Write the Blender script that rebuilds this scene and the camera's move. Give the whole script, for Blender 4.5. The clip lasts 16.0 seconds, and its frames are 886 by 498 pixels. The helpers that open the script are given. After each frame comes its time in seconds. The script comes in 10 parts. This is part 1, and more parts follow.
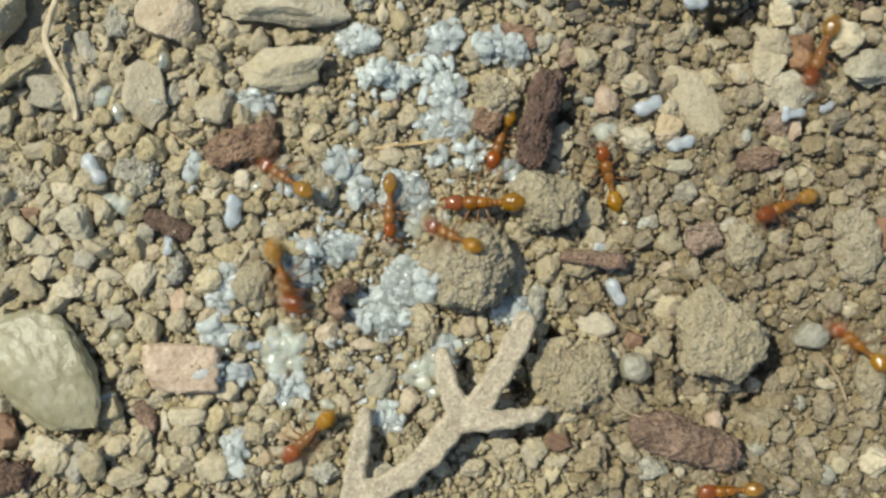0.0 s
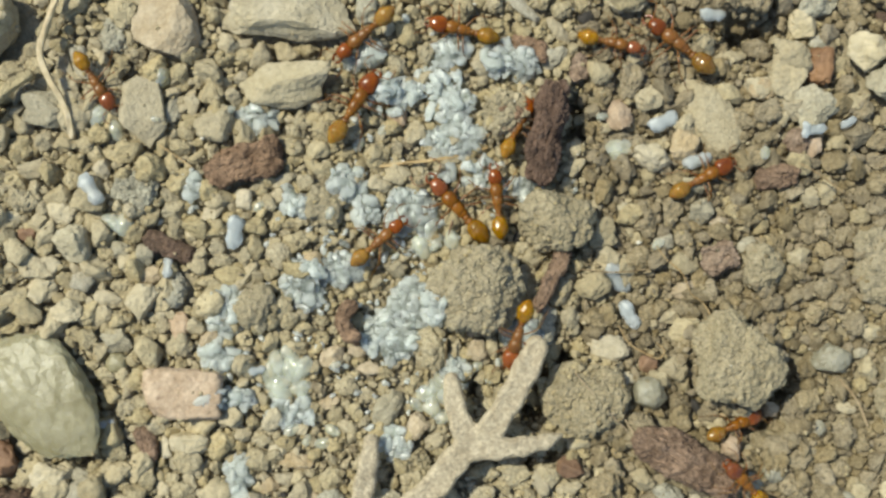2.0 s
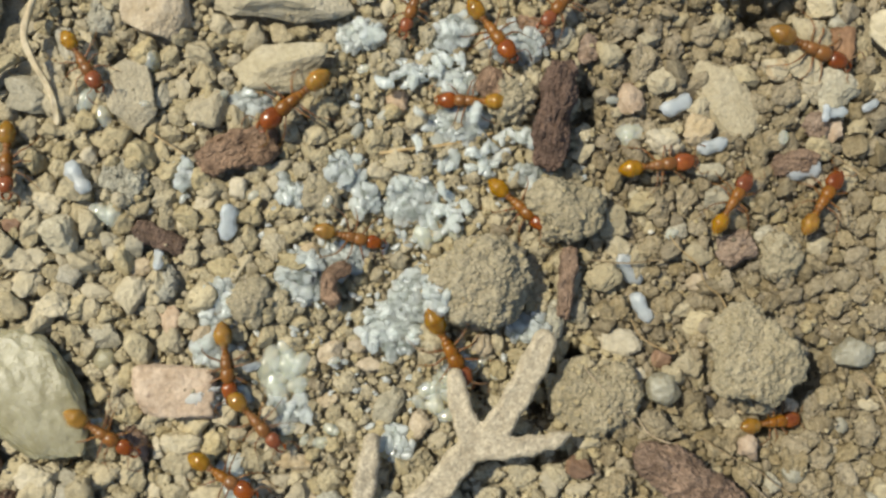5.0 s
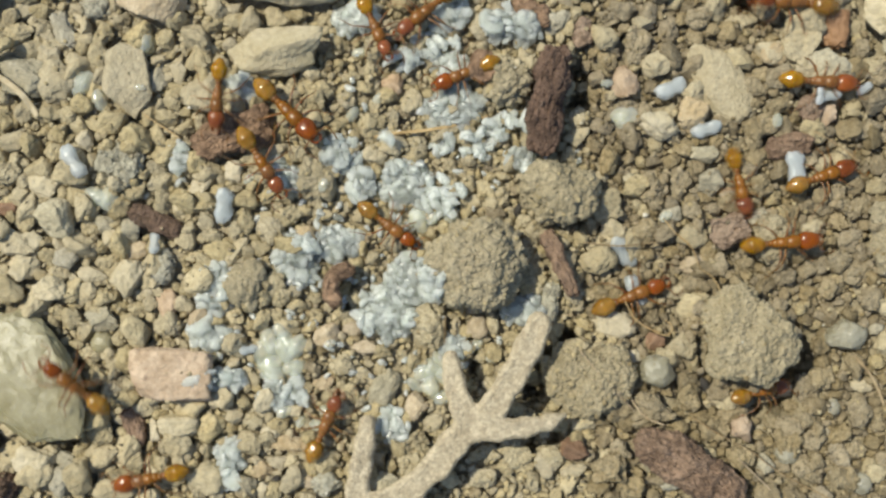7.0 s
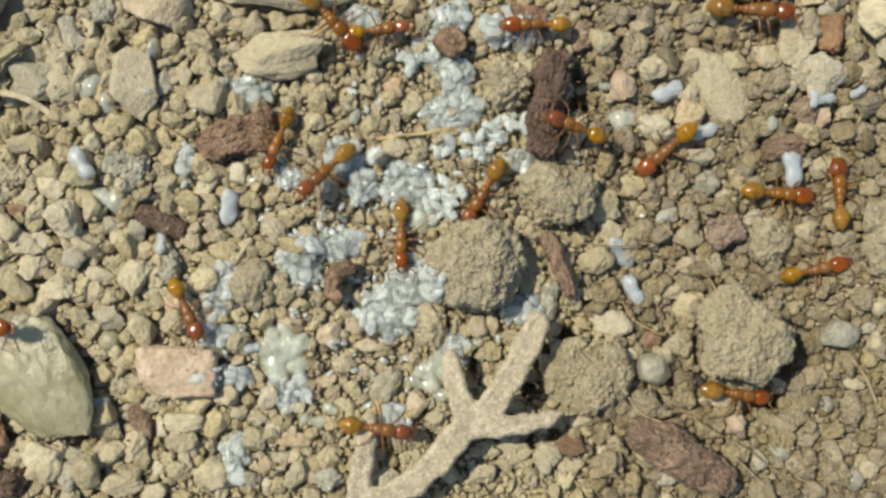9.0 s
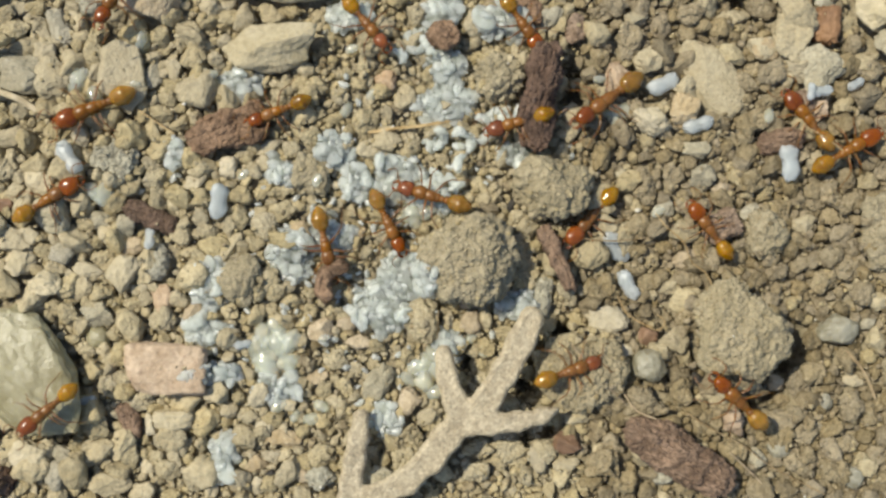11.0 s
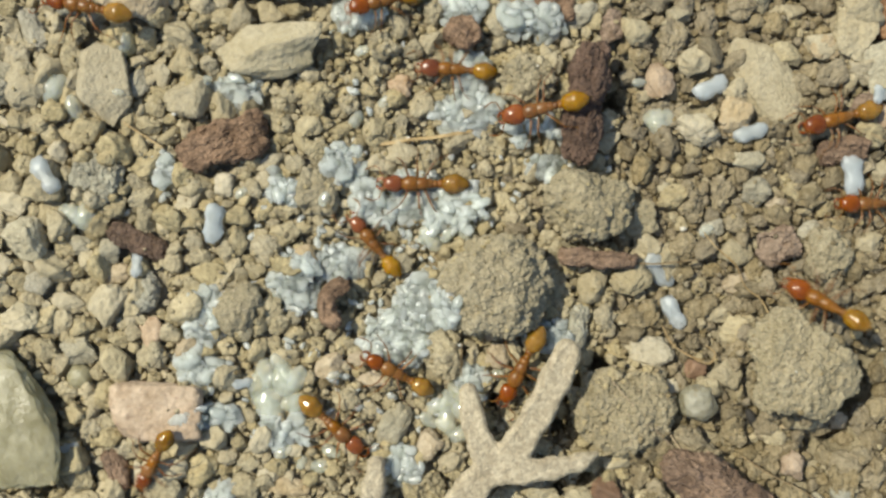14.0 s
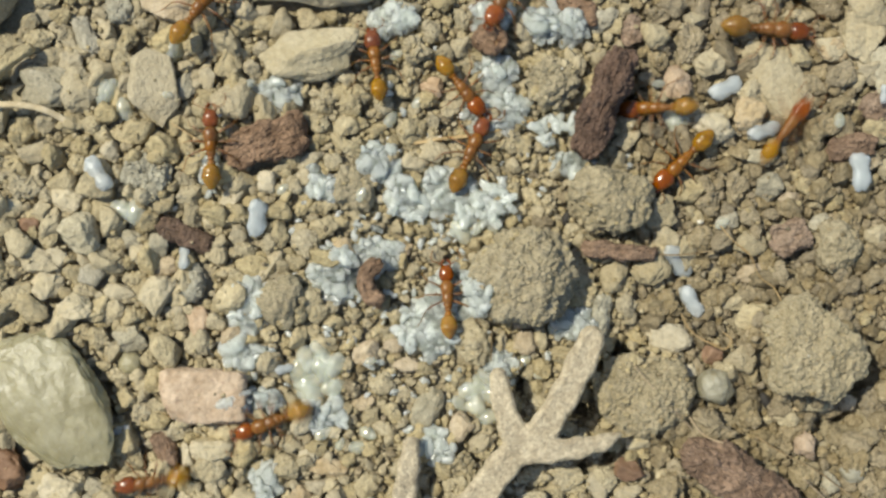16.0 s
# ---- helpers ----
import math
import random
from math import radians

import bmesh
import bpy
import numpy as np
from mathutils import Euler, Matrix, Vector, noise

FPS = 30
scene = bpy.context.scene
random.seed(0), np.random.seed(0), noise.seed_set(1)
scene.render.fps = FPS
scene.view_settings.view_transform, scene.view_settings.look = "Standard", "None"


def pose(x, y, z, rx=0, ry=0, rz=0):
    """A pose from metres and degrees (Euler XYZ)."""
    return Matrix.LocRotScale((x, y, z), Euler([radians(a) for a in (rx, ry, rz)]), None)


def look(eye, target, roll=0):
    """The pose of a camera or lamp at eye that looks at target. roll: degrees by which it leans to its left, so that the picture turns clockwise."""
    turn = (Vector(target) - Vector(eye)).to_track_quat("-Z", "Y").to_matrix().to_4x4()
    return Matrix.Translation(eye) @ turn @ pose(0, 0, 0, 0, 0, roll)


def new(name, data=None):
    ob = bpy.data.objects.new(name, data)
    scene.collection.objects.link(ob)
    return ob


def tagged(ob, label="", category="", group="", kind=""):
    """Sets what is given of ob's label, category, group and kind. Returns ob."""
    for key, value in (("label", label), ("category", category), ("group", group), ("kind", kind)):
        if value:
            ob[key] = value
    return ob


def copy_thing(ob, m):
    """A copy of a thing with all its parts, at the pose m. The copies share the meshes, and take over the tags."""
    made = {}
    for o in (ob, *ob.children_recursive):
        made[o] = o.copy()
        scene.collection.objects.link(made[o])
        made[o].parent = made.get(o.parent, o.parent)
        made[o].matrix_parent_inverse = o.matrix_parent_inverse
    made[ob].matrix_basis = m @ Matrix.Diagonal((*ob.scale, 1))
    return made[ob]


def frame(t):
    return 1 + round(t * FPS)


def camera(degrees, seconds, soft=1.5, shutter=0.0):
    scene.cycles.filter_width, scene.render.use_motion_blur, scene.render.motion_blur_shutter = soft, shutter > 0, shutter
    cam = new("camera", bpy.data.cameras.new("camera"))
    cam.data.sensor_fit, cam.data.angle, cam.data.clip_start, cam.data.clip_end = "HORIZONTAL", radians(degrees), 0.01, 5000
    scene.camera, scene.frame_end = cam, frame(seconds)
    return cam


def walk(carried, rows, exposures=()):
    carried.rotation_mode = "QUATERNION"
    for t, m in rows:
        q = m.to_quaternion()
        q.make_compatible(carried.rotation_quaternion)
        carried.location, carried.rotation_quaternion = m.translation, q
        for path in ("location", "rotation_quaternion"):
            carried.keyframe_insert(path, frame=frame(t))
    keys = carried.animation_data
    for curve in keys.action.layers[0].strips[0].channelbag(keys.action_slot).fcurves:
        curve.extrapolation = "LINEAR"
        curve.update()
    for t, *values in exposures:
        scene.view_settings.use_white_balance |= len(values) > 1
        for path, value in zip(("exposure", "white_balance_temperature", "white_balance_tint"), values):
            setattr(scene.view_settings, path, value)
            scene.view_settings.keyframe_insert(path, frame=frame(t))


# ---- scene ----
# All lengths below are written in millimetres and scaled to metres by MM.
MM = 0.001
cam = camera(50.0, 16.0, soft=2.7, shutter=0.5)
# seconds, eye in millimetres, and the small turns of a camera that looks straight down
CAMERA_ROWS = [
    (0.0, 0.184, -1.576, 48.190, 1.491, -0.344, 0.073),
    (0.5, 0.254, -1.090, 47.648, 1.095, -0.160, 0.138),
    (1.0, 0.232, -0.341, 48.757, 0.853, -0.136, 0.092),
    (1.5, 0.000, 0.000, 49.324, 0.685, -0.137, 0.000),
    (2.0, 0.028, 0.277, 46.760, 0.542, -0.056, -0.065),
    (2.5, -0.058, 0.182, 44.462, 0.555, 0.009, -0.060),
    (3.0, -0.112, 0.265, 44.257, 0.428, 0.038, -0.075),
    (5.5, -0.013, -0.316, 44.754, 0.521, 0.084, -0.263),
    (6.0, -0.125, -0.549, 44.670, 0.345, 0.168, -0.324),
    (6.5, 0.449, -0.802, 45.059, 0.188, 0.279, -0.389),
    (7.0, 0.099, -0.426, 44.864, -0.132, -0.061, -0.300),
    (7.5, 0.017, -0.200, 44.853, -0.309, 0.036, -0.293),
    (8.0, 0.021, 0.015, 45.543, -0.702, 0.061, -0.285),
    (8.5, 0.228, -0.311, 45.540, -0.612, 0.081, -0.228),
    (9.0, 0.226, -0.069, 45.719, -0.566, 0.134, -0.267),
    (9.2, 0.903, -0.189, 46.051, -0.654, 0.304, -0.266),
    (11.5, 0.508, -0.625, 44.972, -0.108, -0.051, -0.405),
    (12.0, 0.503, -0.256, 46.259, -0.271, -0.384, -0.530),
    (12.5, 0.426, 0.248, 46.894, -0.280, -0.292, -0.666),
    (13.0, -0.243, 0.443, 44.281, -0.247, -0.280, -0.842),
    (13.5, -0.508, 0.701, 40.413, -0.307, -0.139, -0.766),
    (14.0, -0.538, 0.544, 40.300, -0.319, -0.082, -0.843),
    (14.5, -0.895, 0.182, 40.267, -0.118, -0.006, -0.861),
    (15.0, -1.088, 0.074, 41.402, -0.154, 0.007, -0.930),
    (15.5, -1.679, 0.378, 42.081, -0.207, 0.212, -1.009),
    (16.0, -1.642, 0.093, 42.644, -0.105, 0.252, -1.022),
]
# the clip drifts a little from greenish to warmer: seconds, stops, kelvin, tint
EXPOSURES = ((0.0, 0.61, 6180, 6.0), (1.5, 0.60, 6360, 2.5), (2.5, 0.64, 6360, 4.5), (3.0, 0.63, 6340, 5.0), (5.5, 0.60, 6480, 8.0), (7.5, 0.63, 6430, 6.5), (9.0, 0.62, 6480, 7.5), (12.0, 0.61, 6530, 8.5), (13.5, 0.63, 6480, 5.5), (16.0, 0.62, 6480, 6.5))
walk(cam, [(t, pose(x * MM, y * MM, z * MM, rx, ry, rz)) for t, x, y, z, rx, ry, rz in CAMERA_ROWS], exposures=EXPOSURES)

# ---- light: clear sky and a high sun from the upper left ----
SUN_FROM = Vector((-0.66, 0.38, 1.10)).normalized()
world = bpy.data.worlds.new("sky")
scene.world = world
world.use_nodes = True
wn = world.node_tree.nodes
sky = wn.new("ShaderNodeTexSky")
sky.sky_type = "NISHITA"
sky.sun_disc = False
sky.sun_elevation = math.asin(SUN_FROM.z)
sky.sun_rotation = math.atan2(SUN_FROM.x, SUN_FROM.y)
world.node_tree.links.new(sky.outputs[0], wn["Background"].inputs[0])
wn["Background"].inputs[1].default_value = 0.10
sun_data = bpy.data.lights.new("sun", "SUN")
sun_data.energy, sun_data.angle, sun_data.color = 3.25, radians(0.8), (1.0, 0.94, 0.79)
sun = new("sun", sun_data)
sun.matrix_world = look(SUN_FROM, (0, 0, 0))


# ---- materials ----
def mat(name, c0, c1, rough=0.9, fine=2500.0, coarse=350.0, bump=0.5, depth=0.05, spots=None, vary=0.25,
        sss=0.0, radius=(1, 1, 1), coat=0.0, spec=0.3, transmission=0.0, streak=None, alpha=1.0, glow_through=0.0, pit_shade=None, sand=0.0, sand_size=0.16):
    """A mottled mineral or organic surface: two scales of colour noise, a spread from piece to piece, and fine relief."""
    m = bpy.data.materials.new(name)
    m.use_nodes = True
    nt = m.node_tree
    n, link = nt.nodes, nt.links.new
    b = n["Principled BSDF"]
    co = n.new("ShaderNodeTexCoord")
    # texture space in millimetres
    mp = n.new("ShaderNodeMapping")
    mp.inputs["Scale"].default_value = [1000.0 * k for k in (streak or (1, 1, 1))]
    link(co.outputs["Object"], mp.inputs["Vector"])
    src = mp.outputs[0]
    info = n.new("ShaderNodeObjectInfo")
    geo = n.new("ShaderNodeNewGeometry")
    add = n.new("ShaderNodeMath")
    link(info.outputs["Random"], add.inputs[0])
    link(geo.outputs["Random Per Island"], add.inputs[1])
    frac = n.new("ShaderNodeMath")
    frac.operation = "FRACT"
    link(add.outputs[0], frac.inputs[0])

    def tex(scale, detail, rough_):
        t = n.new("ShaderNodeTexNoise")
        t.noise_dimensions = "4D"
        t.inputs["Scale"].default_value = scale / 1000.0
        t.inputs["Detail"].default_value = detail
        t.inputs["Roughness"].default_value = rough_
        link(src, t.inputs["Vector"])
        mul = n.new("ShaderNodeMath")
        mul.operation = "MULTIPLY"
        mul.inputs[1].default_value = 37.0
        link(frac.outputs[0], mul.inputs[0])
        link(mul.outputs[0], t.inputs["W"])
        return t.outputs[0]

    big, small = tex(coarse, 3.0, 0.6), tex(fine, 5.0, 0.7)
    mixf = n.new("ShaderNodeMath")
    mixf.operation = "MULTIPLY_ADD"
    mixf.inputs[1].default_value, mixf.inputs[2].default_value = 0.55, 0.0
    link(big, mixf.inputs[0])
    mixg = n.new("ShaderNodeMath")
    mixg.operation = "MULTIPLY_ADD"
    mixg.inputs[1].default_value = 0.45
    link(small, mixg.inputs[0])
    link(mixf.outputs[0], mixg.inputs[2])
    ramp = n.new("ShaderNodeValToRGB")
    ramp.color_ramp.elements[0].position, ramp.color_ramp.elements[1].position = 0.40, 0.60
    ramp.color_ramp.elements[0].color, ramp.color_ramp.elements[1].color = (*c0, 1), (*c1, 1)
    link(mixg.outputs[0], ramp.inputs[0])
    col = ramp.outputs[0]
    if spots:
        sp = n.new("ShaderNodeValToRGB")
        sp.color_ramp.elements[0].position, sp.color_ramp.elements[1].position = 0.60, 0.72
        link(tex(coarse * 2.3, 4.0, 0.75), sp.inputs[0])
        mx = n.new("ShaderNodeMix")
        mx.data_type = "RGBA"
        link(sp.outputs[0], mx.inputs["Factor"])
        link(col, mx.inputs["A"])
        mx.inputs["B"].default_value = (*spots, 1)
        col = mx.outputs["Result"]
    if pit_shade:
        # shade in small pits between the sand grains, painted as dark specks
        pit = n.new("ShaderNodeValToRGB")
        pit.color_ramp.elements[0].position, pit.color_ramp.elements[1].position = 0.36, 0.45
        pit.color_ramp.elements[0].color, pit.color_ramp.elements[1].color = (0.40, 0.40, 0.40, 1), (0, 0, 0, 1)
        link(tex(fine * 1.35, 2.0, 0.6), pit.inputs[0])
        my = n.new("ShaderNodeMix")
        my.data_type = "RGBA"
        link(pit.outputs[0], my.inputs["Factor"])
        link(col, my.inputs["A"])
        my.inputs["B"].default_value = (*pit_shade, 1)
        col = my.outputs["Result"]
    grains = None
    if sand:
        # sand grains of slightly different tone, each a small dome
        grains = n.new("ShaderNodeTexVoronoi")
        grains.inputs["Scale"].default_value = 1.0 / sand_size
        warp = n.new("ShaderNodeMix")
        warp.data_type = "VECTOR"
        warp.inputs["Factor"].default_value = 0.12
        wob = n.new("ShaderNodeTexNoise")
        wob.inputs["Scale"].default_value = 3.0
        link(src, wob.inputs["Vector"])
        link(src, warp.inputs["A"])
        link(wob.outputs["Color"], warp.inputs["B"])
        link(warp.outputs["Result"], grains.inputs["Vector"])
        tone = n.new("ShaderNodeMapRange")
        tone.inputs["To Min"].default_value, tone.inputs["To Max"].default_value = 1 - sand, 1 + sand
        split = n.new("ShaderNodeSeparateColor")
        link(grains.outputs["Color"], split.inputs[0])
        link(split.outputs[0], tone.inputs["Value"])
        speck = n.new("ShaderNodeHueSaturation")
        link(tone.outputs[0], speck.inputs["Value"])
        link(col, speck.inputs["Color"])
        col = speck.outputs[0]
    hsv = n.new("ShaderNodeHueSaturation")
    val = n.new("ShaderNodeMapRange")
    val.inputs["To Min"].default_value, val.inputs["To Max"].default_value = 1 - vary, 1 + vary
    link(frac.outputs[0], val.inputs["Value"])
    link(val.outputs[0], hsv.inputs["Value"])
    sat = n.new("ShaderNodeMapRange")
    sat.inputs["To Min"].default_value, sat.inputs["To Max"].default_value = 1 + vary * 0.6, 1 - vary * 0.9
    f2 = n.new("ShaderNodeMath")
    f2.operation = "MULTIPLY"
    f2.inputs[1].default_value = 7.31
    link(frac.outputs[0], f2.inputs[0])
    f3 = n.new("ShaderNodeMath")
    f3.operation = "FRACT"
    link(f2.outputs[0], f3.inputs[0])
    link(f3.outputs[0], sat.inputs["Value"])
    link(sat.outputs[0], hsv.inputs["Saturation"])
    link(col, hsv.inputs["Color"])
    link(hsv.outputs[0], b.inputs["Base Color"])
    b.inputs["Roughness"].default_value = rough
    b.inputs["Specular IOR Level"].default_value = spec
    if sss:
        b.inputs["Subsurface Weight"].default_value = sss
        b.inputs["Subsurface Radius"].default_value = radius
        b.inputs["Subsurface Scale"].default_value = 0.5 * MM
    if coat:
        b.inputs["Coat Weight"].default_value, b.inputs["Coat Roughness"].default_value = coat, 0.12
    b.inputs["Alpha"].default_value = alpha
    b.inputs["Transmission Weight"].default_value = transmission
    bp = n.new("ShaderNodeBump")
    bp.inputs["Strength"].default_value, bp.inputs["Distance"].default_value = bump, 1.6 * depth * MM
    if grains:
        # relief of the grains with the finer noise on it
        hump = n.new("ShaderNodeMath")
        hump.operation = "MULTIPLY_ADD"
        hump.inputs[1].default_value = -0.5
        link(grains.outputs["Distance"], hump.inputs[0])
        link(small, hump.inputs[2])
        link(hump.outputs[0], bp.inputs["Height"])
    else:
        link(small, bp.inputs["Height"])
    link(bp.outputs[0], b.inputs["Normal"])
    if glow_through:
        # thin soft bodies pass light through to their far side
        thin, both = n.new("ShaderNodeBsdfTranslucent"), n.new("ShaderNodeMixShader")
        both.inputs[0].default_value = glow_through
        link(hsv.outputs[0], thin.inputs["Color"])
        link(b.outputs[0], both.inputs[1])
        link(thin.outputs[0], both.inputs[2])
        link(both.outputs[0], n["Material Output"].inputs["Surface"])
    return m


# ground darker than its grains: shade of the gaps is partly in its colour
M_SOIL = mat("soil", (0.250, 0.203, 0.114), (0.371, 0.312, 0.198), 0.95, 6200, 750, 1.0, 0.075, spec=0.12, pit_shade=(0.145, 0.118, 0.064), sand=0.13, sand_size=0.11)
M_GRAIN = mat("soil_grain", (0.345, 0.279, 0.156), (0.418, 0.351, 0.214), 0.93, 6200, 975, 1.0, 0.075, vary=0.14, spec=0.12, pit_shade=(0.215, 0.172, 0.095), sand=0.13, sand_size=0.11)
# browner grains, also darkened in colour for weaker light on one side
M_DARKGRAIN = mat("dim_brown_soil_grain", (0.195, 0.152, 0.085), (0.307, 0.249, 0.151), 0.93, 6200, 975, 1.0, 0.075, vary=0.18, spec=0.12, pit_shade=(0.127, 0.096, 0.052), sand=0.13, sand_size=0.11)
M_CLOD = mat("clod_soil", (0.340, 0.280, 0.162), (0.417, 0.354, 0.227), 0.95, 6200, 1200, 1.0, 0.075, spots=(0.474, 0.413, 0.297), vary=0.10, spec=0.10, pit_shade=(0.198, 0.160, 0.091), sand=0.15, sand_size=0.11)
# slightly browner clod_soil, its colour dimmed for light falloff beyond x = 7
M_DIM_BROWNCLOD = mat("dim_brown_clod_soil", (0.227, 0.179, 0.102), (0.338, 0.277, 0.172), 0.95, 6200, 1200, 1.0, 0.075, spots=(0.492, 0.418, 0.287), vary=0.12, spec=0.10, pit_shade=(0.142, 0.112, 0.062), sand=0.15, sand_size=0.11)
M_PALE = mat("pale_limestone", (0.339, 0.277, 0.160), (0.394, 0.332, 0.209), 0.8, 5200, 1040, 0.9, 0.055, spots=(0.315, 0.259, 0.158), vary=0.13, pit_shade=(0.213, 0.174, 0.099), sand=0.09, sand_size=0.12)
M_CREAM = mat("cream_pebble", (0.384, 0.320, 0.193), (0.469, 0.403, 0.272), 0.7, 5200, 780, 0.9, 0.055, vary=0.1, sand=0.07, sand_size=0.2)
M_SANDY = mat("sandy_clod_soil", (0.277, 0.232, 0.141), (0.358, 0.303, 0.195), 0.95, 6200, 1350, 1.0, 0.075, spots=(0.396, 0.334, 0.241), vary=0.04, spec=0.12, pit_shade=(0.163, 0.134, 0.080), sand=0.15, sand_size=0.11)
M_TAN = mat("tan_stone", (0.337, 0.256, 0.146), (0.438, 0.353, 0.231), 0.85, 5200, 1170, 0.9, 0.055, spots=(0.481, 0.409, 0.293), vary=0.12, spec=0.2, sand=0.09, sand_size=0.12)
M_ASHEN = mat("ash_grey_soil", (0.253, 0.229, 0.166), (0.425, 0.398, 0.300), 0.9, 6200, 2250, 1.0, 0.075, spots=(0.167, 0.154, 0.128), vary=0.06, spec=0.15, sand=0.15, sand_size=0.11)
M_RUST = mat("rusty_clod", (0.20, 0.135, 0.088), (0.34, 0.25, 0.175), 0.95, 6200, 1200, 1.0, 0.075, vary=0.10, spec=0.10, sand=0.2, sand_size=0.11)
M_GREY = mat("grey_stone", (0.280, 0.245, 0.163), (0.385, 0.343, 0.243), 0.8, 5200, 650, 0.9, 0.055, spots=(0.454, 0.411, 0.310), vary=0.12, pit_shade=(0.173, 0.152, 0.101), sand=0.09, sand_size=0.12)
M_PINK = mat("pinkish_stone", (0.307, 0.213, 0.126), (0.471, 0.355, 0.239), 0.8, 5200, 1170, 0.9, 0.055, spots=(0.280, 0.173, 0.115), vary=0.08, sand=0.10, sand_size=0.22)
M_QUARTZ = mat("greenish_quartz", (0.233, 0.202, 0.105), (0.383, 0.344, 0.219), 0.30, 1500, 260, 0.8, 0.07, sss=0.4, radius=(0.880, 0.827, 0.516), vary=0.03, spec=0.22, spots=(0.546, 0.513, 0.413), transmission=0.15)
M_MILKY = mat("milky_quartz", (0.260, 0.232, 0.150), (0.420, 0.390, 0.290), 0.30, 2600, 800, 1.0, 0.08, sss=0.4, radius=(1, 0.95, 0.8), vary=0.06, spec=0.5, spots=(0.29, 0.205, 0.085), transmission=0.2)
M_UMBER = mat("umber_bark", (0.075, 0.045, 0.029), (0.183, 0.114, 0.077), 0.75, 3600, 800, 1.0, 0.14, vary=0.1, spec=0.3, spots=(0.212, 0.159, 0.121), sand=0.22, sand_size=0.12)
M_BARK = mat("reddish_bark", (0.148, 0.091, 0.054), (0.305, 0.200, 0.126), 0.8, 2800, 700, 1.0, 0.14, vary=0.07, spec=0.3, streak=(0.875, 1.586, 1.220), spots=(0.355, 0.225, 0.135), sand=0.22, sand_size=0.12)
M_DARKBARK = mat("dark_bark", (0.066, 0.040, 0.022), (0.165, 0.101, 0.064), 0.75, 2800, 620, 1.0, 0.12, vary=0.1, spec=0.35, spots=(0.187, 0.132, 0.099), sand=0.22, sand_size=0.12)
M_BROWN = mat("brown_stone", (0.135, 0.070, 0.034), (0.27, 0.155, 0.080), 0.6, 2600, 500, 0.8, 0.07, vary=0.15, spec=0.35)
M_LEAF = mat("dry_frond", (0.310, 0.250, 0.158), (0.455, 0.382, 0.258), 0.66, 6500, 2600, 0.9, 0.05, vary=0.02, spec=0.4, sand=0.20, sand_size=0.10)
M_ROOT = mat("pale_root", (0.42, 0.32, 0.17), (0.60, 0.50, 0.32), 0.7, 3000, 500, 0.5, 0.03, vary=0.1)
M_FIBRE = mat("straw_fibre", (0.22, 0.15, 0.07), (0.42, 0.32, 0.18), 0.6, 3000, 500, 0.3, 0.02, vary=0.2)
M_LARVA = mat("white_larva", (0.620, 0.650, 0.575), (0.740, 0.765, 0.690), 0.20, 3600, 1300, 0.45, 0.03, sss=1.0, radius=(1, 1, 1), vary=0.12, spec=0.7, alpha=0.68, glow_through=0.25)
M_SAC = mat("brood_sac", (0.64, 0.672, 0.588), (0.78, 0.808, 0.725), 0.28, 5200, 1500, 0.9, 0.06, sss=1.0, radius=(1, 1, 1), vary=0.1, spec=0.6, alpha=0.64, glow_through=0.25)
M_GRUB = mat("pale_grub", (0.521, 0.554, 0.544), (0.621, 0.650, 0.635), 0.30, 3000, 900, 0.6, 0.05, sss=1.0, radius=(0.913, 0.916, 0.907), vary=0.06, spec=0.55, alpha=0.64, glow_through=0.25)
M_GLINT = mat("mineral_glint", (0.50, 0.46, 0.36), (0.72, 0.68, 0.57), 0.10, 2600, 900, 0.2, 0.02, vary=0.1, spec=0.7)
M_EGG = mat("clear_larva", (0.70, 0.72, 0.55), (0.84, 0.86, 0.70), 0.09, 1500, 600, 0.12, 0.02, sss=0.4, radius=(1, 1, 0.8), vary=0.08, spec=0.8, alpha=0.42, transmission=0.30, coat=1.0)
M_BLACK = mat("black_husk", (0.014, 0.012, 0.010), (0.04, 0.034, 0.026), 0.62, 2500, 600, 0.9, 0.08, vary=0.1, spec=0.3)
M_HEAD = mat("red_ant_head", (0.110, 0.026, 0.004), (0.205, 0.054, 0.006), 0.20, 3000, 700, 0.25, 0.02, sss=0.15, radius=(1.0, 0.4, 0.1), vary=0.07, spec=0.38)
M_THORAX = mat("amber_ant_thorax", (0.115, 0.042, 0.005), (0.215, 0.084, 0.009), 0.33, 3000, 700, 0.3, 0.02, sss=0.15, radius=(1.0, 0.45, 0.1), vary=0.07, spec=0.34)
M_GASTER = mat("yellow_amber_gaster", (0.165, 0.074, 0.001), (0.320, 0.155, 0.003), 0.17, 2500, 600, 0.15, 0.02, sss=0.25, radius=(1.0, 0.5, 0.1), vary=0.07, spec=0.42, coat=0.1, alpha=0.88)
M_LEG = mat("amber_ant_leg", (0.120, 0.053, 0.012), (0.204, 0.096, 0.027), 0.35, 3000, 700, 0.1, 0.01, sss=0.3, radius=(1.0, 0.45, 0.15), vary=0.1, spec=0.4, alpha=0.85)
M_EYE = mat("dark_eye", (0.01, 0.006, 0.004), (0.02, 0.012, 0.008), 0.2, 2500, 700, 0.1, 0.01, vary=0.0, spec=0.5)


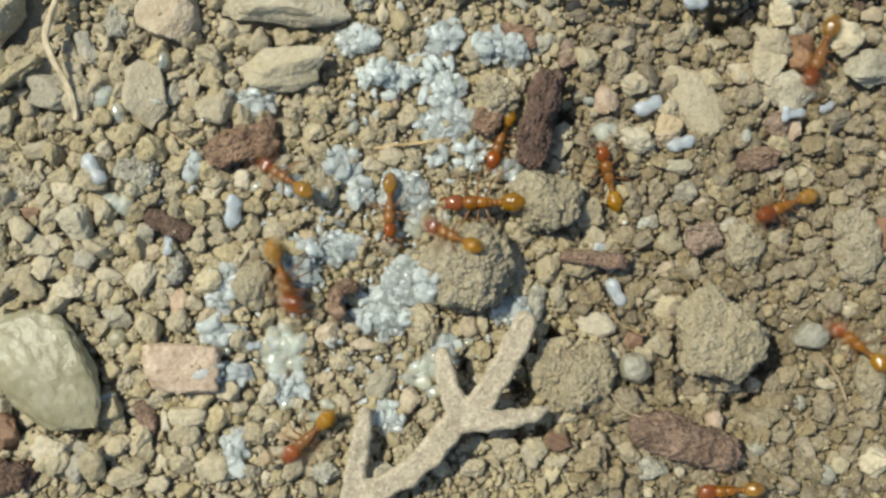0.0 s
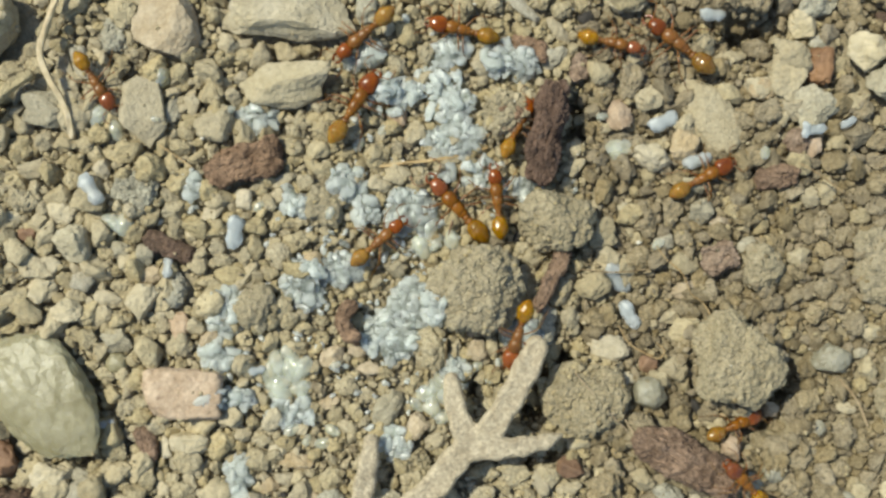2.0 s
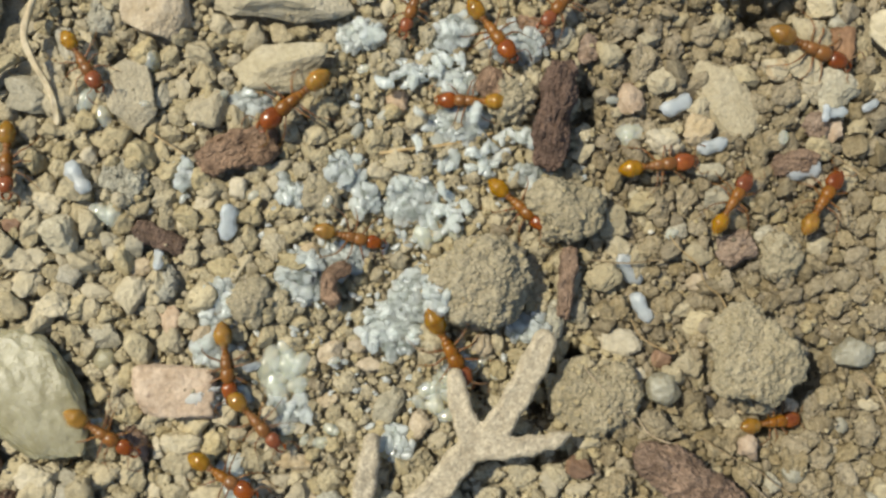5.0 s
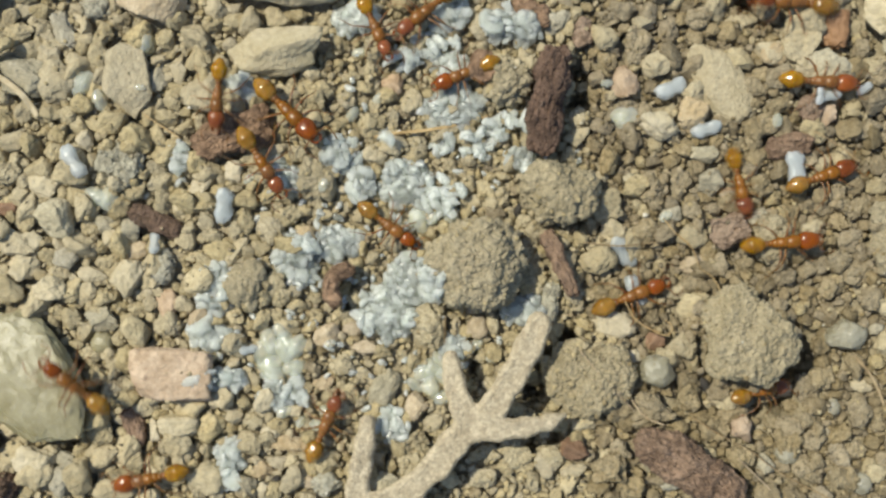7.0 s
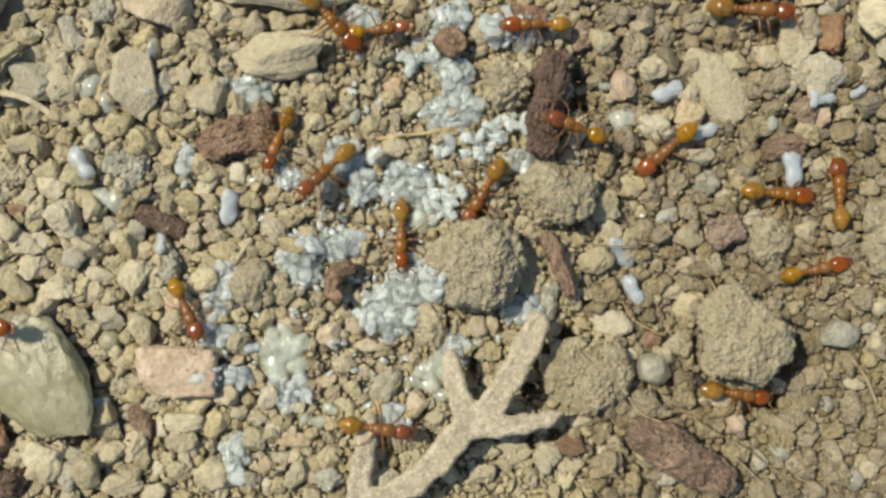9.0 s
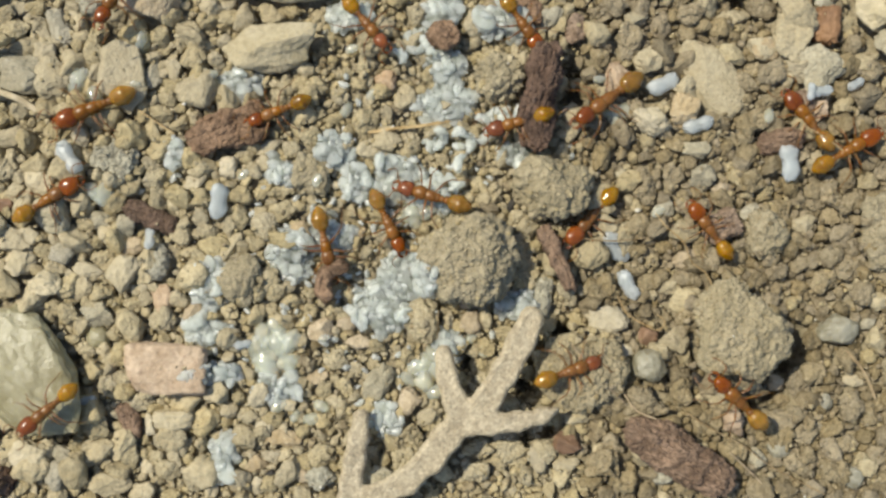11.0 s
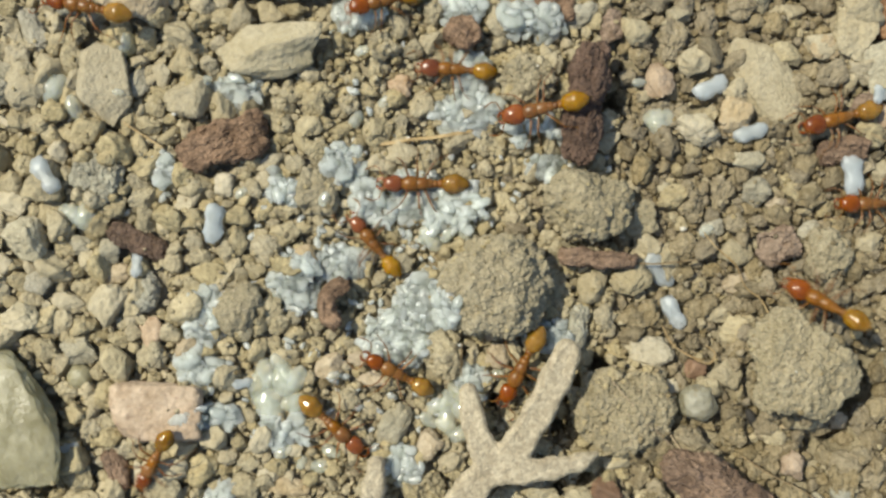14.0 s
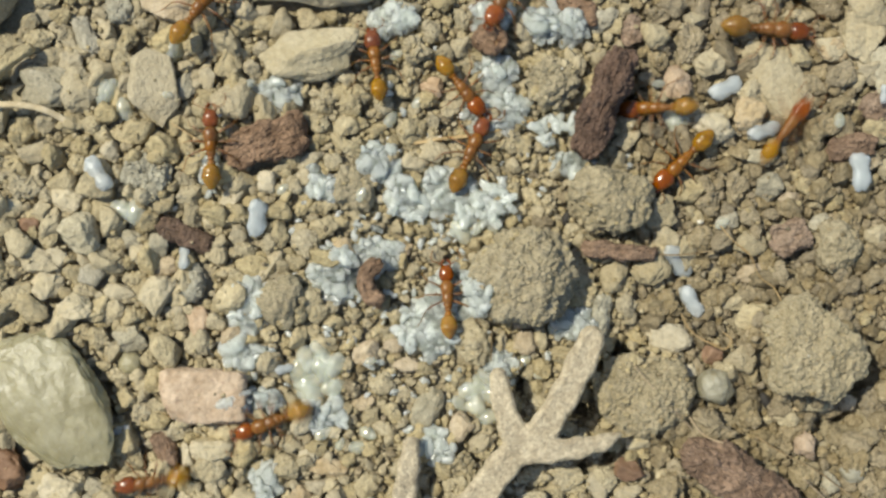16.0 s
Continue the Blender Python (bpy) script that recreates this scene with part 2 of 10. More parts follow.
# ---- mesh helpers ----
def sphere_arrays(level):
    bm = bmesh.new()
    bmesh.ops.create_icosphere(bm, subdivisions=level, radius=1.0)
    bm.verts.ensure_lookup_table()
    v = np.array([p.co[:] for p in bm.verts])
    f = np.array([[q.index for q in t.verts] for t in bm.faces])
    bm.free()
    return v, f


SPHERES = {k: sphere_arrays(k) for k in (1, 2, 3, 4, 5, 6, 7)}


def mesh_of(name, v, f, material, smooth=True):
    me = bpy.data.meshes.new(name)
    me.vertices.add(len(v))
    me.vertices.foreach_set("co", np.asarray(v, dtype=np.float32).ravel())
    f = np.asarray(f, dtype=np.int32)
    me.loops.add(f.size)
    me.loops.foreach_set("vertex_index", f.ravel())
    me.polygons.add(len(f))
    me.polygons.foreach_set("loop_start", np.arange(0, f.size, f.shape[1], dtype=np.int32))
    me.polygons.foreach_set("use_smooth", np.full(len(f), smooth))
    me.update(calc_edges=True)
    me.validate()
    me.materials.append(material)
    return me


def part(name, v, f, material, parent, label=""):
    """One mesh, in metres in its parent's space, under a thing or a part."""
    ob = new(name, mesh_of(name, v, f, material))
    ob.parent = parent
    return tagged(ob, label=label)


def rumple(v, seed, waves):
    """Displace unit-sphere points along themselves by several scales of noise: (frequency, amount)."""
    off = Vector((seed * 7.13 % 91, seed * 3.77 % 83, seed * 5.19 % 77))
    out = np.empty(len(v))
    for i, p in enumerate(v):
        q = Vector(p)
        out[i] = 1 + sum(a * noise.noise(q * w + off * (k + 1)) for k, (w, a) in enumerate(waves))
    return v * out[:, None]


def chipped(v, rng, cuts, low, high, worn=0.8):
    """Flatten a rounded body with planes, as a broken stone is; worn below 1 leaves the faces slightly domed."""
    v = v.copy()
    for _ in range(cuts):
        n = rng.normal(size=3)
        n /= np.linalg.norm(n)
        d = v @ n
        v -= worn * np.outer(np.maximum(0, d - rng.uniform(low, high)), n)
    return v


def broken(v, cuts):
    """Steep faces on a body's side: the direction in degrees, the distance from its middle, of half its width,
    and how far the face leans back (below 0: undercut)."""
    v = v.copy()
    for angle, reach, *lean in cuts:
        n = np.array([math.cos(radians(angle)), math.sin(radians(angle)), lean[0] if lean else 0.12])
        n /= np.linalg.norm(n)
        v -= 0.93 * np.outer(np.maximum(0, v @ n - reach), n)
    return v


def normals_of(v, f):
    n = np.zeros_like(v)
    c = np.cross(v[f[:, 1]] - v[f[:, 0]], v[f[:, 2]] - v[f[:, 0]])
    for k in range(3):
        np.add.at(n, f[:, k], c)
    return n / np.maximum(np.linalg.norm(n, axis=1, keepdims=True), 1e-12)


def crumbled(v, f, size, seed, lump, rough):
    """Push points out along their normals: low swells, rounded crumbs with creases between them, then grain.
    size: half sizes in millimetres, so that crumbs keep one scale on large and small bodies."""
    off = Vector((seed * 7.13 % 91, seed * 3.77 % 83, seed * 5.19 % 77))
    out = np.empty(len(v))
    p_mm = v * size
    n = normals_of(p_mm, f)
    for i, p in enumerate(p_mm):
        q = Vector(p) + off
        warp = q + 0.30 * noise.noise_vector(q * 1.3)
        near = noise.voronoi(warp * 0.95)[0][0]
        tiny = noise.voronoi(warp * 3.1)[0][0]
        d = lump * (0.34 - 0.85 * near * near) + lump * (0.16 - 0.42 * tiny * tiny)
        d += rough * (0.38 * noise.noise(q * 0.75) + 0.22 * noise.noise(q * 2.0) + 0.13 * noise.noise(q * 4.6) + 0.09 * noise.noise(q * 9.5))
        d += 0.10 * rough * (0.42 - noise.voronoi(warp * 5.2)[0][0])
        out[i] = d
    return (p_mm + n * out[:, None]) / size


def squared(v, power):
    """A rounded box on the same grid of points; power 2 is the sphere."""
    return v / ((np.abs(v) ** power).sum(axis=1) ** (1 / power))[:, None]


def stone_shape(kind, seed, level, size=(1.0, 1.0, 1.0), boxy=1.0, cuts=()):
    rng = np.random.default_rng(seed)
    v, f = SPHERES[level]
    size = np.array(size)
    mean = float(size.mean())
    if kind == "clod":
        w = chipped(squared(v, 2.25 / boxy ** 2), rng, 10, 0.50, 0.86, 0.92)
        w = crumbled(broken(w, cuts), f, size, seed, min(0.42, 0.5 * mean), min(0.8, 1.1 * mean))
    elif kind == "dome":
        w = chipped(squared(v, 2.6 / boxy), rng, 6, 0.80, 0.97)
        w = crumbled(broken(w, cuts), f, size, seed, 0.20, 0.92)
    elif kind == "bark":
        w = squared(v, 4.5 * boxy)
        w = chipped(w, rng, 4, 0.88, 1.05)
        ridge = np.array([noise.noise(Vector((p[0] * 1.6, p[1] * 5.0, seed))) + 0.6 * noise.noise(Vector((p[0] * 4.0, p[1] * 12.0, seed + 5))) for p in w])
        w[:, 2] *= 1 + 0.10 * ridge
        w[:, 1] *= 1 + 0.10 * np.array([noise.noise(Vector((p[0] * 2.2, seed * 1.7, 0.0 if p[1] > 0 else 9.0))) for p in w])
        w = crumbled(w, f, size, seed, min(0.34, 0.36 * mean), min(0.75, 0.9 * mean))
    elif kind == "smooth" and mean > 1.5:
        # a large worn crystal: many low facets with lumps on them
        w = chipped(squared(v, 3.0), rng, 16, 0.80, 0.98, 0.9)
        w = rumple(broken(w, cuts), seed, ((1.4, 0.06), (3.2, 0.05), (6.5, 0.030), (13.0, 0.012)))
    elif kind == "smooth":
        w = chipped(v, rng, 4, 0.80, 0.95)
        w = rumple(broken(w, cuts), seed, ((1.1, 0.08), (2.6, 0.06), (6.0, 0.045), (13.0, 0.022)))
    else:
        w = squared(v, 2.35 / boxy ** 2)
        w = chipped(w, rng, 10 if boxy == 1 else 4, 0.56 + 0.6 * (1 - boxy), 0.88 + 0.5 * (1 - boxy), 0.9)
        k = 0.55 if mean > 1.2 else 1.0
        w = rumple(broken(w, cuts), seed, ((1.2, 0.22 * k * boxy), (2.6, 0.15 * k * boxy), (5.5, 0.07 * k), (12.0, 0.04 * k)))
    w = w / np.abs(w).max(axis=0)
    return w, f


# ---- ground: one sheet, fine under the lens and coarse towards the horizon ----
# hollows beside the largest clod, the frond and the bark: x, y, radius, depth
HOLLOWS = ((17.20, -4.90, 0.70, 2.00), (17.05, -5.80, 0.75, 2.20), (16.90, -6.70, 0.75, 2.20), (16.20, -7.90, 0.65, 2.00), (15.20, -8.30, 0.50, 1.40), (15.10, 11.50, 0.90, 2.00), (14.50, 10.65, 0.50, 1.50), (5.95, -4.94, 0.70, 1.80), (5.26, -6.03, 0.75, 2.20), (4.43, -7.40, 0.75, 2.20), (4.65, -1.50, 0.60, 1.20), (1.75, -6.29, 0.50, 1.40), (2.97, -10.06, 0.50, 1.40), (4.21, -9.93, 0.50, 1.40), (5.44, -9.55, 0.45, 1.20), (-17.23, -5.92, 0.50, 0.90), (-17.19, -7.02, 0.50, 0.90), (-17.49, -9.77, 0.45, 0.80), (6.73, 7.78, 0.70, 1.80), (6.67, 6.42, 0.70, 1.80))


def ground_height(x, y):
    """Height of the loose soil in millimetres."""
    p = Vector((x, y, 0.0))
    sunk = 0.0
    for hx, hy, r, deep in HOLLOWS:
        if abs(x - hx) < 3 * r and abs(y - hy) < 3 * r:
            sunk = max(sunk, deep * math.exp(-((x - hx) ** 2 + (y - hy) ** 2) / (r * r)))
    return -sunk + (0.42 * noise.noise(p * 0.16) + 0.20 * noise.noise(p * 0.55) + 0.13 * noise.noise(p * 1.5) + 0.07 * noise.noise(p * 3.7)) - 0.10


def spaced(half, step):
    fine = list(np.arange(-half, half + step / 2, step))
    far, d, x = [], step, half
    while x < 4000:
        d *= 1.35
        x += d
        far.append(x)
    return [-q for q in reversed(far)] + fine + far


def build_ground():
    xs, ys = spaced(29.0, 0.14), spaced(18.0, 0.14)
    v = np.empty((len(xs) * len(ys), 3))
    k = 0
    for y in ys:
        for x in xs:
            v[k] = (x * MM, y * MM, (ground_height(x, y) - 0.10) * MM)
            k += 1
    nx, ny = len(xs), len(ys)
    i, j = np.meshgrid(np.arange(nx - 1), np.arange(ny - 1))
    a = (j * nx + i).ravel()
    f = np.stack([a, a + 1, a + nx + 1, a + nx], axis=1)
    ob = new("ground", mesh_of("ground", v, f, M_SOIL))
    return tagged(ob, "dry beige soil littered with crumbs and grit", "ground", kind="structure")


build_ground()

# ---- stones, clods and bark chips ----
PLACED = []
BIG = []
DUST_SPOTS = []
LOOKS = {
    "clod": ("clod", M_CLOD, "clod", "crumbly beige clod of dry earth on the soil", "soil clod"),
    "dome": ("dome", M_SANDY, "clod", "rounded sandy clod of fine-grained dry earth", "soil clod"),
    "pebble": ("stone", M_PALE, "pebble", "pale limestone pebble half sunk in dry soil", "pebble"),
    "cream": ("stone", M_CREAM, "pebble", "small bright cream pebble on dry soil", "pebble"),
    "grey": ("stone", M_GREY, "pebble", "grey-beige stone lying among soil crumbs", "pebble"),
    "tan": ("stone", M_TAN, "pebble", "smooth tan stone lying among soil crumbs", "pebble"),
    "ashen": ("clod", M_ASHEN, "clod", "rounded ash-grey clod speckled with darker minerals", "soil clod"),
    "rusty": ("clod", M_RUST, "clod", "pinkish-brown crumbly clod on the soil", "soil clod"),
    "pink": ("stone", M_PINK, "pebble", "pinkish-brown stone lying on dry soil", "pebble"),
    "quartz": ("smooth", M_QUARTZ, "pebble", "smooth translucent greenish quartz pebble on soil", "pebble"),
    "milky": ("smooth", M_MILKY, "pebble", "smooth milky pale quartz pebble on brown soil", "pebble"),
    "husk": ("smooth", M_BLACK, "husk", "small dull black husk, one standing for crevice shade", "husk"),
    "dark": ("bark", M_DARKBARK, "bark_chip", "dark blackish-brown bark chip on the soil", "bark chip"),
    "brown": ("stone", M_BROWN, "pebble", "red-brown stone lying on dry soil", "pebble"),
    "bark": ("bark", M_BARK, "bark_chip", "reddish-brown bark chip lying on dry soil", "bark chip"),
}


def stone(look_name, x, y, w, d, turn=0.0, tall=0.68, lift=None, boxy=1.0, cuts=(), label=""):
    """A stone, clod or chip of w by d millimetres, partly sunk into the soil; tall: its height over its smaller width."""
    shape, material, name, words, category = LOOKS[look_name]
    if look_name == "clod" and x > 7:
        material = M_DIM_BROWNCLOD
    seed = len(PLACED) + 11
    if look_name == "clod" and x < -8 and seed % 3:
        # the coarse side is worn stone rather than crumbly earth
        shape = "stone"
    size = math.sqrt(w * d)
    level = 7 if size > 4.0 else 6 if size > 2.4 else 5 if size > 1.5 else 4 if size > 0.8 else 3
    h = tall * min(w, d)
    v, f = stone_shape(shape, seed, level, (w / 2, d / 2, h / 2), boxy, cuts)
    v = v * np.array([w / 2, d / 2, h / 2]) * MM
    ob = new(name, mesh_of(name, v, f, material))
    base = ground_height(x, y)
    z = base + h * ((0.33 if x < -7 else 0.38 if x < 6 else 0.55) if lift is None else lift)
    ob.matrix_world = pose(x * MM, y * MM, z * MM, 0, 0, turn)
    PLACED.append((x, y, w / 2, d / 2, radians(turn), z + h / 2))
    if shape in ("clod", "dome") and size > 2.2:
        BIG.append((x, y, w / 2, d / 2, radians(turn), base, z + h / 2))
    # crumbs cling to the upper side, thick on clods and thin on stones
    rng = random.Random(seed)
    up = np.nonzero(v[:, 2] > -0.1 * h * MM)[0]
    many = int(w * d * (0.4 if x < -7 else 0.7 if x > 7 else 1.0) * {"clod": 6.5, "dome": 5.5, "ashen": 3.0, "cream": 0.5, "husk": 0.0, "quartz": 0.5, "milky": 0.3, "bark": 1.2}.get(look_name, 1.6))
    for _ in range(many):
        p = ob.matrix_world @ Vector(v[up[rng.randrange(len(up))]])
        DUST_SPOTS.append((p.x / MM, p.y / MM, p.z / MM, material))
    return tagged(ob, label or words, category, category + "s on the soil")


stone("cream", -7.47, 8.82, 4.76, 2.63, 13, tall=0.7, lift=0.5, cuts=((-70, 0.86), (130, 0.84)))
stone("clod", -19.71, 9.85, 1.50, 1.65, -1)
stone("pebble", -19.51, 10.95, 1.55, 1.15, -1)
stone("cream", -18.94, 10.39, 1.05, 0.70, 11)
stone("pebble", -18.45, 9.58, 1.00, 0.85, -1)
stone("grey", -17.67, 9.97, 2.21, 1.10, -73)
stone("cream", -16.75, 10.53, 1.00, 0.63, -6)
stone("grey", -16.49, 11.05, 1.00, 0.85, -1)
stone("grey", -15.74, 10.83, 0.80, 1.05, 9)
stone("pebble", -16.62, 9.44, 0.80, 0.80, -1)
stone("clod", -15.74, 9.63, 1.25, 1.25, -1)
stone("pebble", -19.30, 8.84, 1.80, 1.20, 14)
stone("pebble", -20.66, 8.62, 1.65, 1.05, 29)
stone("pebble", -18.35, 8.57, 1.15, 1.35, -1)
stone("pebble", -17.04, 8.32, 1.10, 1.30, 19)
stone("clod", -15.96, 8.53, 1.25, 1.60, -1)
stone("grey", -19.32, 7.59, 2.61, 1.96, -6)
stone("pebble", -18.07, 7.36, 2.16, 2.31, -1)
stone("pebble", -14.59, 7.32, 2.38, 3.76, 3, tall=0.55)
stone("pebble", -16.09, 7.03, 0.80, 1.20, -9)
stone("grey", -13.29, 7.53, 1.10, 1.35, -1)
stone("pebble", -12.18, 7.86, 1.00, 1.20, -1)
stone("quartz", -13.69, 9.14, 0.95, 1.15, -1)
stone("clod", -12.75, 9.40, 1.05, 1.15, -1)
stone("clod", -11.90, 9.10, 0.85, 1.05, -1)
stone("clod", -20.79, 5.76, 1.55, 1.30, -1)
stone("pebble", -19.93, 4.74, 1.80, 1.25, -1)
stone("clod", -17.39, 5.84, 1.40, 0.95, 4)
stone("pebble", -18.16, 4.96, 0.80, 0.80, -1)
stone("cream", -16.61, 4.63, 1.00, 1.05, -1)
stone("pebble", -15.97, 5.27, 1.50, 0.65, -33)
stone("ashen", -14.89, 3.45, 2.58, 2.53, -1)
stone("clod", -14.64, 5.17, 1.30, 0.80, -1)
stone("pebble", -13.26, 4.87, 1.20, 1.45, -1)
stone("clod", -12.45, 6.51, 1.15, 1.05, -1)
stone("pebble", -10.92, 6.68, 2.31, 1.96, 23)
stone("pebble", -11.19, 8.44, 1.45, 1.65, -1)
stone("clod", -10.53, 10.18, 1.55, 1.05, 14)
stone("clod", -9.52, 10.26, 1.25, 0.85, -1)
stone("cream", -6.00, 7.77, 1.05, 0.90, 4)
stone("clod", -6.94, 7.08, 1.05, 1.05, -1)
stone("clod", -7.33, 6.36, 1.45, 1.20, -1)
stone("clod", -5.78, 6.38, 1.20, 1.45, -1)
stone("pebble", -6.04, 5.49, 1.25, 1.05, -1)
stone("grey", -3.24, 10.60, 1.35, 1.10, -1)
stone("clod", -2.87, 8.99, 1.80, 1.70, -1)
stone("clod", -2.21, 9.70, 1.05, 1.20, -1)
stone("clod", -3.24, 7.79, 1.10, 1.30, -1)
stone("pink", -2.15, 7.17, 1.25, 1.15, -1)
stone("clod", -4.27, 6.46, 1.10, 1.05, -1)
stone("clod", -3.19, 5.18, 1.45, 1.45, -1)
stone("clod", -2.28, 5.67, 0.85, 0.80, -1)
stone("pebble", -2.10, 4.41, 1.45, 1.15, -11)
stone("clod", -5.71, 4.58, 1.35, 0.95, 9)
stone("pebble", -7.70, 4.06, 1.70, 0.75, 25)
stone("clod", -6.57, 3.99, 1.05, 0.90, -1)
stone("clod", -8.89, 3.78, 1.30, 0.60, -1)
stone("clod", -0.69, 10.30, 1.35, 1.30, -1)
stone("pebble", 2.00, 9.75, 1.25, 1.50, -1)
stone("dome", 3.15, 7.28, 2.43, 2.38, -1, tall=0.8)
stone("bark", 4.27, 10.60, 2.16, 1.35, -13)
stone("grey", 5.56, 10.13, 1.65, 1.00, 44)
stone("rusty", 6.76, 9.61, 1.15, 1.50, -1)
stone("pebble", 7.75, 9.39, 1.40, 1.40, -1)
stone("clod", 7.88, 8.26, 1.05, 1.15, -1)
stone("clod", 7.97, 10.26, 1.25, 1.00, -1)
stone("pebble", 6.42, 4.66, 1.55, 0.90, 13)
stone("clod", 0.67, 5.36, 0.90, 1.05, -1)
stone("clod", 1.41, 4.85, 1.05, 1.40, -1)
stone("clod", -0.48, 8.24, 1.00, 0.90, -1)
stone("clod", -1.05, 4.49, 1.05, 1.15, -1)
stone("clod", 8.67, 10.62, 1.55, 1.10, -1)
stone("pebble", 9.56, 10.05, 1.30, 1.05, -1)
stone("clod", 9.14, 8.96, 1.55, 1.85, -1)
stone("pebble", 10.13, 8.04, 1.50, 1.45, -1)
stone("pink", 8.71, 7.22, 1.35, 1.75, 9)
stone("clod", 12.27, 10.30, 1.55, 1.30, -1)
stone("pebble", 14.26, 10.11, 1.80, 1.15, -1)
stone("clod", 15.67, 10.49, 1.55, 1.30, -1)
stone("pebble", 17.04, 9.16, 2.11, 2.81, -1, tall=0.5)
stone("pebble", 13.30, 7.20, 4.60, 2.30, -60, tall=0.40, lift=0.36, boxy=0.93, cuts=((150, 0.86),), label="flat dull tan slab of hardened earth on soil")
stone("clod", 14.75, 6.95, 1.3, 1.1, 10)
stone("pebble", 14.13, 8.27, 1.65, 1.10, -31)
stone("pebble", 15.64, 8.59, 1.55, 1.15, 9)
stone("clod", 15.97, 7.46, 1.40, 1.30, -1)
stone("pebble", 17.27, 7.66, 1.55, 1.55, -1)
stone("tan", 11.81, 5.68, 1.45, 1.65, -29, boxy=0.7)
stone("cream", 10.28, 5.34, 2.16, 1.65, -16)
stone("clod", 9.49, 5.85, 1.30, 1.20, -1)
stone("clod", 11.56, 4.16, 1.25, 0.85, -1)
stone("grey", 12.31, 3.90, 1.55, 1.00, -1)
stone("clod", 11.07, 4.70, 1.00, 0.75, -1)
stone("clod", 14.56, 4.36, 1.15, 1.25, -1)
stone("clod", 15.43, 5.34, 1.30, 1.30, -1)
stone("rusty", 17.34, 5.96, 1.45, 1.65, -1)
stone("clod", 15.94, 6.13, 1.45, 1.00, -1)
stone("bark", 16.31, 4.17, 2.46, 1.50, 5)
stone("clod", -20.46, 3.24, 1.80, 1.40, -1)
stone("pebble", -18.64, 3.41, 1.65, 1.15, -1)
stone("cream", -18.56, 2.50, 1.70, 1.40, -1)
stone("pebble", -19.72, 2.07, 1.05, 1.15, -1)
stone("cream", -20.98, 2.24, 0.90, 1.00, -1)
stone("brown", -20.34, 1.48, 1.10, 0.75, 7)
stone("pebble", -17.06, 2.02, 1.50, 1.15, 41)
stone("pebble", -20.76, 0.58, 1.55, 1.45, -1)
stone("pebble", -19.45, 0.86, 1.20, 0.95, 34)
stone("grey", -17.93, 0.98, 2.21, 2.01, -1)
stone("clod", -16.73, 0.81, 0.75, 1.30, -1)
stone("pebble", -19.97, -0.13, 2.31, 1.30, -21)
stone("cream", -19.21, -0.10, 1.20, 1.15, -1)
stone("cream", -19.69, -1.35, 1.50, 1.80, -31)
stone("cream", -18.40, -2.37, 1.91, 1.60, -16)
stone("grey", -17.57, -0.93, 1.65, 1.30, 24)
stone("pebble", -16.50, -0.45, 0.95, 0.90, -1)
stone("pebble", -15.54, 0.04, 1.00, 1.05, -1)
stone("grey", -15.83, 0.70, 1.05, 0.90, -1)
stone("grey", -14.57, 0.47, 1.30, 1.40, 29)
stone("tan", -14.36, -0.49, 1.55, 0.95, 9)
stone("cream", -14.64, -1.89, 1.55, 2.01, -13, boxy=0.7, cuts=((-25, 0.62), (-120, 0.80)))
stone("cream", -16.37, -1.71, 1.45, 1.10, -16)
stone("pebble", -16.64, -2.50, 1.55, 1.10, 9)
stone("clod", -15.76, -1.01, 1.25, 1.00, -1)
stone("dark", -13.33, 0.90, 2.91, 1.45, -25)
stone("clod", -13.18, 2.63, 1.30, 1.40, -1)
stone("ashen", -12.87, -1.26, 1.40, 1.91, -1)
stone("cream", -12.30, 1.36, 0.65, 0.65, -1)
stone("pebble", -11.97, -0.03, 1.15, 1.20, -1)
stone("cream", -13.82, -2.40, 0.65, 0.75, -1)
stone("pink", -12.90, -3.07, 1.15, 1.50, -1)
stone("pebble", -20.80, -1.78, 1.50, 1.55, -1)
stone("clod", -20.44, -2.69, 1.10, 0.85, -1)
stone("clod", -11.86, -2.29, 0.85, 1.05, -1)
stone("clod", -16.05, -3.27, 1.30, 1.05, -1)
stone("clod", -14.29, -3.30, 1.10, 0.85, -1)
stone("cream", -9.65, 3.14, 0.85, 1.15, -5, tall=0.9, lift=0.4, boxy=0.75)
stone("clod", -10.91, 3.07, 1.55, 1.25, -1)
stone("clod", -11.06, 1.56, 1.55, 1.45, -1)
stone("clod", -10.56, 0.20, 1.15, 1.05, -1)
stone("clod", -9.19, 0.93, 1.10, 1.65, -1)
stone("pebble", -9.59, -0.57, 1.85, 0.85, 61)
stone("dome", -8.99, -2.14, 2.21, 2.46, -1, tall=0.8)
stone("clod", -10.99, -1.30, 1.30, 1.30, -1)
stone("clod", -8.40, 2.92, 1.05, 1.05, -1)
stone("clod", -7.94, 0.30, 1.40, 1.50, -1)
stone("clod", -8.46, -0.49, 1.05, 0.90, -1)
stone("dome", -5.74, 2.82, 2.11, 2.21, -1, tall=0.6)
stone("tan", -6.32, -0.00, 1.15, 1.20, 9)
stone("pebble", -6.42, 1.28, 0.90, 0.80, -1)
stone("clod", -7.16, 2.00, 1.50, 0.80, 9)
stone("clod", -4.14, 2.79, 0.90, 0.75, -1)
stone("clod", -2.32, 3.56, 1.55, 1.05, -1)
stone("tan", -3.56, 0.07, 0.80, 0.70, -1)
stone("pebble", -4.20, -0.92, 1.15, 0.55, 79)
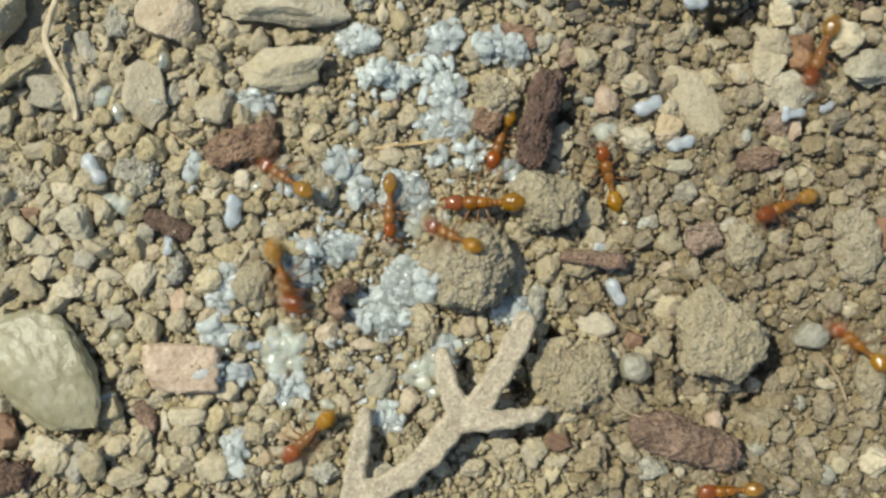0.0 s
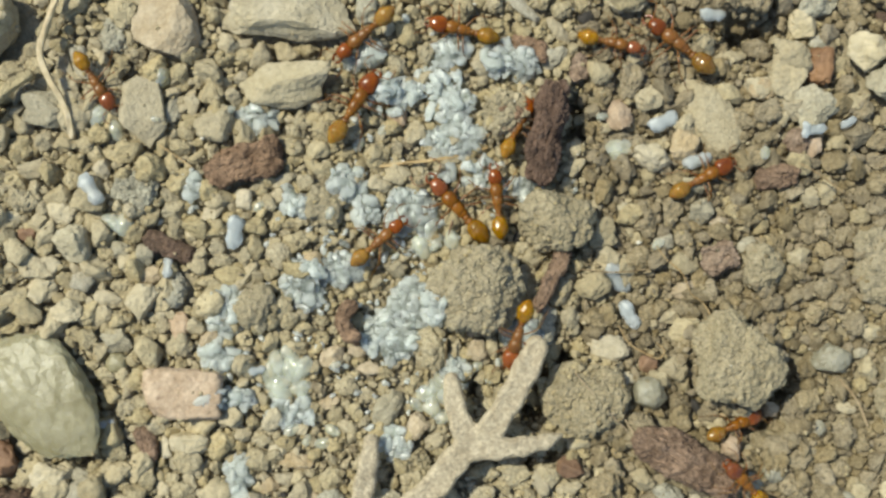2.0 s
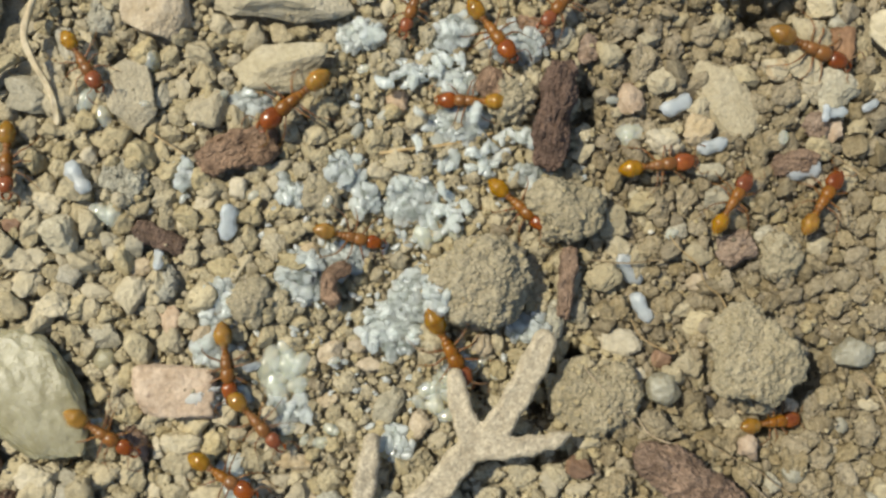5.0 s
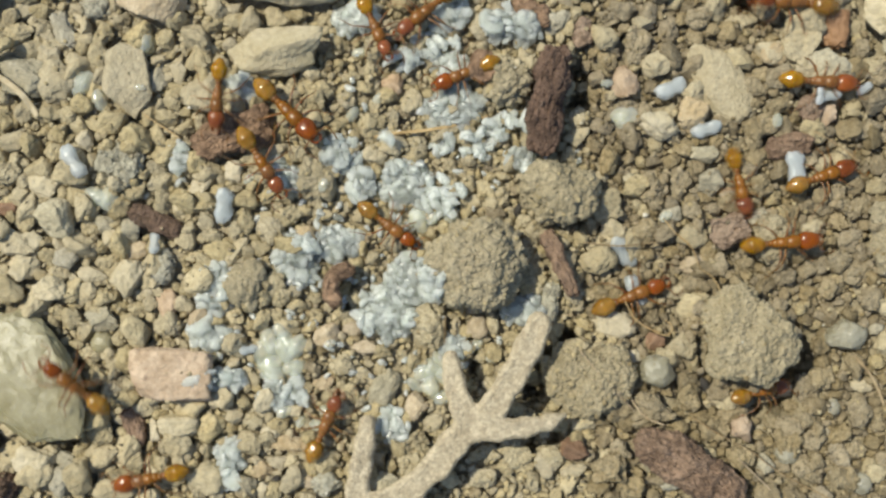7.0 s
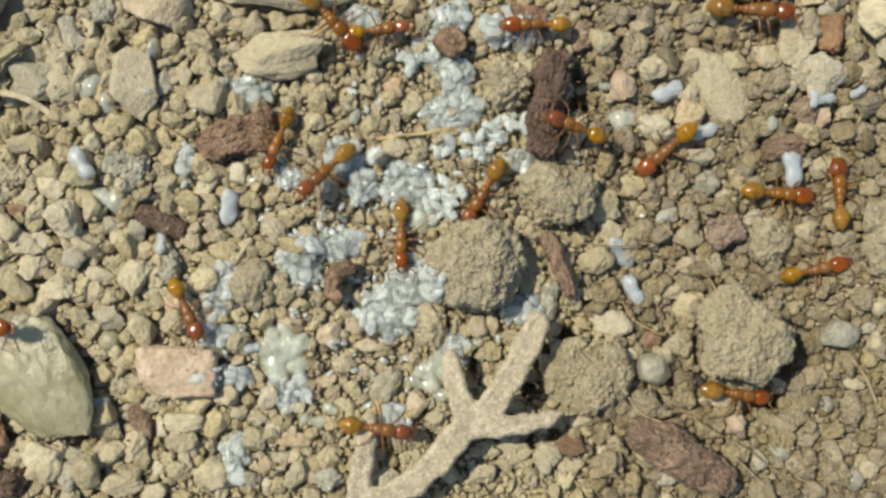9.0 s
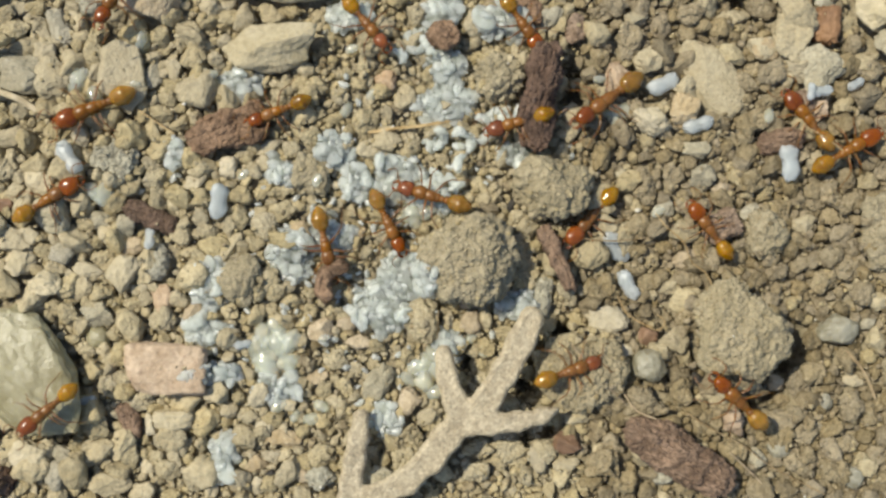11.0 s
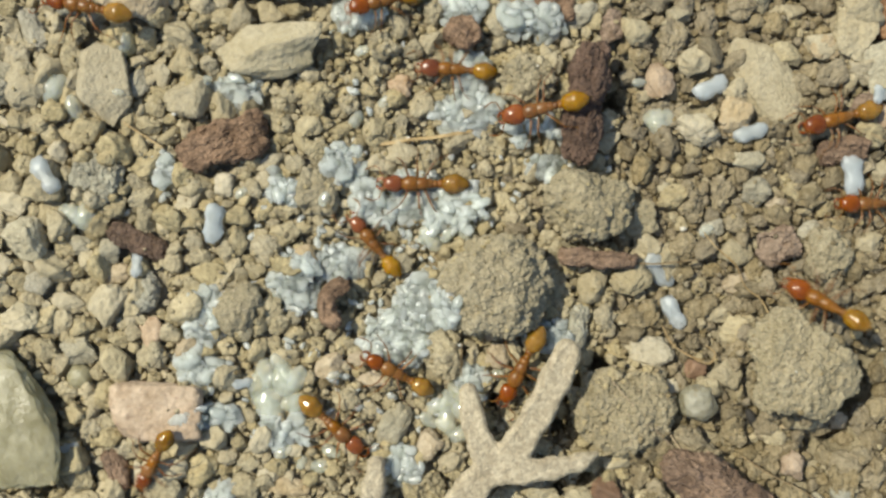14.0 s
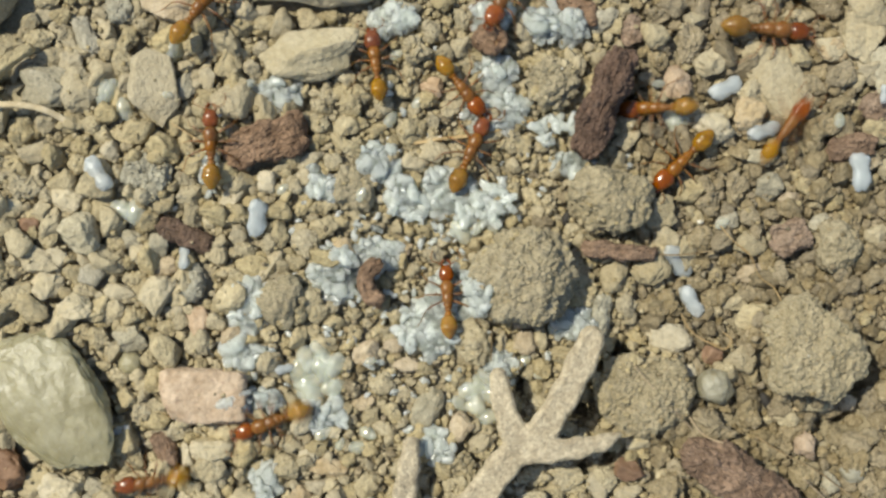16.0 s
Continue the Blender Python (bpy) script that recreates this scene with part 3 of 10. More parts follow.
stone("clod", -7.25, -2.77, 1.25, 1.30, -1)
stone("clod", -7.89, -3.56, 1.10, 0.85, -1)
stone("clod", -3.99, -2.93, 1.00, 1.00, -1)
stone("dome", 1.64, -1.21, 4.85, 4.36, -1, tall=0.8, lift=0.42, cuts=((140, 0.86), (-150, 0.88)))
stone("clod", 4.11, -1.57, 1.91, 2.61, -1)
stone("dome", 5.53, 1.89, 3.96, 3.12, -15, tall=0.9, lift=0.45, cuts=((-60, 0.84), (-130, 0.80)))
stone("clod", 1.25, 2.37, 1.00, 1.20, -1)
stone("pebble", 1.66, 1.71, 0.90, 0.75, -1)
stone("pebble", 2.36, 1.57, 1.05, 0.90, -1)
stone("clod", 3.02, 1.96, 1.00, 1.25, -1)
stone("clod", 4.10, 0.69, 1.30, 0.80, -1)
stone("pebble", 7.92, 1.57, 1.65, 1.75, -1)
stone("pebble", 7.32, -1.17, 1.96, 1.45, 27)
stone("pebble", 5.81, -1.34, 1.35, 1.55, -1)
stone("ashen", 5.18, -3.09, 1.20, 2.06, -1)
stone("clod", 6.29, -2.66, 1.05, 1.25, -1)
stone("clod", 7.54, -2.75, 1.75, 1.25, -1)
stone("tan", 1.67, -3.28, 1.30, 0.65, -1)
stone("clod", -0.63, -4.19, 1.91, 2.36, 3, boxy=0.8)
stone("cream", 4.02, -3.62, 1.25, 1.00, -1)
stone("pebble", 8.15, 0.37, 1.25, 1.40, -1)
stone("clod", 10.00, 2.19, 1.30, 1.91, -6)
stone("clod", 11.26, 2.44, 1.30, 1.65, -1)
stone("grey", 9.04, 2.73, 0.80, 0.65, -1)
stone("grey", 12.79, 2.64, 1.40, 1.55, -11)
stone("tan", 13.62, 2.00, 1.30, 0.75, 7)
stone("clod", 15.03, 2.40, 1.55, 1.25, -1)
stone("clod", 14.59, 3.13, 1.10, 0.90, -1)
stone("grey", 10.86, 1.07, 1.15, 0.80, -1)
stone("clod", 11.86, 1.15, 1.05, 1.05, -1)
stone("clod", 9.59, 0.29, 1.30, 1.30, -1)
stone("clod", 9.63, -0.81, 1.15, 0.95, -1)
stone("clod", 9.56, -1.71, 1.15, 0.80, -1)
stone("pebble", 11.84, 0.05, 1.65, 1.25, -1)
stone("tan", 11.94, -1.25, 1.45, 1.05, 5)
stone("clod", 12.97, -1.37, 1.05, 1.30, -1)
stone("rusty", 13.54, 0.27, 2.01, 1.91, -1)
stone("cream", 14.58, -0.25, 0.75, 0.50, 69)
stone("dome", 15.58, -0.27, 2.11, 2.61, -1, tall=0.7)
stone("clod", 14.32, -1.30, 1.05, 0.80, -1)
stone("grey", 15.00, 0.87, 1.25, 1.05, -1)
stone("clod", 16.41, 1.07, 1.20, 1.00, -1)
stone("cream", 17.49, 0.30, 1.10, 1.10, -1)
stone("clod", 17.41, 1.55, 1.10, 0.80, -1)
stone("pebble", 11.17, -2.59, 1.25, 0.90, -1)
stone("clod", 8.29, -2.64, 1.30, 1.55, -1)
stone("clod", 10.10, -2.32, 1.00, 0.90, -1)
stone("dome", 13.92, -4.59, 4.56, 5.10, 4, tall=0.6, lift=0.72, boxy=0.85, cuts=((48, 0.72), (-45, 0.92), (-100, 0.86), (150, 0.80)))
stone("pebble", 11.91, -3.21, 1.75, 1.50, -1)
stone("clod", 11.77, -4.20, 1.50, 1.75, -1)
stone("clod", 12.05, -2.21, 1.50, 1.00, -1)
stone("clod", 17.28, -0.55, 1.30, 1.05, -1)
stone("clod", 17.36, -1.55, 1.15, 1.00, -1)
stone("tan", -18.95, -3.52, 1.60, 0.65, -1)
stone("clod", -17.32, -3.70, 1.30, 1.15, -1)
stone("grey", -15.93, -3.72, 1.75, 1.35, -1)
stone("clod", -14.66, -4.00, 1.30, 1.25, -1)
stone("quartz", -15.93, -4.88, 1.15, 1.05, -1)
stone("clod", -16.47, -5.52, 1.05, 1.10, -1)
stone("clod", -12.80, -4.03, 1.55, 1.45, -1)
stone("clod", -15.22, -5.84, 1.15, 0.90, -1)
stone("clod", -15.62, -7.04, 1.45, 1.45, -1)
stone("clod", -14.81, -6.81, 1.05, 1.10, -1)
stone("clod", -16.03, -9.05, 1.55, 1.65, -1)
stone("bark", -14.49, -8.82, 1.96, 1.15, -71)
stone("grey", -14.63, -7.91, 0.90, 0.70, -1)
stone("cream", -13.52, -9.09, 1.35, 0.68, -79, tall=0.8, lift=0.5)
stone("cream", -12.33, -8.81, 2.01, 1.20, 1, tall=0.8, lift=0.5, boxy=0.75)
stone("pink", -12.58, -6.31, 4.06, 2.53, -4, tall=0.6, lift=0.35, boxy=0.5, cuts=((-165, 0.93),))
stone("clod", -13.67, -7.98, 1.00, 0.75, -1)
stone("clod", -12.90, -9.75, 0.90, 0.90, -1)
stone("clod", -12.10, -10.12, 1.05, 1.05, -1)
stone("cream", -19.08, -10.35, 2.11, 1.50, -1)
stone("grey", -17.79, -10.42, 1.25, 1.05, -1)
stone("pebble", -17.04, -10.54, 1.00, 0.90, -1)
stone("pebble", -20.34, -10.48, 1.10, 1.00, -1)
stone("tan", -11.29, -3.85, 1.35, 1.40, -1)
stone("tan", -5.40, -4.56, 1.40, 1.30, -1)
stone("tan", -4.01, -4.28, 1.20, 0.80, 9)
stone("tan", -3.48, -5.19, 1.45, 0.90, -6)
stone("clod", -4.25, -3.62, 1.05, 0.80, -1)
stone("tan", -5.44, -6.82, 1.20, 0.80, 4)
stone("clod", -4.76, -6.98, 0.65, 0.80, -1)
stone("clod", -4.17, -7.29, 0.90, 1.05, -1)
stone("clod", -5.71, -3.60, 1.00, 0.80, -1)
stone("cream", -6.97, -8.02, 1.15, 0.68, -16)
stone("cream", -7.99, -9.13, 1.05, 0.75, -16)
stone("tan", -7.12, -9.65, 1.80, 0.90, -4)
stone("pebble", -7.64, -10.54, 1.25, 0.80, -16)
stone("clod", -9.13, -9.66, 1.55, 1.30, -1)
stone("clod", -8.81, -8.62, 1.05, 0.90, -1)
stone("clod", -5.38, -10.63, 1.30, 1.05, -1)
stone("grey", -2.51, -6.97, 2.31, 1.40, 59, tall=0.6)
stone("clod", -4.33, -7.99, 0.80, 0.80, -1)
stone("clod", 0.65, -4.31, 0.80, 1.30, -1)
stone("tan", 1.76, -4.18, 1.30, 1.30, -1)
stone("clod", 1.86, -5.54, 0.80, 0.80, -1)
stone("tan", -1.19, -7.79, 1.35, 1.55, 9)
stone("clod", 0.07, -9.02, 1.05, 1.15, -1)
stone("clod", -1.23, -9.80, 1.70, 2.31, -1)
stone("dome", 6.99, -6.55, 4.26, 4.11, -21, tall=0.55, lift=0.35, cuts=((100, 0.85), (-50, 0.85)))
stone("cream", 8.22, -4.14, 2.21, 1.40, -4, tall=0.6, boxy=0.85)
stone("pebble", 4.90, -10.65, 1.05, 1.50, 14)
stone("clod", 3.41, -10.08, 1.55, 1.55, -1)
stone("clod", 2.20, -10.36, 1.80, 1.30, -1)
stone("clod", 3.99, -10.89, 1.05, 0.80, -1)
stone("pebble", 6.20, -10.93, 1.30, 0.80, -1)
stone("brown", 6.29, -9.92, 1.45, 1.15, -16)
stone("cream", 6.68, -8.78, 1.25, 0.65, 3)
stone("pebble", 7.86, -10.45, 1.05, 1.30, -1)
stone("clod", 3.49, -8.12, 1.15, 0.80, -1)
stone("clod", 2.22, -6.29, 1.05, 1.30, -1)
stone("brown", 10.15, -4.95, 1.05, 0.90, -11)
stone("milky", 10.08, -6.30, 1.80, 1.62, -1, tall=0.8, cuts=((-120, 0.85), (20, 0.86)))
stone("cream", 9.14, -5.71, 0.90, 0.80, -1)
stone("pebble", 11.35, -5.20, 1.55, 1.50, -1)
stone("clod", 9.95, -8.08, 2.31, 1.91, -1)
stone("clod", 11.76, -7.51, 1.40, 1.50, -1)
stone("bark", -9.58, 4.93, 4.25, 2.20, 14, tall=0.6, lift=0.5)
stone("husk", 12.52, -7.07, 1.00, 0.50, -56, lift=0.8)
stone("tan", 14.59, -7.23, 2.06, 0.55, 2, tall=0.8, boxy=0.6)
stone("tan", 16.22, -7.19, 0.90, 0.90, -1)
stone("clod", 12.94, -8.98, 1.55, 1.30, -1)
stone("pebble", 13.33, -7.79, 1.30, 0.80, -11)
stone("pink", 14.18, -9.00, 1.25, 1.40, -1)
stone("clod", 14.16, -10.41, 1.55, 1.30, -1)
stone("grey", 15.21, -10.68, 1.05, 1.05, -1)
stone("clod", 16.32, -9.79, 1.55, 1.80, -1)
stone("clod", 15.74, -8.68, 1.10, 1.00, -1)
stone("clod", 17.36, -7.31, 1.30, 1.80, -1)
stone("clod", 17.09, -8.60, 1.10, 1.00, -1)
stone("clod", 8.20, -7.95, 1.55, 1.50, -1)
stone("clod", 8.42, -9.96, 1.10, 1.15, -1)
stone("clod", 17.15, -10.86, 1.55, 1.30, -1)
stone("clod", 8.30, -10.96, 1.10, 0.85, -1)
# low black body that stands for the shade in a crevice
stone("husk", 3.73, 1.30, 0.80, 0.42, 65, lift=0.1)
stone("husk", -13.88, 5.20, 0.50, 0.70, 19)
stone("cream", -7.72, 12.13, 7.19, 3.33, -3, tall=0.55, lift=0.45, cuts=((-35, 0.88), (-150, 0.88)))
stone("tan", -13.51, 11.61, 3.56, 3.85, 0, tall=0.5)
stone("quartz", -19.36, -6.38, 7.65, 4.55, -57, tall=0.45, lift=0.38, cuts=((144, 0.93, 0.2), (236, 0.80, -0.2), (38, 0.82, -0.35), (-32, 0.90, -0.35)))
stone("brown", -21.47, -9.46, 2.32, 2.44, 0)
stone("dark", -21.26, -11.71, 3.31, 2.09, 0)
stone("cream", -20.11, -10.67, 0.76, 0.93, 0)
stone("pebble", -19.09, -10.85, 1.97, 1.97, 0)
stone("grey", -17.71, -11.19, 1.45, 2.03, -15)
stone("pebble", -16.15, -10.24, 2.09, 1.39, 30)
stone("clod", -14.47, -10.56, 1.05, 1.45, 0)
stone("cream", -13.75, -11.11, 0.70, 0.99, 0)
stone("pebble", -15.33, -11.83, 2.09, 1.22, 0)
stone("clod", -12.67, -11.14, 1.28, 1.16, 0)
stone("clod", -11.34, -11.60, 1.34, 1.16, 0)
stone("clod", -9.84, -11.02, 1.22, 0.93, 0)
stone("tan", -8.39, -10.91, 1.22, 0.93, 10)
stone("cream", -8.39, -11.78, 0.76, 0.81, 0)
stone("husk", -7.73, -11.49, 0.64, 0.64, 0)
stone("pebble", -6.95, -11.26, 1.28, 1.80, -15)
stone("clod", -5.21, -10.25, 1.22, 1.16, 0)
stone("ashen", -5.35, -11.60, 1.57, 1.34, 0)
stone("tan", -6.19, -11.37, 1.05, 0.87, 0)
stone("clod", -2.90, -10.39, 0.76, 0.81, 0)
stone("grey", -2.75, -11.61, 1.57, 1.63, -20)
stone("clod", -1.45, -10.57, 1.68, 1.92, 0)
stone("clod", 2.03, -11.44, 1.51, 1.22, 0)
stone("clod", 3.62, -10.40, 1.80, 1.22, 0)
stone("clod", 5.22, -10.28, 1.22, 1.45, 0)
stone("clod", 7.82, -10.86, 1.80, 1.68, 0)
stone("pebble", 9.85, -10.54, 1.39, 1.22, 0)
stone("ashen", 11.01, -11.27, 1.80, 1.39, 0)
stone("cream", 12.46, -11.41, 0.70, 0.99, 0)
stone("clod", 8.98, -11.73, 1.51, 1.22, 0)
stone("clod", 13.62, -11.79, 1.57, 1.16, 0)
stone("cream", 17.81, 11.75, 1.57, 1.51, 0, boxy=0.8, lift=0.5)
stone("pebble", 17.04, 9.99, 2.03, 2.09, 0)
stone("brown", 18.53, 9.62, 1.39, 1.92, -5, boxy=0.8, lift=0.6)
stone("cream", 20.69, 10.38, 2.21, 2.32, 20, cuts=((-60, 0.75), (100, 0.8)), lift=0.5)
stone("grey", 21.85, 8.77, 2.61, 1.97, 10)
stone("grey", 18.05, 7.54, 2.67, 2.38, 0, tall=0.5)
stone("tan", 15.67, 8.53, 1.34, 1.16, 0)
stone("clod", 15.72, 7.37, 1.34, 1.10, 0)
stone("milky", 18.59, 10.81, 1.16, 0.87, 0)
stone("ashen", 18.51, 12.63, 2.15, 1.22, 15)
stone("clod", 19.97, 12.57, 1.22, 1.28, 0)
stone("tan", 22.33, 11.58, 1.28, 0.99, 0)
stone("dark", 21.75, 12.10, 0.70, 0.58, 0)
stone("clod", 22.30, 10.46, 0.93, 0.99, 0)
stone("clod", 22.79, 9.88, 0.93, 1.22, 0)
stone("clod", 20.11, 11.40, 1.22, 1.16, 0)
stone("clod", 20.56, 7.43, 1.22, 1.22, 0)
stone("clod", 19.80, 8.13, 0.93, 1.10, 0)
stone("tan", 19.85, 6.55, 0.99, 0.81, 0)
stone("pebble", 19.36, 5.97, 1.10, 0.93, 0)
stone("pink", 18.19, 5.68, 1.05, 1.22, 0)
stone("clod", 21.40, 5.97, 1.22, 1.05, 0)
stone("clod", 22.01, 7.14, 1.10, 1.10, 0)
stone("clod", 20.08, 5.04, 1.34, 1.10, 0)
stone("clod", 21.54, 5.04, 1.28, 0.93, 0)
stone("clod", 22.65, 6.26, 0.93, 1.10, 0)
stone("pebble", 18.03, 3.23, 1.16, 1.05, 0)
stone("clod", 21.53, 4.05, 1.51, 1.45, 0)
stone("clod", 21.38, 2.88, 1.39, 1.16, 0)
stone("clod", 18.78, 1.78, 1.28, 1.68, 0)
stone("clod", 19.54, 1.19, 1.51, 0.99, 30)
stone("dome", 21.10, -0.20, 2.44, 4.01, 4, tall=0.6)
stone("brown", 22.73, 0.32, 0.99, 1.74, 0)
stone("clod", 19.18, -0.32, 1.39, 1.34, 0)
stone("clod", 19.52, -1.77, 1.51, 1.34, 0)
stone("clod", 21.79, -2.87, 1.22, 1.22, 0)
stone("clod", 18.60, -1.19, 1.22, 1.22, 0)
stone("clod", 22.55, -1.19, 1.16, 1.51, 0)
stone("clod", 20.04, -2.93, 1.22, 1.22, 0)
stone("cream", 20.85, -3.34, 1.22, 0.93, 0)
stone("clod", 18.36, -2.35, 1.39, 1.39, 0)
stone("milky", 19.05, -4.67, 2.15, 1.62, 0, tall=0.8, lift=0.40, cuts=((60, 0.78), (140, 0.80), (-100, 0.75), (-20, 0.82)))
stone("pebble", 20.76, -5.19, 1.05, 1.45, 0)
stone("grey", 20.47, -4.38, 0.81, 0.64, 0)
stone("cream", 19.85, -7.11, 1.05, 0.76, -10)
stone("milky", 18.51, -8.09, 0.70, 0.87, 0)
stone("clod", 19.61, -8.26, 1.34, 1.68, 0)
stone("clod", 18.05, -6.70, 1.51, 1.22, 0)
stone("dome", 21.80, -6.53, 1.74, 4.36, 0, tall=0.7)
stone("clod", 20.59, -8.73, 0.93, 1.39, 0)
stone("milky", 16.23, -10.17, 1.16, 1.16, 0)
stone("clod", 17.28, -10.98, 1.39, 1.80, 0)
stone("clod", 19.60, -10.00, 1.22, 1.10, 0)
stone("clod", 17.46, -9.59, 1.22, 1.10, 0)
stone("cream", 22.21, -10.87, 1.97, 1.97, 0, lift=0.5)
stone("milky", 19.71, -11.62, 0.99, 1.05, 0)
stone("clod", 20.93, -10.69, 1.22, 1.10, 0)
stone("clod", 18.78, -11.27, 1.51, 1.51, 0)
stone("clod", 20.87, -11.85, 1.22, 1.10, 0)
stone("clod", 18.55, -10.29, 1.22, 1.22, 0)
stone("cream", 8.89, 12.91, 2.50, 1.51, -12, lift=0.45)
stone("grey", 3.93, 12.70, 2.38, 0.76, -38)
stone("pebble", 5.83, 11.54, 1.86, 0.87, -60)
stone("clod", 4.81, 12.85, 1.22, 1.22, 0)
stone("clod", 5.97, 12.56, 1.22, 1.22, 0)
stone("clod", 10.20, 12.85, 1.10, 0.93, 0)
stone("husk", 7.14, 12.09, 0.93, 0.81, 30)
stone("clod", 1.17, 12.56, 1.51, 1.34, 0)
stone("clod", 2.62, 12.85, 1.22, 1.22, 0)
stone("clod", 13.41, 12.80, 1.51, 1.51, 0)
stone("clod", 10.78, 12.21, 0.93, 1.10, 0)
stone("clod", 12.13, 12.91, 1.28, 1.05, 0)
stone("ashen", -3.64, 12.26, 1.22, 1.80, 0)
stone("cream", -2.62, 11.62, 0.81, 1.10, -15)
stone("clod", -0.52, 12.91, 1.05, 0.99, 0)
stone("pebble", -2.91, 13.02, 0.93, 0.87, 0)
stone("ashen", -16.15, 11.32, 1.39, 2.09, -10)
stone("husk", 8.24, 7.19, 1.20, 0.70, -20, lift=0.3)
stone("clod", -21.67, 11.77, 3.66, 4.15)
stone("quartz", -22.24, 9.02, 1.40, 2.01)
stone("pebble", 8.98, 13.08, 2.68, 2.07, -10)
stone("clod", 14.78, 13.06, 3.60, 2.81, 0, 0.9, 0.45, boxy=0.65)
stone("clod", -21.75, 3.76, 2.20, 1.83)
stone("clod", -22.14, 1.20, 1.34, 1.53)
stone("clod", -21.83, -2.44, 1.89, 1.77)
stone("brown", 22.83, 0.62, 1.04, 2.14)
stone("clod", -21.84, -0.55, 1.71, 1.34)
stone("clod", -22.25, -4.62, 1.53, 1.83)
stone("pebble", -22.04, -6.95, 1.83, 1.83)
stone("clod", 22.25, 13.21, 1.83, 1.71)

def join(*pieces):
    vs, fs, n = [], [], 0
    for v, f in pieces:
        vs.append(np.asarray(v)), fs.append(np.asarray(f) + n)
        n += len(v)
    return np.concatenate(vs), np.concatenate(fs)


# ---- small grains fill the gaps between the placed stones ----
def inside_stone(x, y, grow):
    for sx, sy, a, b, r, top in PLACED:
        dx, dy = x - sx, y - sy
        if abs(dx) > a + b or abs(dy) > a + b:
            continue
        c, s = math.cos(r), math.sin(r)
        u, w = (dx * c + dy * s) / (a * grow), (-dx * s + dy * c) / (b * grow)
        if u * u + w * w < 1:
            return True
    return False


def in_hollow(x, y):
    return any((x - hx) ** 2 + (y - hy) ** 2 < (0.8 * r) ** 2 for hx, hy, r, deep in HOLLOWS)


CRUMBS = {
    "soil_crumbs": ("soil_crumb", M_GRAIN, "rounded crumb of dry beige soil", "soil crumb"),
    "brown_crumbs": ("soil_crumb", M_DARKGRAIN, "rounded crumb of dry brown soil", "soil crumb"),
    "grit": ("grit_stone", M_PALE, "small pale limestone grit stone on soil", "grit stone"),
}


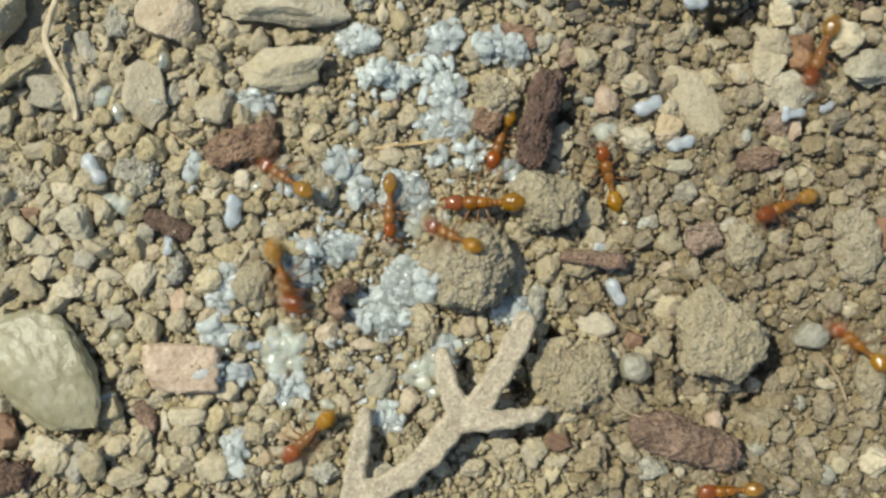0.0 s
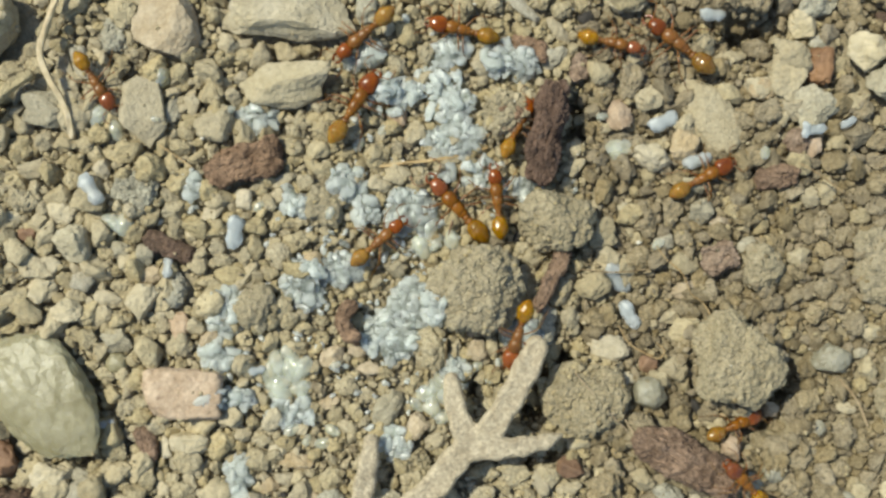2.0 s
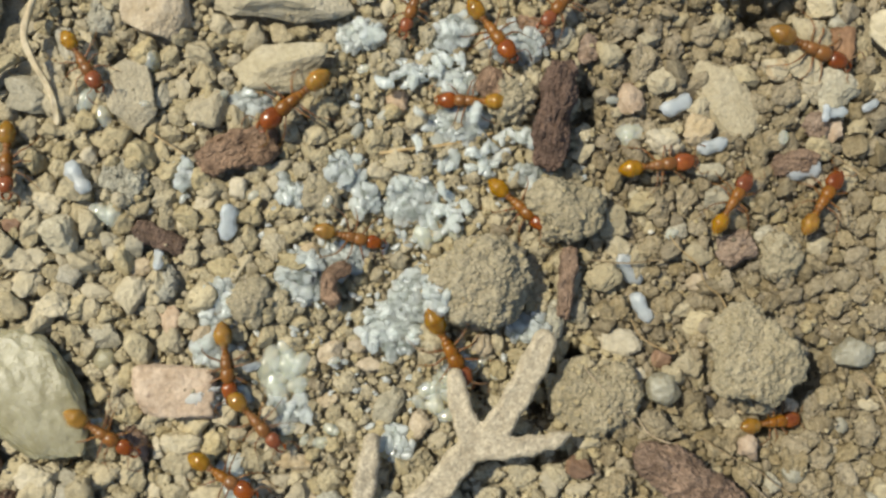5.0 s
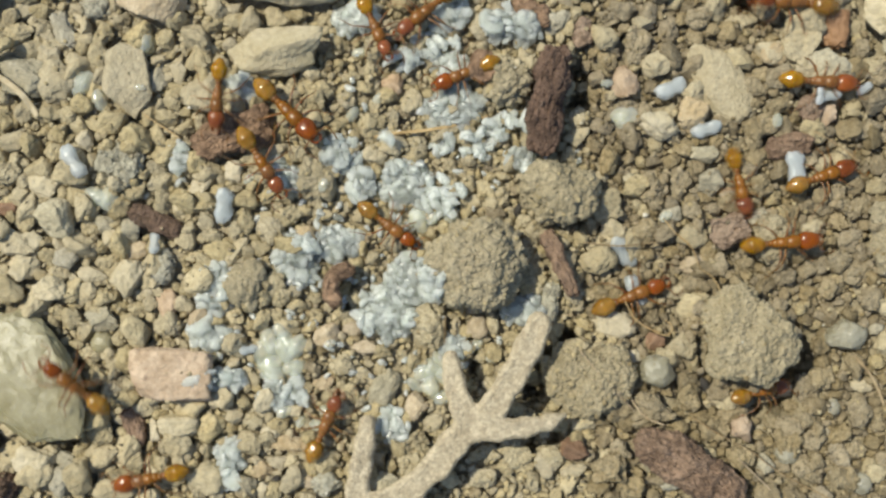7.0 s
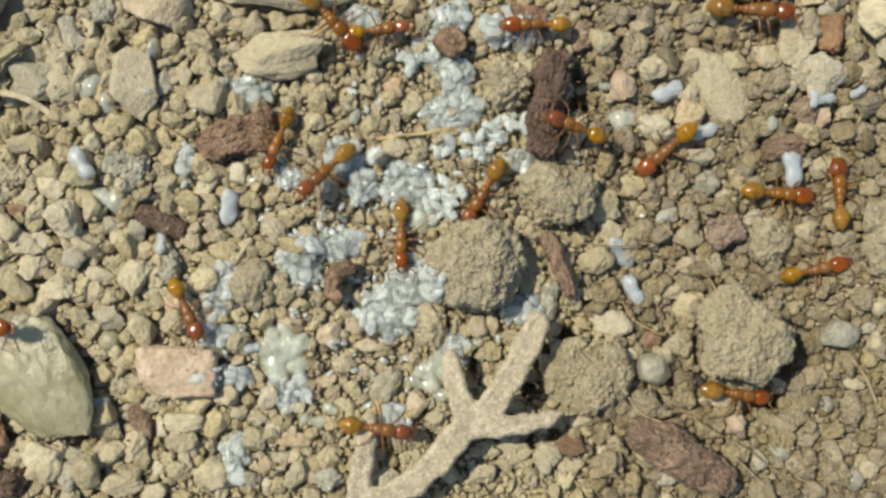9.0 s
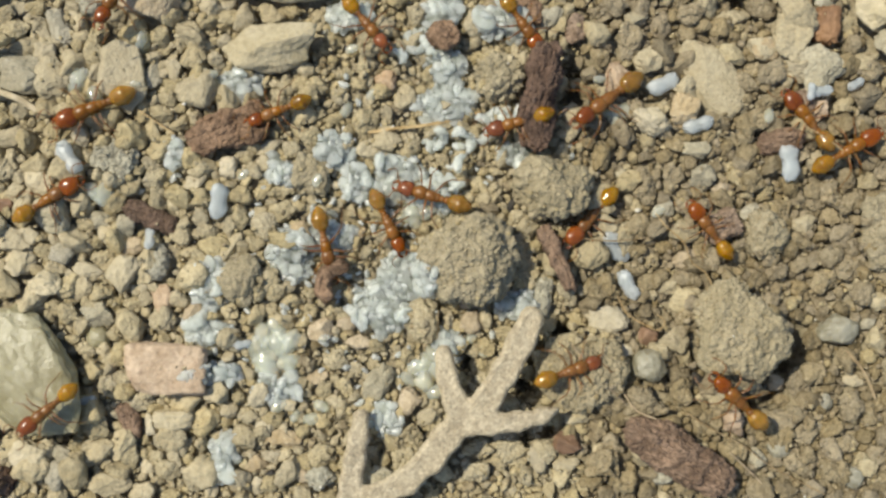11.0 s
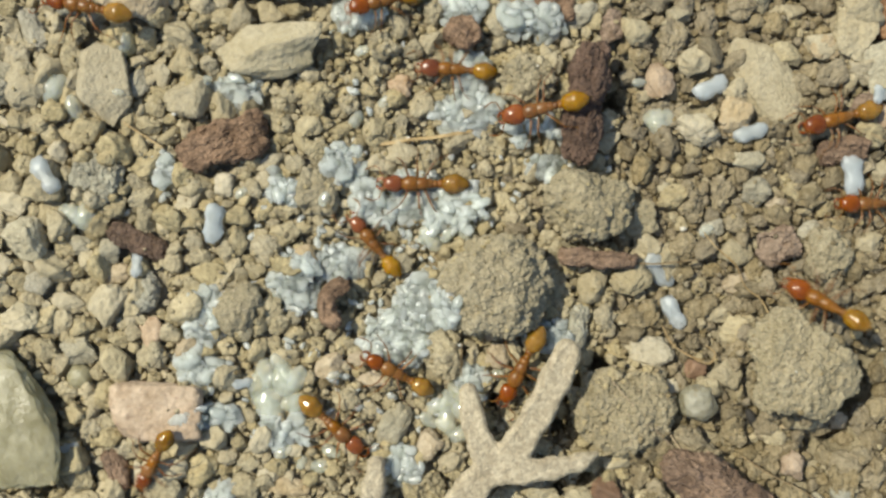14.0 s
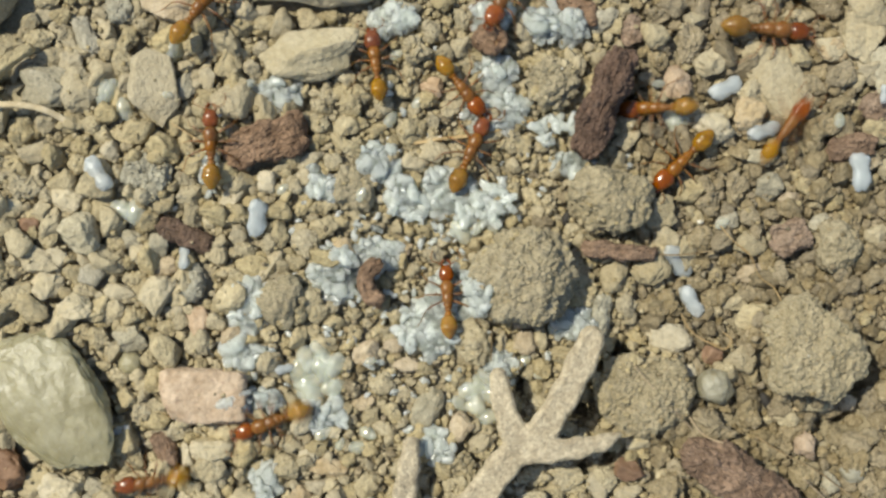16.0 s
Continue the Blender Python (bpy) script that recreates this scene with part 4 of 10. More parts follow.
def scatter_grains():
    rng = random.Random(5)
    kinds = []
    for k in range(16):
        kinds.append(tuple(stone_shape("stone", 900 + k, level, (0.7, 0.7, 0.7)) for level in (4, 3, 2)))
    cells, grains = {}, []

    def free(x, y, r, close):
        for i in range(int(x) - 2, int(x) + 3):
            for j in range(int(y) - 2, int(y) + 3):
                for gx, gy, gr in cells.get((i, j), ()):
                    if (gx - x) ** 2 + (gy - y) ** 2 < (close * (gr + r)) ** 2:
                        return False
        return True

    passes = ((2600, 0.46, 0.78, 0.78, 0.93), (10000, 0.30, 0.50, 0.70, 0.94), (45000, 0.17, 0.32, 0.64, 0.96), (70000, 0.09, 0.18, 0.66, 1.0))
    for tries, low, high, close, grow in passes:
        for _ in range(tries):
            x, y = rng.uniform(-27.5, 27.5), rng.uniform(-16.8, 16.8)
            r = rng.uniform(low, high)
            # the soil is coarser on one side and finest in the middle
            coarse = 1.12 if x < -7 else 0.80 if -7 < x < 6 else 0.92
            r *= coarse
            if not free(x, y, r, close) or inside_stone(x, y, grow) or (r > 0.16 and in_hollow(x, y)):
                continue
            cells.setdefault((int(x), int(y)), []).append((x, y, r))
            grains.append((x, y, r))
    heaps = {"soil_crumbs": [], "brown_crumbs": [], "grit": []}
    # fragments that lean on the large clods and lie along their foot
    for sx, sy, a, b, turn, base, top in BIG:
        for _ in range(int(9 * (a + b))):
            q, u, r = rng.uniform(0, 6.283), rng.uniform(0.72, 1.12), rng.uniform(0.14, 0.44)
            ex, ey = a * u * math.cos(q), b * u * math.sin(q)
            x, y = sx + ex * math.cos(turn) - ey * math.sin(turn), sy + ex * math.sin(turn) + ey * math.cos(turn)
            z = base + (top - base) * 0.85 * math.sqrt(max(0.0, 1 - u * u)) * (1 - 0.3 * u) + 0.1
            v, f = kinds[rng.randrange(16)][1]
            m = np.array(Euler((rng.uniform(0, 6), rng.uniform(0, 6), rng.uniform(0, 6))).to_matrix())
            heaps["brown_crumbs" if sx > 7 else "soil_crumbs"].append((((v * np.array([1.1, 0.9, 0.8]) * r) @ m.T + np.array([x, y, z])) * MM, f))
    shared, single = {}, 0
    for x, y, r in grains:
        which = rng.randrange(5, 16) if x < -7 else rng.randrange(13)
        pair = kinds[which]
        (v, f) = pair[0] if r > 0.42 else pair[1] if r > 0.2 else pair[2]
        sx, sy, sz = rng.uniform(0.85, 1.3), rng.uniform(0.75, 1.0), rng.uniform(0.6, 0.9)
        a, t = rng.uniform(0, 6.283), rng.uniform(-0.5, 0.5)
        tilt = rng.uniform(-0.5, 0.5)
        m = np.array(Euler((t, tilt, a)).to_matrix())
        z = ground_height(x, y) + r * rng.uniform(0.15, 0.55 if x < 6 else 0.85)
        # beyond x = 7 most crumbs take the brown dimmed for light falloff
        pale, brown = (0.34, 0.0) if x < -7 else (0.07, 0.08) if x < 7 else (0.03, 0.85)
        q = rng.random()
        sort = "grit" if q < pale else "brown_crumbs" if q > 1 - brown else "soil_crumbs"
        if r > 0.40 and abs(x) < 22 and abs(y) < 12.5 and single < 300:
            # the largest crumbs can be told apart: one thing each, on a few shared meshes 1 mm across
            single += 1
            name, material, words, category = CRUMBS[sort]
            if (which, sort) not in shared:
                shared[which, sort] = mesh_of(name, v * 0.5 * MM, f, material)
            ob = new(name, shared[which, sort])
            turn = Euler((t, tilt, a)).to_matrix().to_4x4()
            ob.matrix_world = Matrix.Translation((x * MM, y * MM, z * MM)) @ turn @ Matrix.Diagonal((sx * r * 2, sy * r * 2, sz * r * 2, 1))
            tagged(ob, words, category, category + "s among the stones")
            continue
        w = ((v * np.array([sx, sy, sz]) * r) @ m.T + np.array([x, y, z])) * MM
        heaps[sort].append((w, f))
    for name, material, words in (("soil_crumbs", M_GRAIN, "loose crumbs of dry beige soil"), ("brown_crumbs", M_DARKGRAIN, "loose crumbs of browner dry soil"),
                                  ("grit", M_PALE, "pale limestone grit among the soil crumbs")):
        v, f = join(*heaps[name])
        tagged(new(name, mesh_of(name, v, f, material)), words, "soil crumbs", kind="stuff")
    for x, y, r in grains:
        if r > 0.22:
            for _ in range(int(r * r * (8 if x < -7 else 20))):
                a, q = rng.uniform(0, 6.283), math.sqrt(rng.random()) * 0.85
                z = ground_height(x, y) + r * (0.3 + 0.62 * math.sqrt(1 - q * q))
                DUST_SPOTS.append((x + r * q * math.cos(a), y + r * q * math.sin(a), z, M_GRAIN))


def scatter_dust():
    """The finest crumbs, which lie on stones, clods and larger crumbs."""
    rng = random.Random(8)
    lumps = []
    for k in range(10):
        v, f = SPHERES[1]
        v = v * np.array([[rng.uniform(0.65, 1.25)] for _ in range(len(v))])
        lumps.append((v * np.array([1.15, 0.95, 0.8]), f))
    heaps = {"soil_dust": [], "brown_dust": [], "glints": []}
    for x, y, z, under in DUST_SPOTS:
        v, f = lumps[rng.randrange(10)]
        r = 0.04 + 0.12 * rng.random() ** 2.5
        c, s = math.cos(rng.uniform(0, 6.283)), math.sin(rng.uniform(0, 6.283))
        turn = np.array(((c, -s, 0), (s, c, 0), (0, 0, 1))) if abs(c * c + s * s - 1) < 0.4 else np.eye(3)
        w = ((v * r) @ turn.T + np.array([x, y, z + 0.01])) * MM
        q = rng.random()
        name = "glints" if q < 0.006 else "brown_dust" if (x > 7 and q > 0.2) or q > 0.93 else "soil_dust"
        heaps[name].append((w, f))
    for name, material, words in (("soil_dust", M_GRAIN, "finest beige soil crumbs lying on stones"), ("brown_dust", M_DARKGRAIN, "finest brown soil crumbs lying on stones"),
                                  ("glints", M_GLINT, "tiny shiny mineral flakes in the soil")):
        v, f = join(*heaps[name])
        tagged(new(name, mesh_of(name, v, f, material)), words, "soil crumbs", kind="stuff")


scatter_grains()
scatter_dust()


# ---- strips and the forked dry frond ----
def ribbon(points, thick, steps):
    """A flat tapering strip with rounded edges along a line of (x, y, z, width)."""
    fine = []
    for (a, b) in zip(points, points[1:]):
        for s in np.linspace(0, 1, steps + 1)[:-1]:
            fine.append(tuple(p + (q - p) * s for p, q in zip(a, b)))
    fine.append(points[-1])
    v, f, ring = [], [], 22
    for i, (x, y, z, w) in enumerate(fine):
        x0, y0 = fine[max(i - 2, 0)][:2]
        x1, y1 = fine[min(i + 2, len(fine) - 1)][:2]
        length = math.hypot(x1 - x0, y1 - y0) or 1
        nx, ny = -(y1 - y0) / length, (x1 - x0) / length
        end = min(i, len(fine) - 1 - i)
        round_off = min(1.0, 0.70 + 0.05 * end)
        for k in range(ring):
            c, s = math.cos(6.28318 * k / ring), math.sin(6.28318 * k / ring)
            c = math.copysign(abs(c) ** 0.5, c)
            s = math.copysign(abs(s) ** 0.7, s)
            wob = 1 + 0.14 * noise.noise(Vector((x * 1.9 + k, y * 1.9, 3.0)))
            lift = 0.08 * noise.noise(Vector((x * 1.5, y * 1.5, k * 0.3)))
            v.append(((x + nx * c * w / 2 * wob * round_off) * MM, (y + ny * c * w / 2 * wob * round_off) * MM, (z + s * thick / 2 + lift) * MM))
    n = len(fine)
    for i in range(n - 1):
        for k in range(ring):
            a, b = i * ring + k, i * ring + (k + 1) % ring
            f.append((a, b, b + ring, a + ring))
    for base, turn in ((0, 1), ((n - 1) * ring, -1)):
        mid = len(v)
        v.append(tuple(np.mean(v[base:base + ring], axis=0)))
        for k in range(ring):
            p, q = base + k, base + (k + 1) % ring
            f.append((mid, q, p, p) if turn > 0 else (mid, p, q, q))
    return np.array(v), f


def mesh_mixed(name, v, f, material):
    me = bpy.data.meshes.new(name)
    me.from_pydata([tuple(p) for p in v], [], [tuple(dict.fromkeys(q)) for q in f])
    me.polygons.foreach_set("use_smooth", np.full(len(me.polygons), True))
    me.materials.append(material)
    return me


FROND = {
    "stem": [(-3.97, -12.44, 1.45, 1.20), (-2.55, -12.02, 1.60, 1.30), (-1.28, -11.37, 1.68, 1.35), (-0.14, -10.32, 1.75, 1.40), (0.57, -9.33, 1.82, 1.45), (1.35, -8.55, 1.90, 1.30)],
    "short_finger": [(1.35, -8.55, 1.90, 1.30), (0.95, -7.63, 1.90, 1.18), (0.62, -6.50, 1.82, 1.08), (0.48, -5.55, 1.70, 1.02)],
    "long_finger": [(1.55, -8.55, 1.90, 1.30), (2.55, -7.49, 2.05, 1.35), (3.30, -6.22, 2.13, 1.35), (3.98, -4.94, 2.13, 1.40), (4.45, -3.95, 2.00, 1.36)],
    "side_finger": [(1.36, -8.65, 1.90, 1.25), (2.56, -8.71, 1.98, 1.15), (3.83, -8.62, 1.90, 1.02), (4.97, -8.38, 1.82, 0.84), (5.62, -8.12, 1.68, 0.50)],
    "outer_finger": [(-4.08, -13.15, 1.45, 1.20), (-3.83, -11.59, 1.52, 1.15), (-3.66, -10.46, 1.52, 1.12), (-3.46, -9.33, 1.45, 1.06), (-3.34, -8.45, 1.35, 0.92)],
}


def frond_field(x, y):
    """Distance outside the frond's edge, its mid height and the finger that is nearest, at a place."""
    total, level, weight, best = 0.0, 0.0, 0.0, (1e9, "")
    for name, line in FROND.items():
        for (ax, ay, az, aw), (bx, by, bz, bw) in zip(line, line[1:]):
            ux, uy = bx - ax, by - ay
            k = min(1.0, max(0.0, ((x - ax) * ux + (y - ay) * uy) / (ux * ux + uy * uy)))
            d = math.hypot(x - ax - k * ux, y - ay - k * uy) - (aw + k * (bw - aw)) / 2
            e = math.exp(-max(-4.0, min(d, 4.0)) / 0.13)
            total, level, weight = total + e, level + e * (az + k * (bz - az)), weight + e
            best = min(best, (d, name))
    d = -0.13 * math.log(total) + 0.10
    d += 0.055 * noise.noise(Vector((x * 1.7, y * 1.7, 4.0))) + 0.035 * noise.noise(Vector((x * 5.0, y * 5.0, 7.0)))
    return d, level / weight, best[1]


def build_frond():
    """A flat forked blade with webs between its fingers, rounded along the edge and gritty on its face."""
    step, thick = 0.085, 0.46
    x0, y0, nx, ny = -5.2, -14.0, int(11.8 / step), int(11.0 / step)
    field = {}
    for i in range(nx):
        for j in range(ny):
            x, y = x0 + i * step, y0 + j * step
            d, z, name = frond_field(x, y)
            if d < 1.2 * step:
                field[i, j] = [x, y, d, z, name]
    place = {}
    for (i, j), (x, y, d, z, name) in field.items():
        if d > -0.5 * step:
            e = 0.02
            gx, gy = (frond_field(x + e, y)[0] - d) / e, (frond_field(x, y + e)[0] - d) / e
            g2 = max(gx * gx + gy * gy, 0.3)
            x, y, d = x - gx * d / g2, y - gy * d / g2, 0.0
        inward = min(1.0, -d / 0.20)
        half = thick / 2 * math.sqrt(max(0.0, 1 - (1 - inward) ** 2))
        grit = 0.030 * noise.noise(Vector((x * 7.0, y * 7.0, 1.0))) + 0.022 * noise.noise(Vector((x * 15.0, y * 15.0, 5.0)))
        sag = 0.10 * noise.noise(Vector((x * 0.9, y * 0.9, 2.0)))
        rim = 0.02 * max(0.0, 1 - abs(-d - 0.22) / 0.2)
        place[i, j] = ((x, y, z + half + sag + rim + grit * inward), (x, y, z - half + sag))
    frond = new("dry_frond")
    frond.empty_display_size = 0.001
    tagged(frond, "pale dry forked plant frond lying on the soil", "dry frond")
    for part_name in FROND:
        index, v, f = {}, [], []
        for (i, j), cell in field.items():
            if cell[4] != part_name or not all(k in place for k in ((i + 1, j), (i, j + 1), (i + 1, j + 1))):
                continue
            if min(field[k][2] for k in ((i, j), (i + 1, j), (i, j + 1), (i + 1, j + 1))) > -0.5 * step:
                continue
            ids = []
            for k in ((i, j), (i + 1, j), (i + 1, j + 1), (i, j + 1)):
                if k not in index:
                    index[k] = len(v)
                    v += place[k]
                ids.append(index[k])
            f.append(tuple(ids))
            f.append(tuple(k + 1 for k in reversed(ids)))
        v = np.array(v) * MM
        ob = new("stem" if part_name == "stem" else "branch", mesh_mixed(part_name, v, f, M_LEAF))
        ob.parent = frond


build_frond()


# ---- rootlets and fibres ----
def strand(name, points, width, material, label, category):
    foot = points[-1]
    line = []
    for i in range(len(points) - 1):
        a, b, c, d = (np.array(points[min(max(k, 0), len(points) - 1)]) for k in (i - 1, i, i + 1, i + 2))
        for u in np.linspace(0, 1, 6)[:-1]:
            line.append(0.5 * (2 * b + (c - a) * u + (2 * a - 5 * b + 4 * c - d) * u ** 2 + (3 * b - a - 3 * c + d) * u ** 3))
    line.append(np.array(foot))
    v, f = ribbon([(p[0] - foot[0], p[1] - foot[1], p[2], width) for p in line], width, 5)
    ob = new(name, mesh_mixed(name, v, f, material))
    ob.matrix_world = pose(foot[0] * MM, foot[1] * MM, 0)
    return tagged(ob, label, category)


rootlet = strand("rootlet", [(-18.23, 13.92, 1.00), (-18.51, 12.90, 1.10), (-18.97, 11.45, 1.20), (-19.28, 10.15, 1.20), (-18.90, 8.99, 1.15), (-18.34, 7.98, 1.00), (-18.05, 7.11, 0.80), (-18.02, 6.10, 0.40)], 0.29, M_ROOT, "pale tan rootlet lying across the crumbs", "root")
strand("twig", [(-23.10, 6.53, 0.70), (-21.95, 7.54, 0.90), (-20.80, 8.55, 1.00), (-19.79, 9.28, 0.80)], 0.50, M_GRAIN, "pale dry twig among the crumbs", "twig")
strand("fibre", [(8.65, -7.23, 0.80), (9.37, -8.27, 1.20), (10.23, -8.61, 1.50)], 0.07, M_FIBRE, "thin straw-coloured plant fibre beside the bark chip", "plant fibre")
strand("fibre", [(11.67, -8.38, 1.20), (12.82, -9.13, 1.30), (14.26, -9.91, 1.30), (15.70, -10.97, 1.00), (18.29, -12.35, 0.70)], 0.06, M_FIBRE, "thin straw-coloured plant fibre beside the bark chip", "plant fibre")
strand("fibre", [(13.60, -10.19, 1.40), (14.98, -11.49, 0.90), (15.84, -12.35, 0.60)], 0.07, M_FIBRE, "thin straw-coloured plant fibre beside the bark chip", "plant fibre")
strand("fibre", [(10.40, 0.84, 0.70), (10.92, 0.18, 0.80), (11.69, -0.55, 0.80), (12.07, -1.47, 0.90), (12.76, -2.05, 0.80), (13.16, -3.14, 0.90), (13.27, -4.01, 1.10), (13.73, -4.81, 1.30)], 0.06, M_FIBRE, "thin straw-coloured plant fibre on the crumbs", "plant fibre")
strand("fibre", [(6.64, -0.26, 0.80), (8.37, -0.43, 0.80), (10.11, -0.26, 0.70)], 0.06, M_FIBRE, "thin straw-coloured plant fibre on the crumbs", "plant fibre")
strand("fibre", [(-13.72, 5.81, 0.80), (-12.85, 5.23, 0.90), (-11.98, 4.65, 1.00)], 0.06, M_FIBRE, "thin straw-coloured plant fibre on the crumbs", "plant fibre")
strand("fibre", [(19.18, -5.59, 0.90), (20.04, -6.60, 0.80), (20.62, -7.90, 0.70)], 0.11, M_FIBRE, "thin straw-coloured plant fibre on the crumbs", "plant fibre")
strand("fibre", [(6.34, -5.16, 1.40), (7.78, -6.88, 1.50), (8.93, -8.04, 1.00)], 0.06, M_FIBRE, "thin straw-coloured plant fibre on the crumbs", "plant fibre")
strand("fibre", [(8.54, -2.99, 1.00), (8.95, -3.74, 1.00), (9.63, -4.24, 1.00), (10.24, -4.43, 1.00)], 0.07, M_FIBRE, "thin straw-coloured plant fibre on the crumbs", "plant fibre")
strand("fibre", [(9.83, -4.37, 1.00), (10.44, -4.58, 1.00), (10.72, -4.19, 1.00), (10.35, -3.83, 1.00)], 0.06, M_FIBRE, "thin straw-coloured plant fibre on the crumbs", "plant fibre")
strand("fibre", [(17.17, 4.80, 1.30), (18.21, 4.20, 1.30), (19.29, 3.34, 1.30)], 0.06, M_FIBRE, "thin straw-coloured plant fibre on the crumbs", "plant fibre")
strand("fibre", [(0.23, -3.57, 1.20), (0.18, -4.92, 1.20)], 0.06, M_FIBRE, "thin straw-coloured plant fibre on the crumbs", "plant fibre")
strand("straw", [(-3.15, 4.72, 0.30), (-1.89, 4.90, 0.45), (-0.59, 5.02, 0.50), (0.98, 5.32, 0.45), (2.29, 5.68, 0.30)], 0.15, M_FIBRE, "flat yellowish straw lying between brood piles", "straw")


# ---- brood: larvae and eggs, each a small soft grub ----
def larva_shape(seed, plump, level=3):
    """A small legless grub, bent like a bean and faintly ringed, 1 mm long; plump ones are straight smooth ovals."""
    rng = random.Random(seed)
    v, f = SPHERES[level]
    u = v[:, 0]
    bend = rng.uniform(0.7, 1.9) * (1 - plump) + 1e-3
    girth = (0.50 + 0.16 * plump) * (1 + (1 - plump) * (0.07 * np.cos(u * 13 + rng.uniform(0, 6)) - 0.22 * u))
    a = u * bend
    ring = 1 / bend + v[:, 1] * girth
    w = np.stack([np.sin(a) * ring, np.cos(a) * ring - 1 / bend, v[:, 2] * girth], axis=1)
    return rumple(w, seed, ((1.6, 0.34 - 0.26 * plump), (3.5, 0.16 - 0.13 * plump), (7.0, 0.04 - 0.03 * plump))) * 0.5, f


def grub_shape(seed):
    """A long soft grub with rounded ends and a slight waist."""
    v, f = SPHERES[3]
    x = np.sign(v[:, 0]) * np.abs(v[:, 0]) ** 0.75
    girth = (1 - np.abs(x) ** 3.5) ** 0.5 / np.sqrt(np.clip(1 - v[:, 0] ** 2, 1e-4, 1))
    girth = np.clip(girth, 0, 1.6) * (1 - 0.36 * np.exp(-((x - 0.1) / 0.22) ** 2))
    w = np.stack([x, v[:, 1] * girth * 0.50 + 0.10 * (x ** 2 - 0.4), v[:, 2] * girth * 0.42], axis=1)
    return rumple(w * np.array([1, 1, 0.85]), seed, ((2.0, 0.16), (4.5, 0.15), (9.0, 0.06))) * 0.5, f


def larva_mesh(seed, material, plump):
    v, f = larva_shape(seed, plump, 4)
    return mesh_of("larva", v * MM, f, material)


LARVAE = [larva_mesh(s, M_LARVA, 0.12 * (s % 3)) for s in range(12)]
EGGS = [larva_mesh(s + 20, M_EGG, 0.92) for s in range(5)]
GRUBS = [mesh_of("larva", grub_shape(s)[0] * MM, grub_shape(s)[1], M_GRUB) for s in range(3)]
LAID = []
HEAP = []
CRUST = []


def surface(x, y):
    """Top of the soil or of a stone at a place, in millimetres."""
    z = ground_height(x, y) + 0.22
    for sx, sy, a, b, r, top in PLACED:
        dx, dy = x - sx, y - sy
        if abs(dx) > a + b or abs(dy) > a + b:
            continue
        c, s = math.cos(r), math.sin(r)
        u, w = (dx * c + dy * s) / a, (-dx * s + dy * c) / b
        q = u * u + w * w
        if q < 1:
            half = top - ground_height(sx, sy)
            z = max(z, ground_height(sx, sy) + half * (0.35 + 0.55 * math.sqrt(1 - q)))
    return z


def larva(x, y, turn, long, kind="larva", lift=0.0):
    pool = {"larva": LARVAE, "egg": EGGS, "grub": GRUBS}[kind]
    ob = new("egg" if kind == "egg" else "larva", pool[len(LAID) % len(pool)])
    ob.scale = (long, long, long * 0.85)
    n = sum(1 for p in LAID if (p[0] - x) ** 2 + (p[1] - y) ** 2 < 0.08)
    LAID.append((x, y))
    z = surface(x, y) + 0.05 + min(n, 4) * 0.045 + lift
    rng = random.Random(len(LAID))
    ob.matrix_world = pose(x * MM, y * MM, z * MM, rng.uniform(-16, 16), rng.uniform(-14, 14), turn) @ Matrix.Diagonal((long, long, long * 0.85, 1))
    if kind == "grub":
        ob.location.z += 0.28 * MM
        return tagged(ob, "long translucent white ant larva lying alone on soil", "larva", "ant brood")
    if kind == "larva":
        return tagged(ob, "soft white ant larva lying in a brood pile", "larva", "ant brood")
    return tagged(ob, "glossy translucent pale ant egg on the soil", "egg", "ant brood")


def brood_pile(x, y, rx, ry, count, kind="larva", moved=False):
    """A heap of brood: a bed of small grubs, and larger ones on it."""
    rng = random.Random(int(x * 100 + y * 1000) + count)
    pile = []
    if kind == "larva" and not moved:
        for _ in range(int(count * 1.5)):
            a, q = rng.uniform(0, 6.283), math.sqrt(rng.random()) * 0.92
            px, py = x + rx * q * math.cos(a), y + ry * q * math.sin(a)
            v, f = larva_shape(rng.randrange(40), 0.1, 4)
            m = np.array(Euler((rng.uniform(-0.2, 0.2), rng.uniform(-0.2, 0.2), rng.uniform(0, 6.28))).to_matrix())
            CRUST.append(((v * np.array([1, 1.15, 0.55]) * rng.uniform(0.9, 1.5)) @ m.T * MM + np.array([px, py, surface(px, py) + 0.06 + 0.2 * (1 - q * q)]) * MM, f))
        for _ in range(int(count * 5)):
            a, q = rng.uniform(0, 6.283), math.sqrt(rng.random())
            px, py = x + rx * q * math.cos(a), y + ry * q * math.sin(a)
            v, f = larva_shape(rng.randrange(40), 0.2, 3)
            m = np.array(Euler((rng.uniform(-0.6, 0.6), rng.uniform(-0.5, 0.5), rng.uniform(0, 6.28))).to_matrix())
            top = surface(px, py) + rng.uniform(0.0, 0.10) + 0.30 * (1 - q * q) * rng.random()
            HEAP.append(((v * np.array([1, 1, 0.75]) * rng.uniform(0.4, 1.0)) @ m.T * MM + np.array([px, py, top]) * MM, f))
    for _ in range(count):
        a, q = rng.uniform(0, 6.283), math.sqrt(rng.random())
        long = rng.uniform(1.0, 1.5) if kind == "egg" else rng.uniform(0.55, 1.00)
        pile.append(larva(x + rx * q * math.cos(a), y + ry * q * math.sin(a), rng.uniform(0, 360), long, kind, 0.0 if kind == "egg" else 0.22 * (1 - q * q)))
    return pile


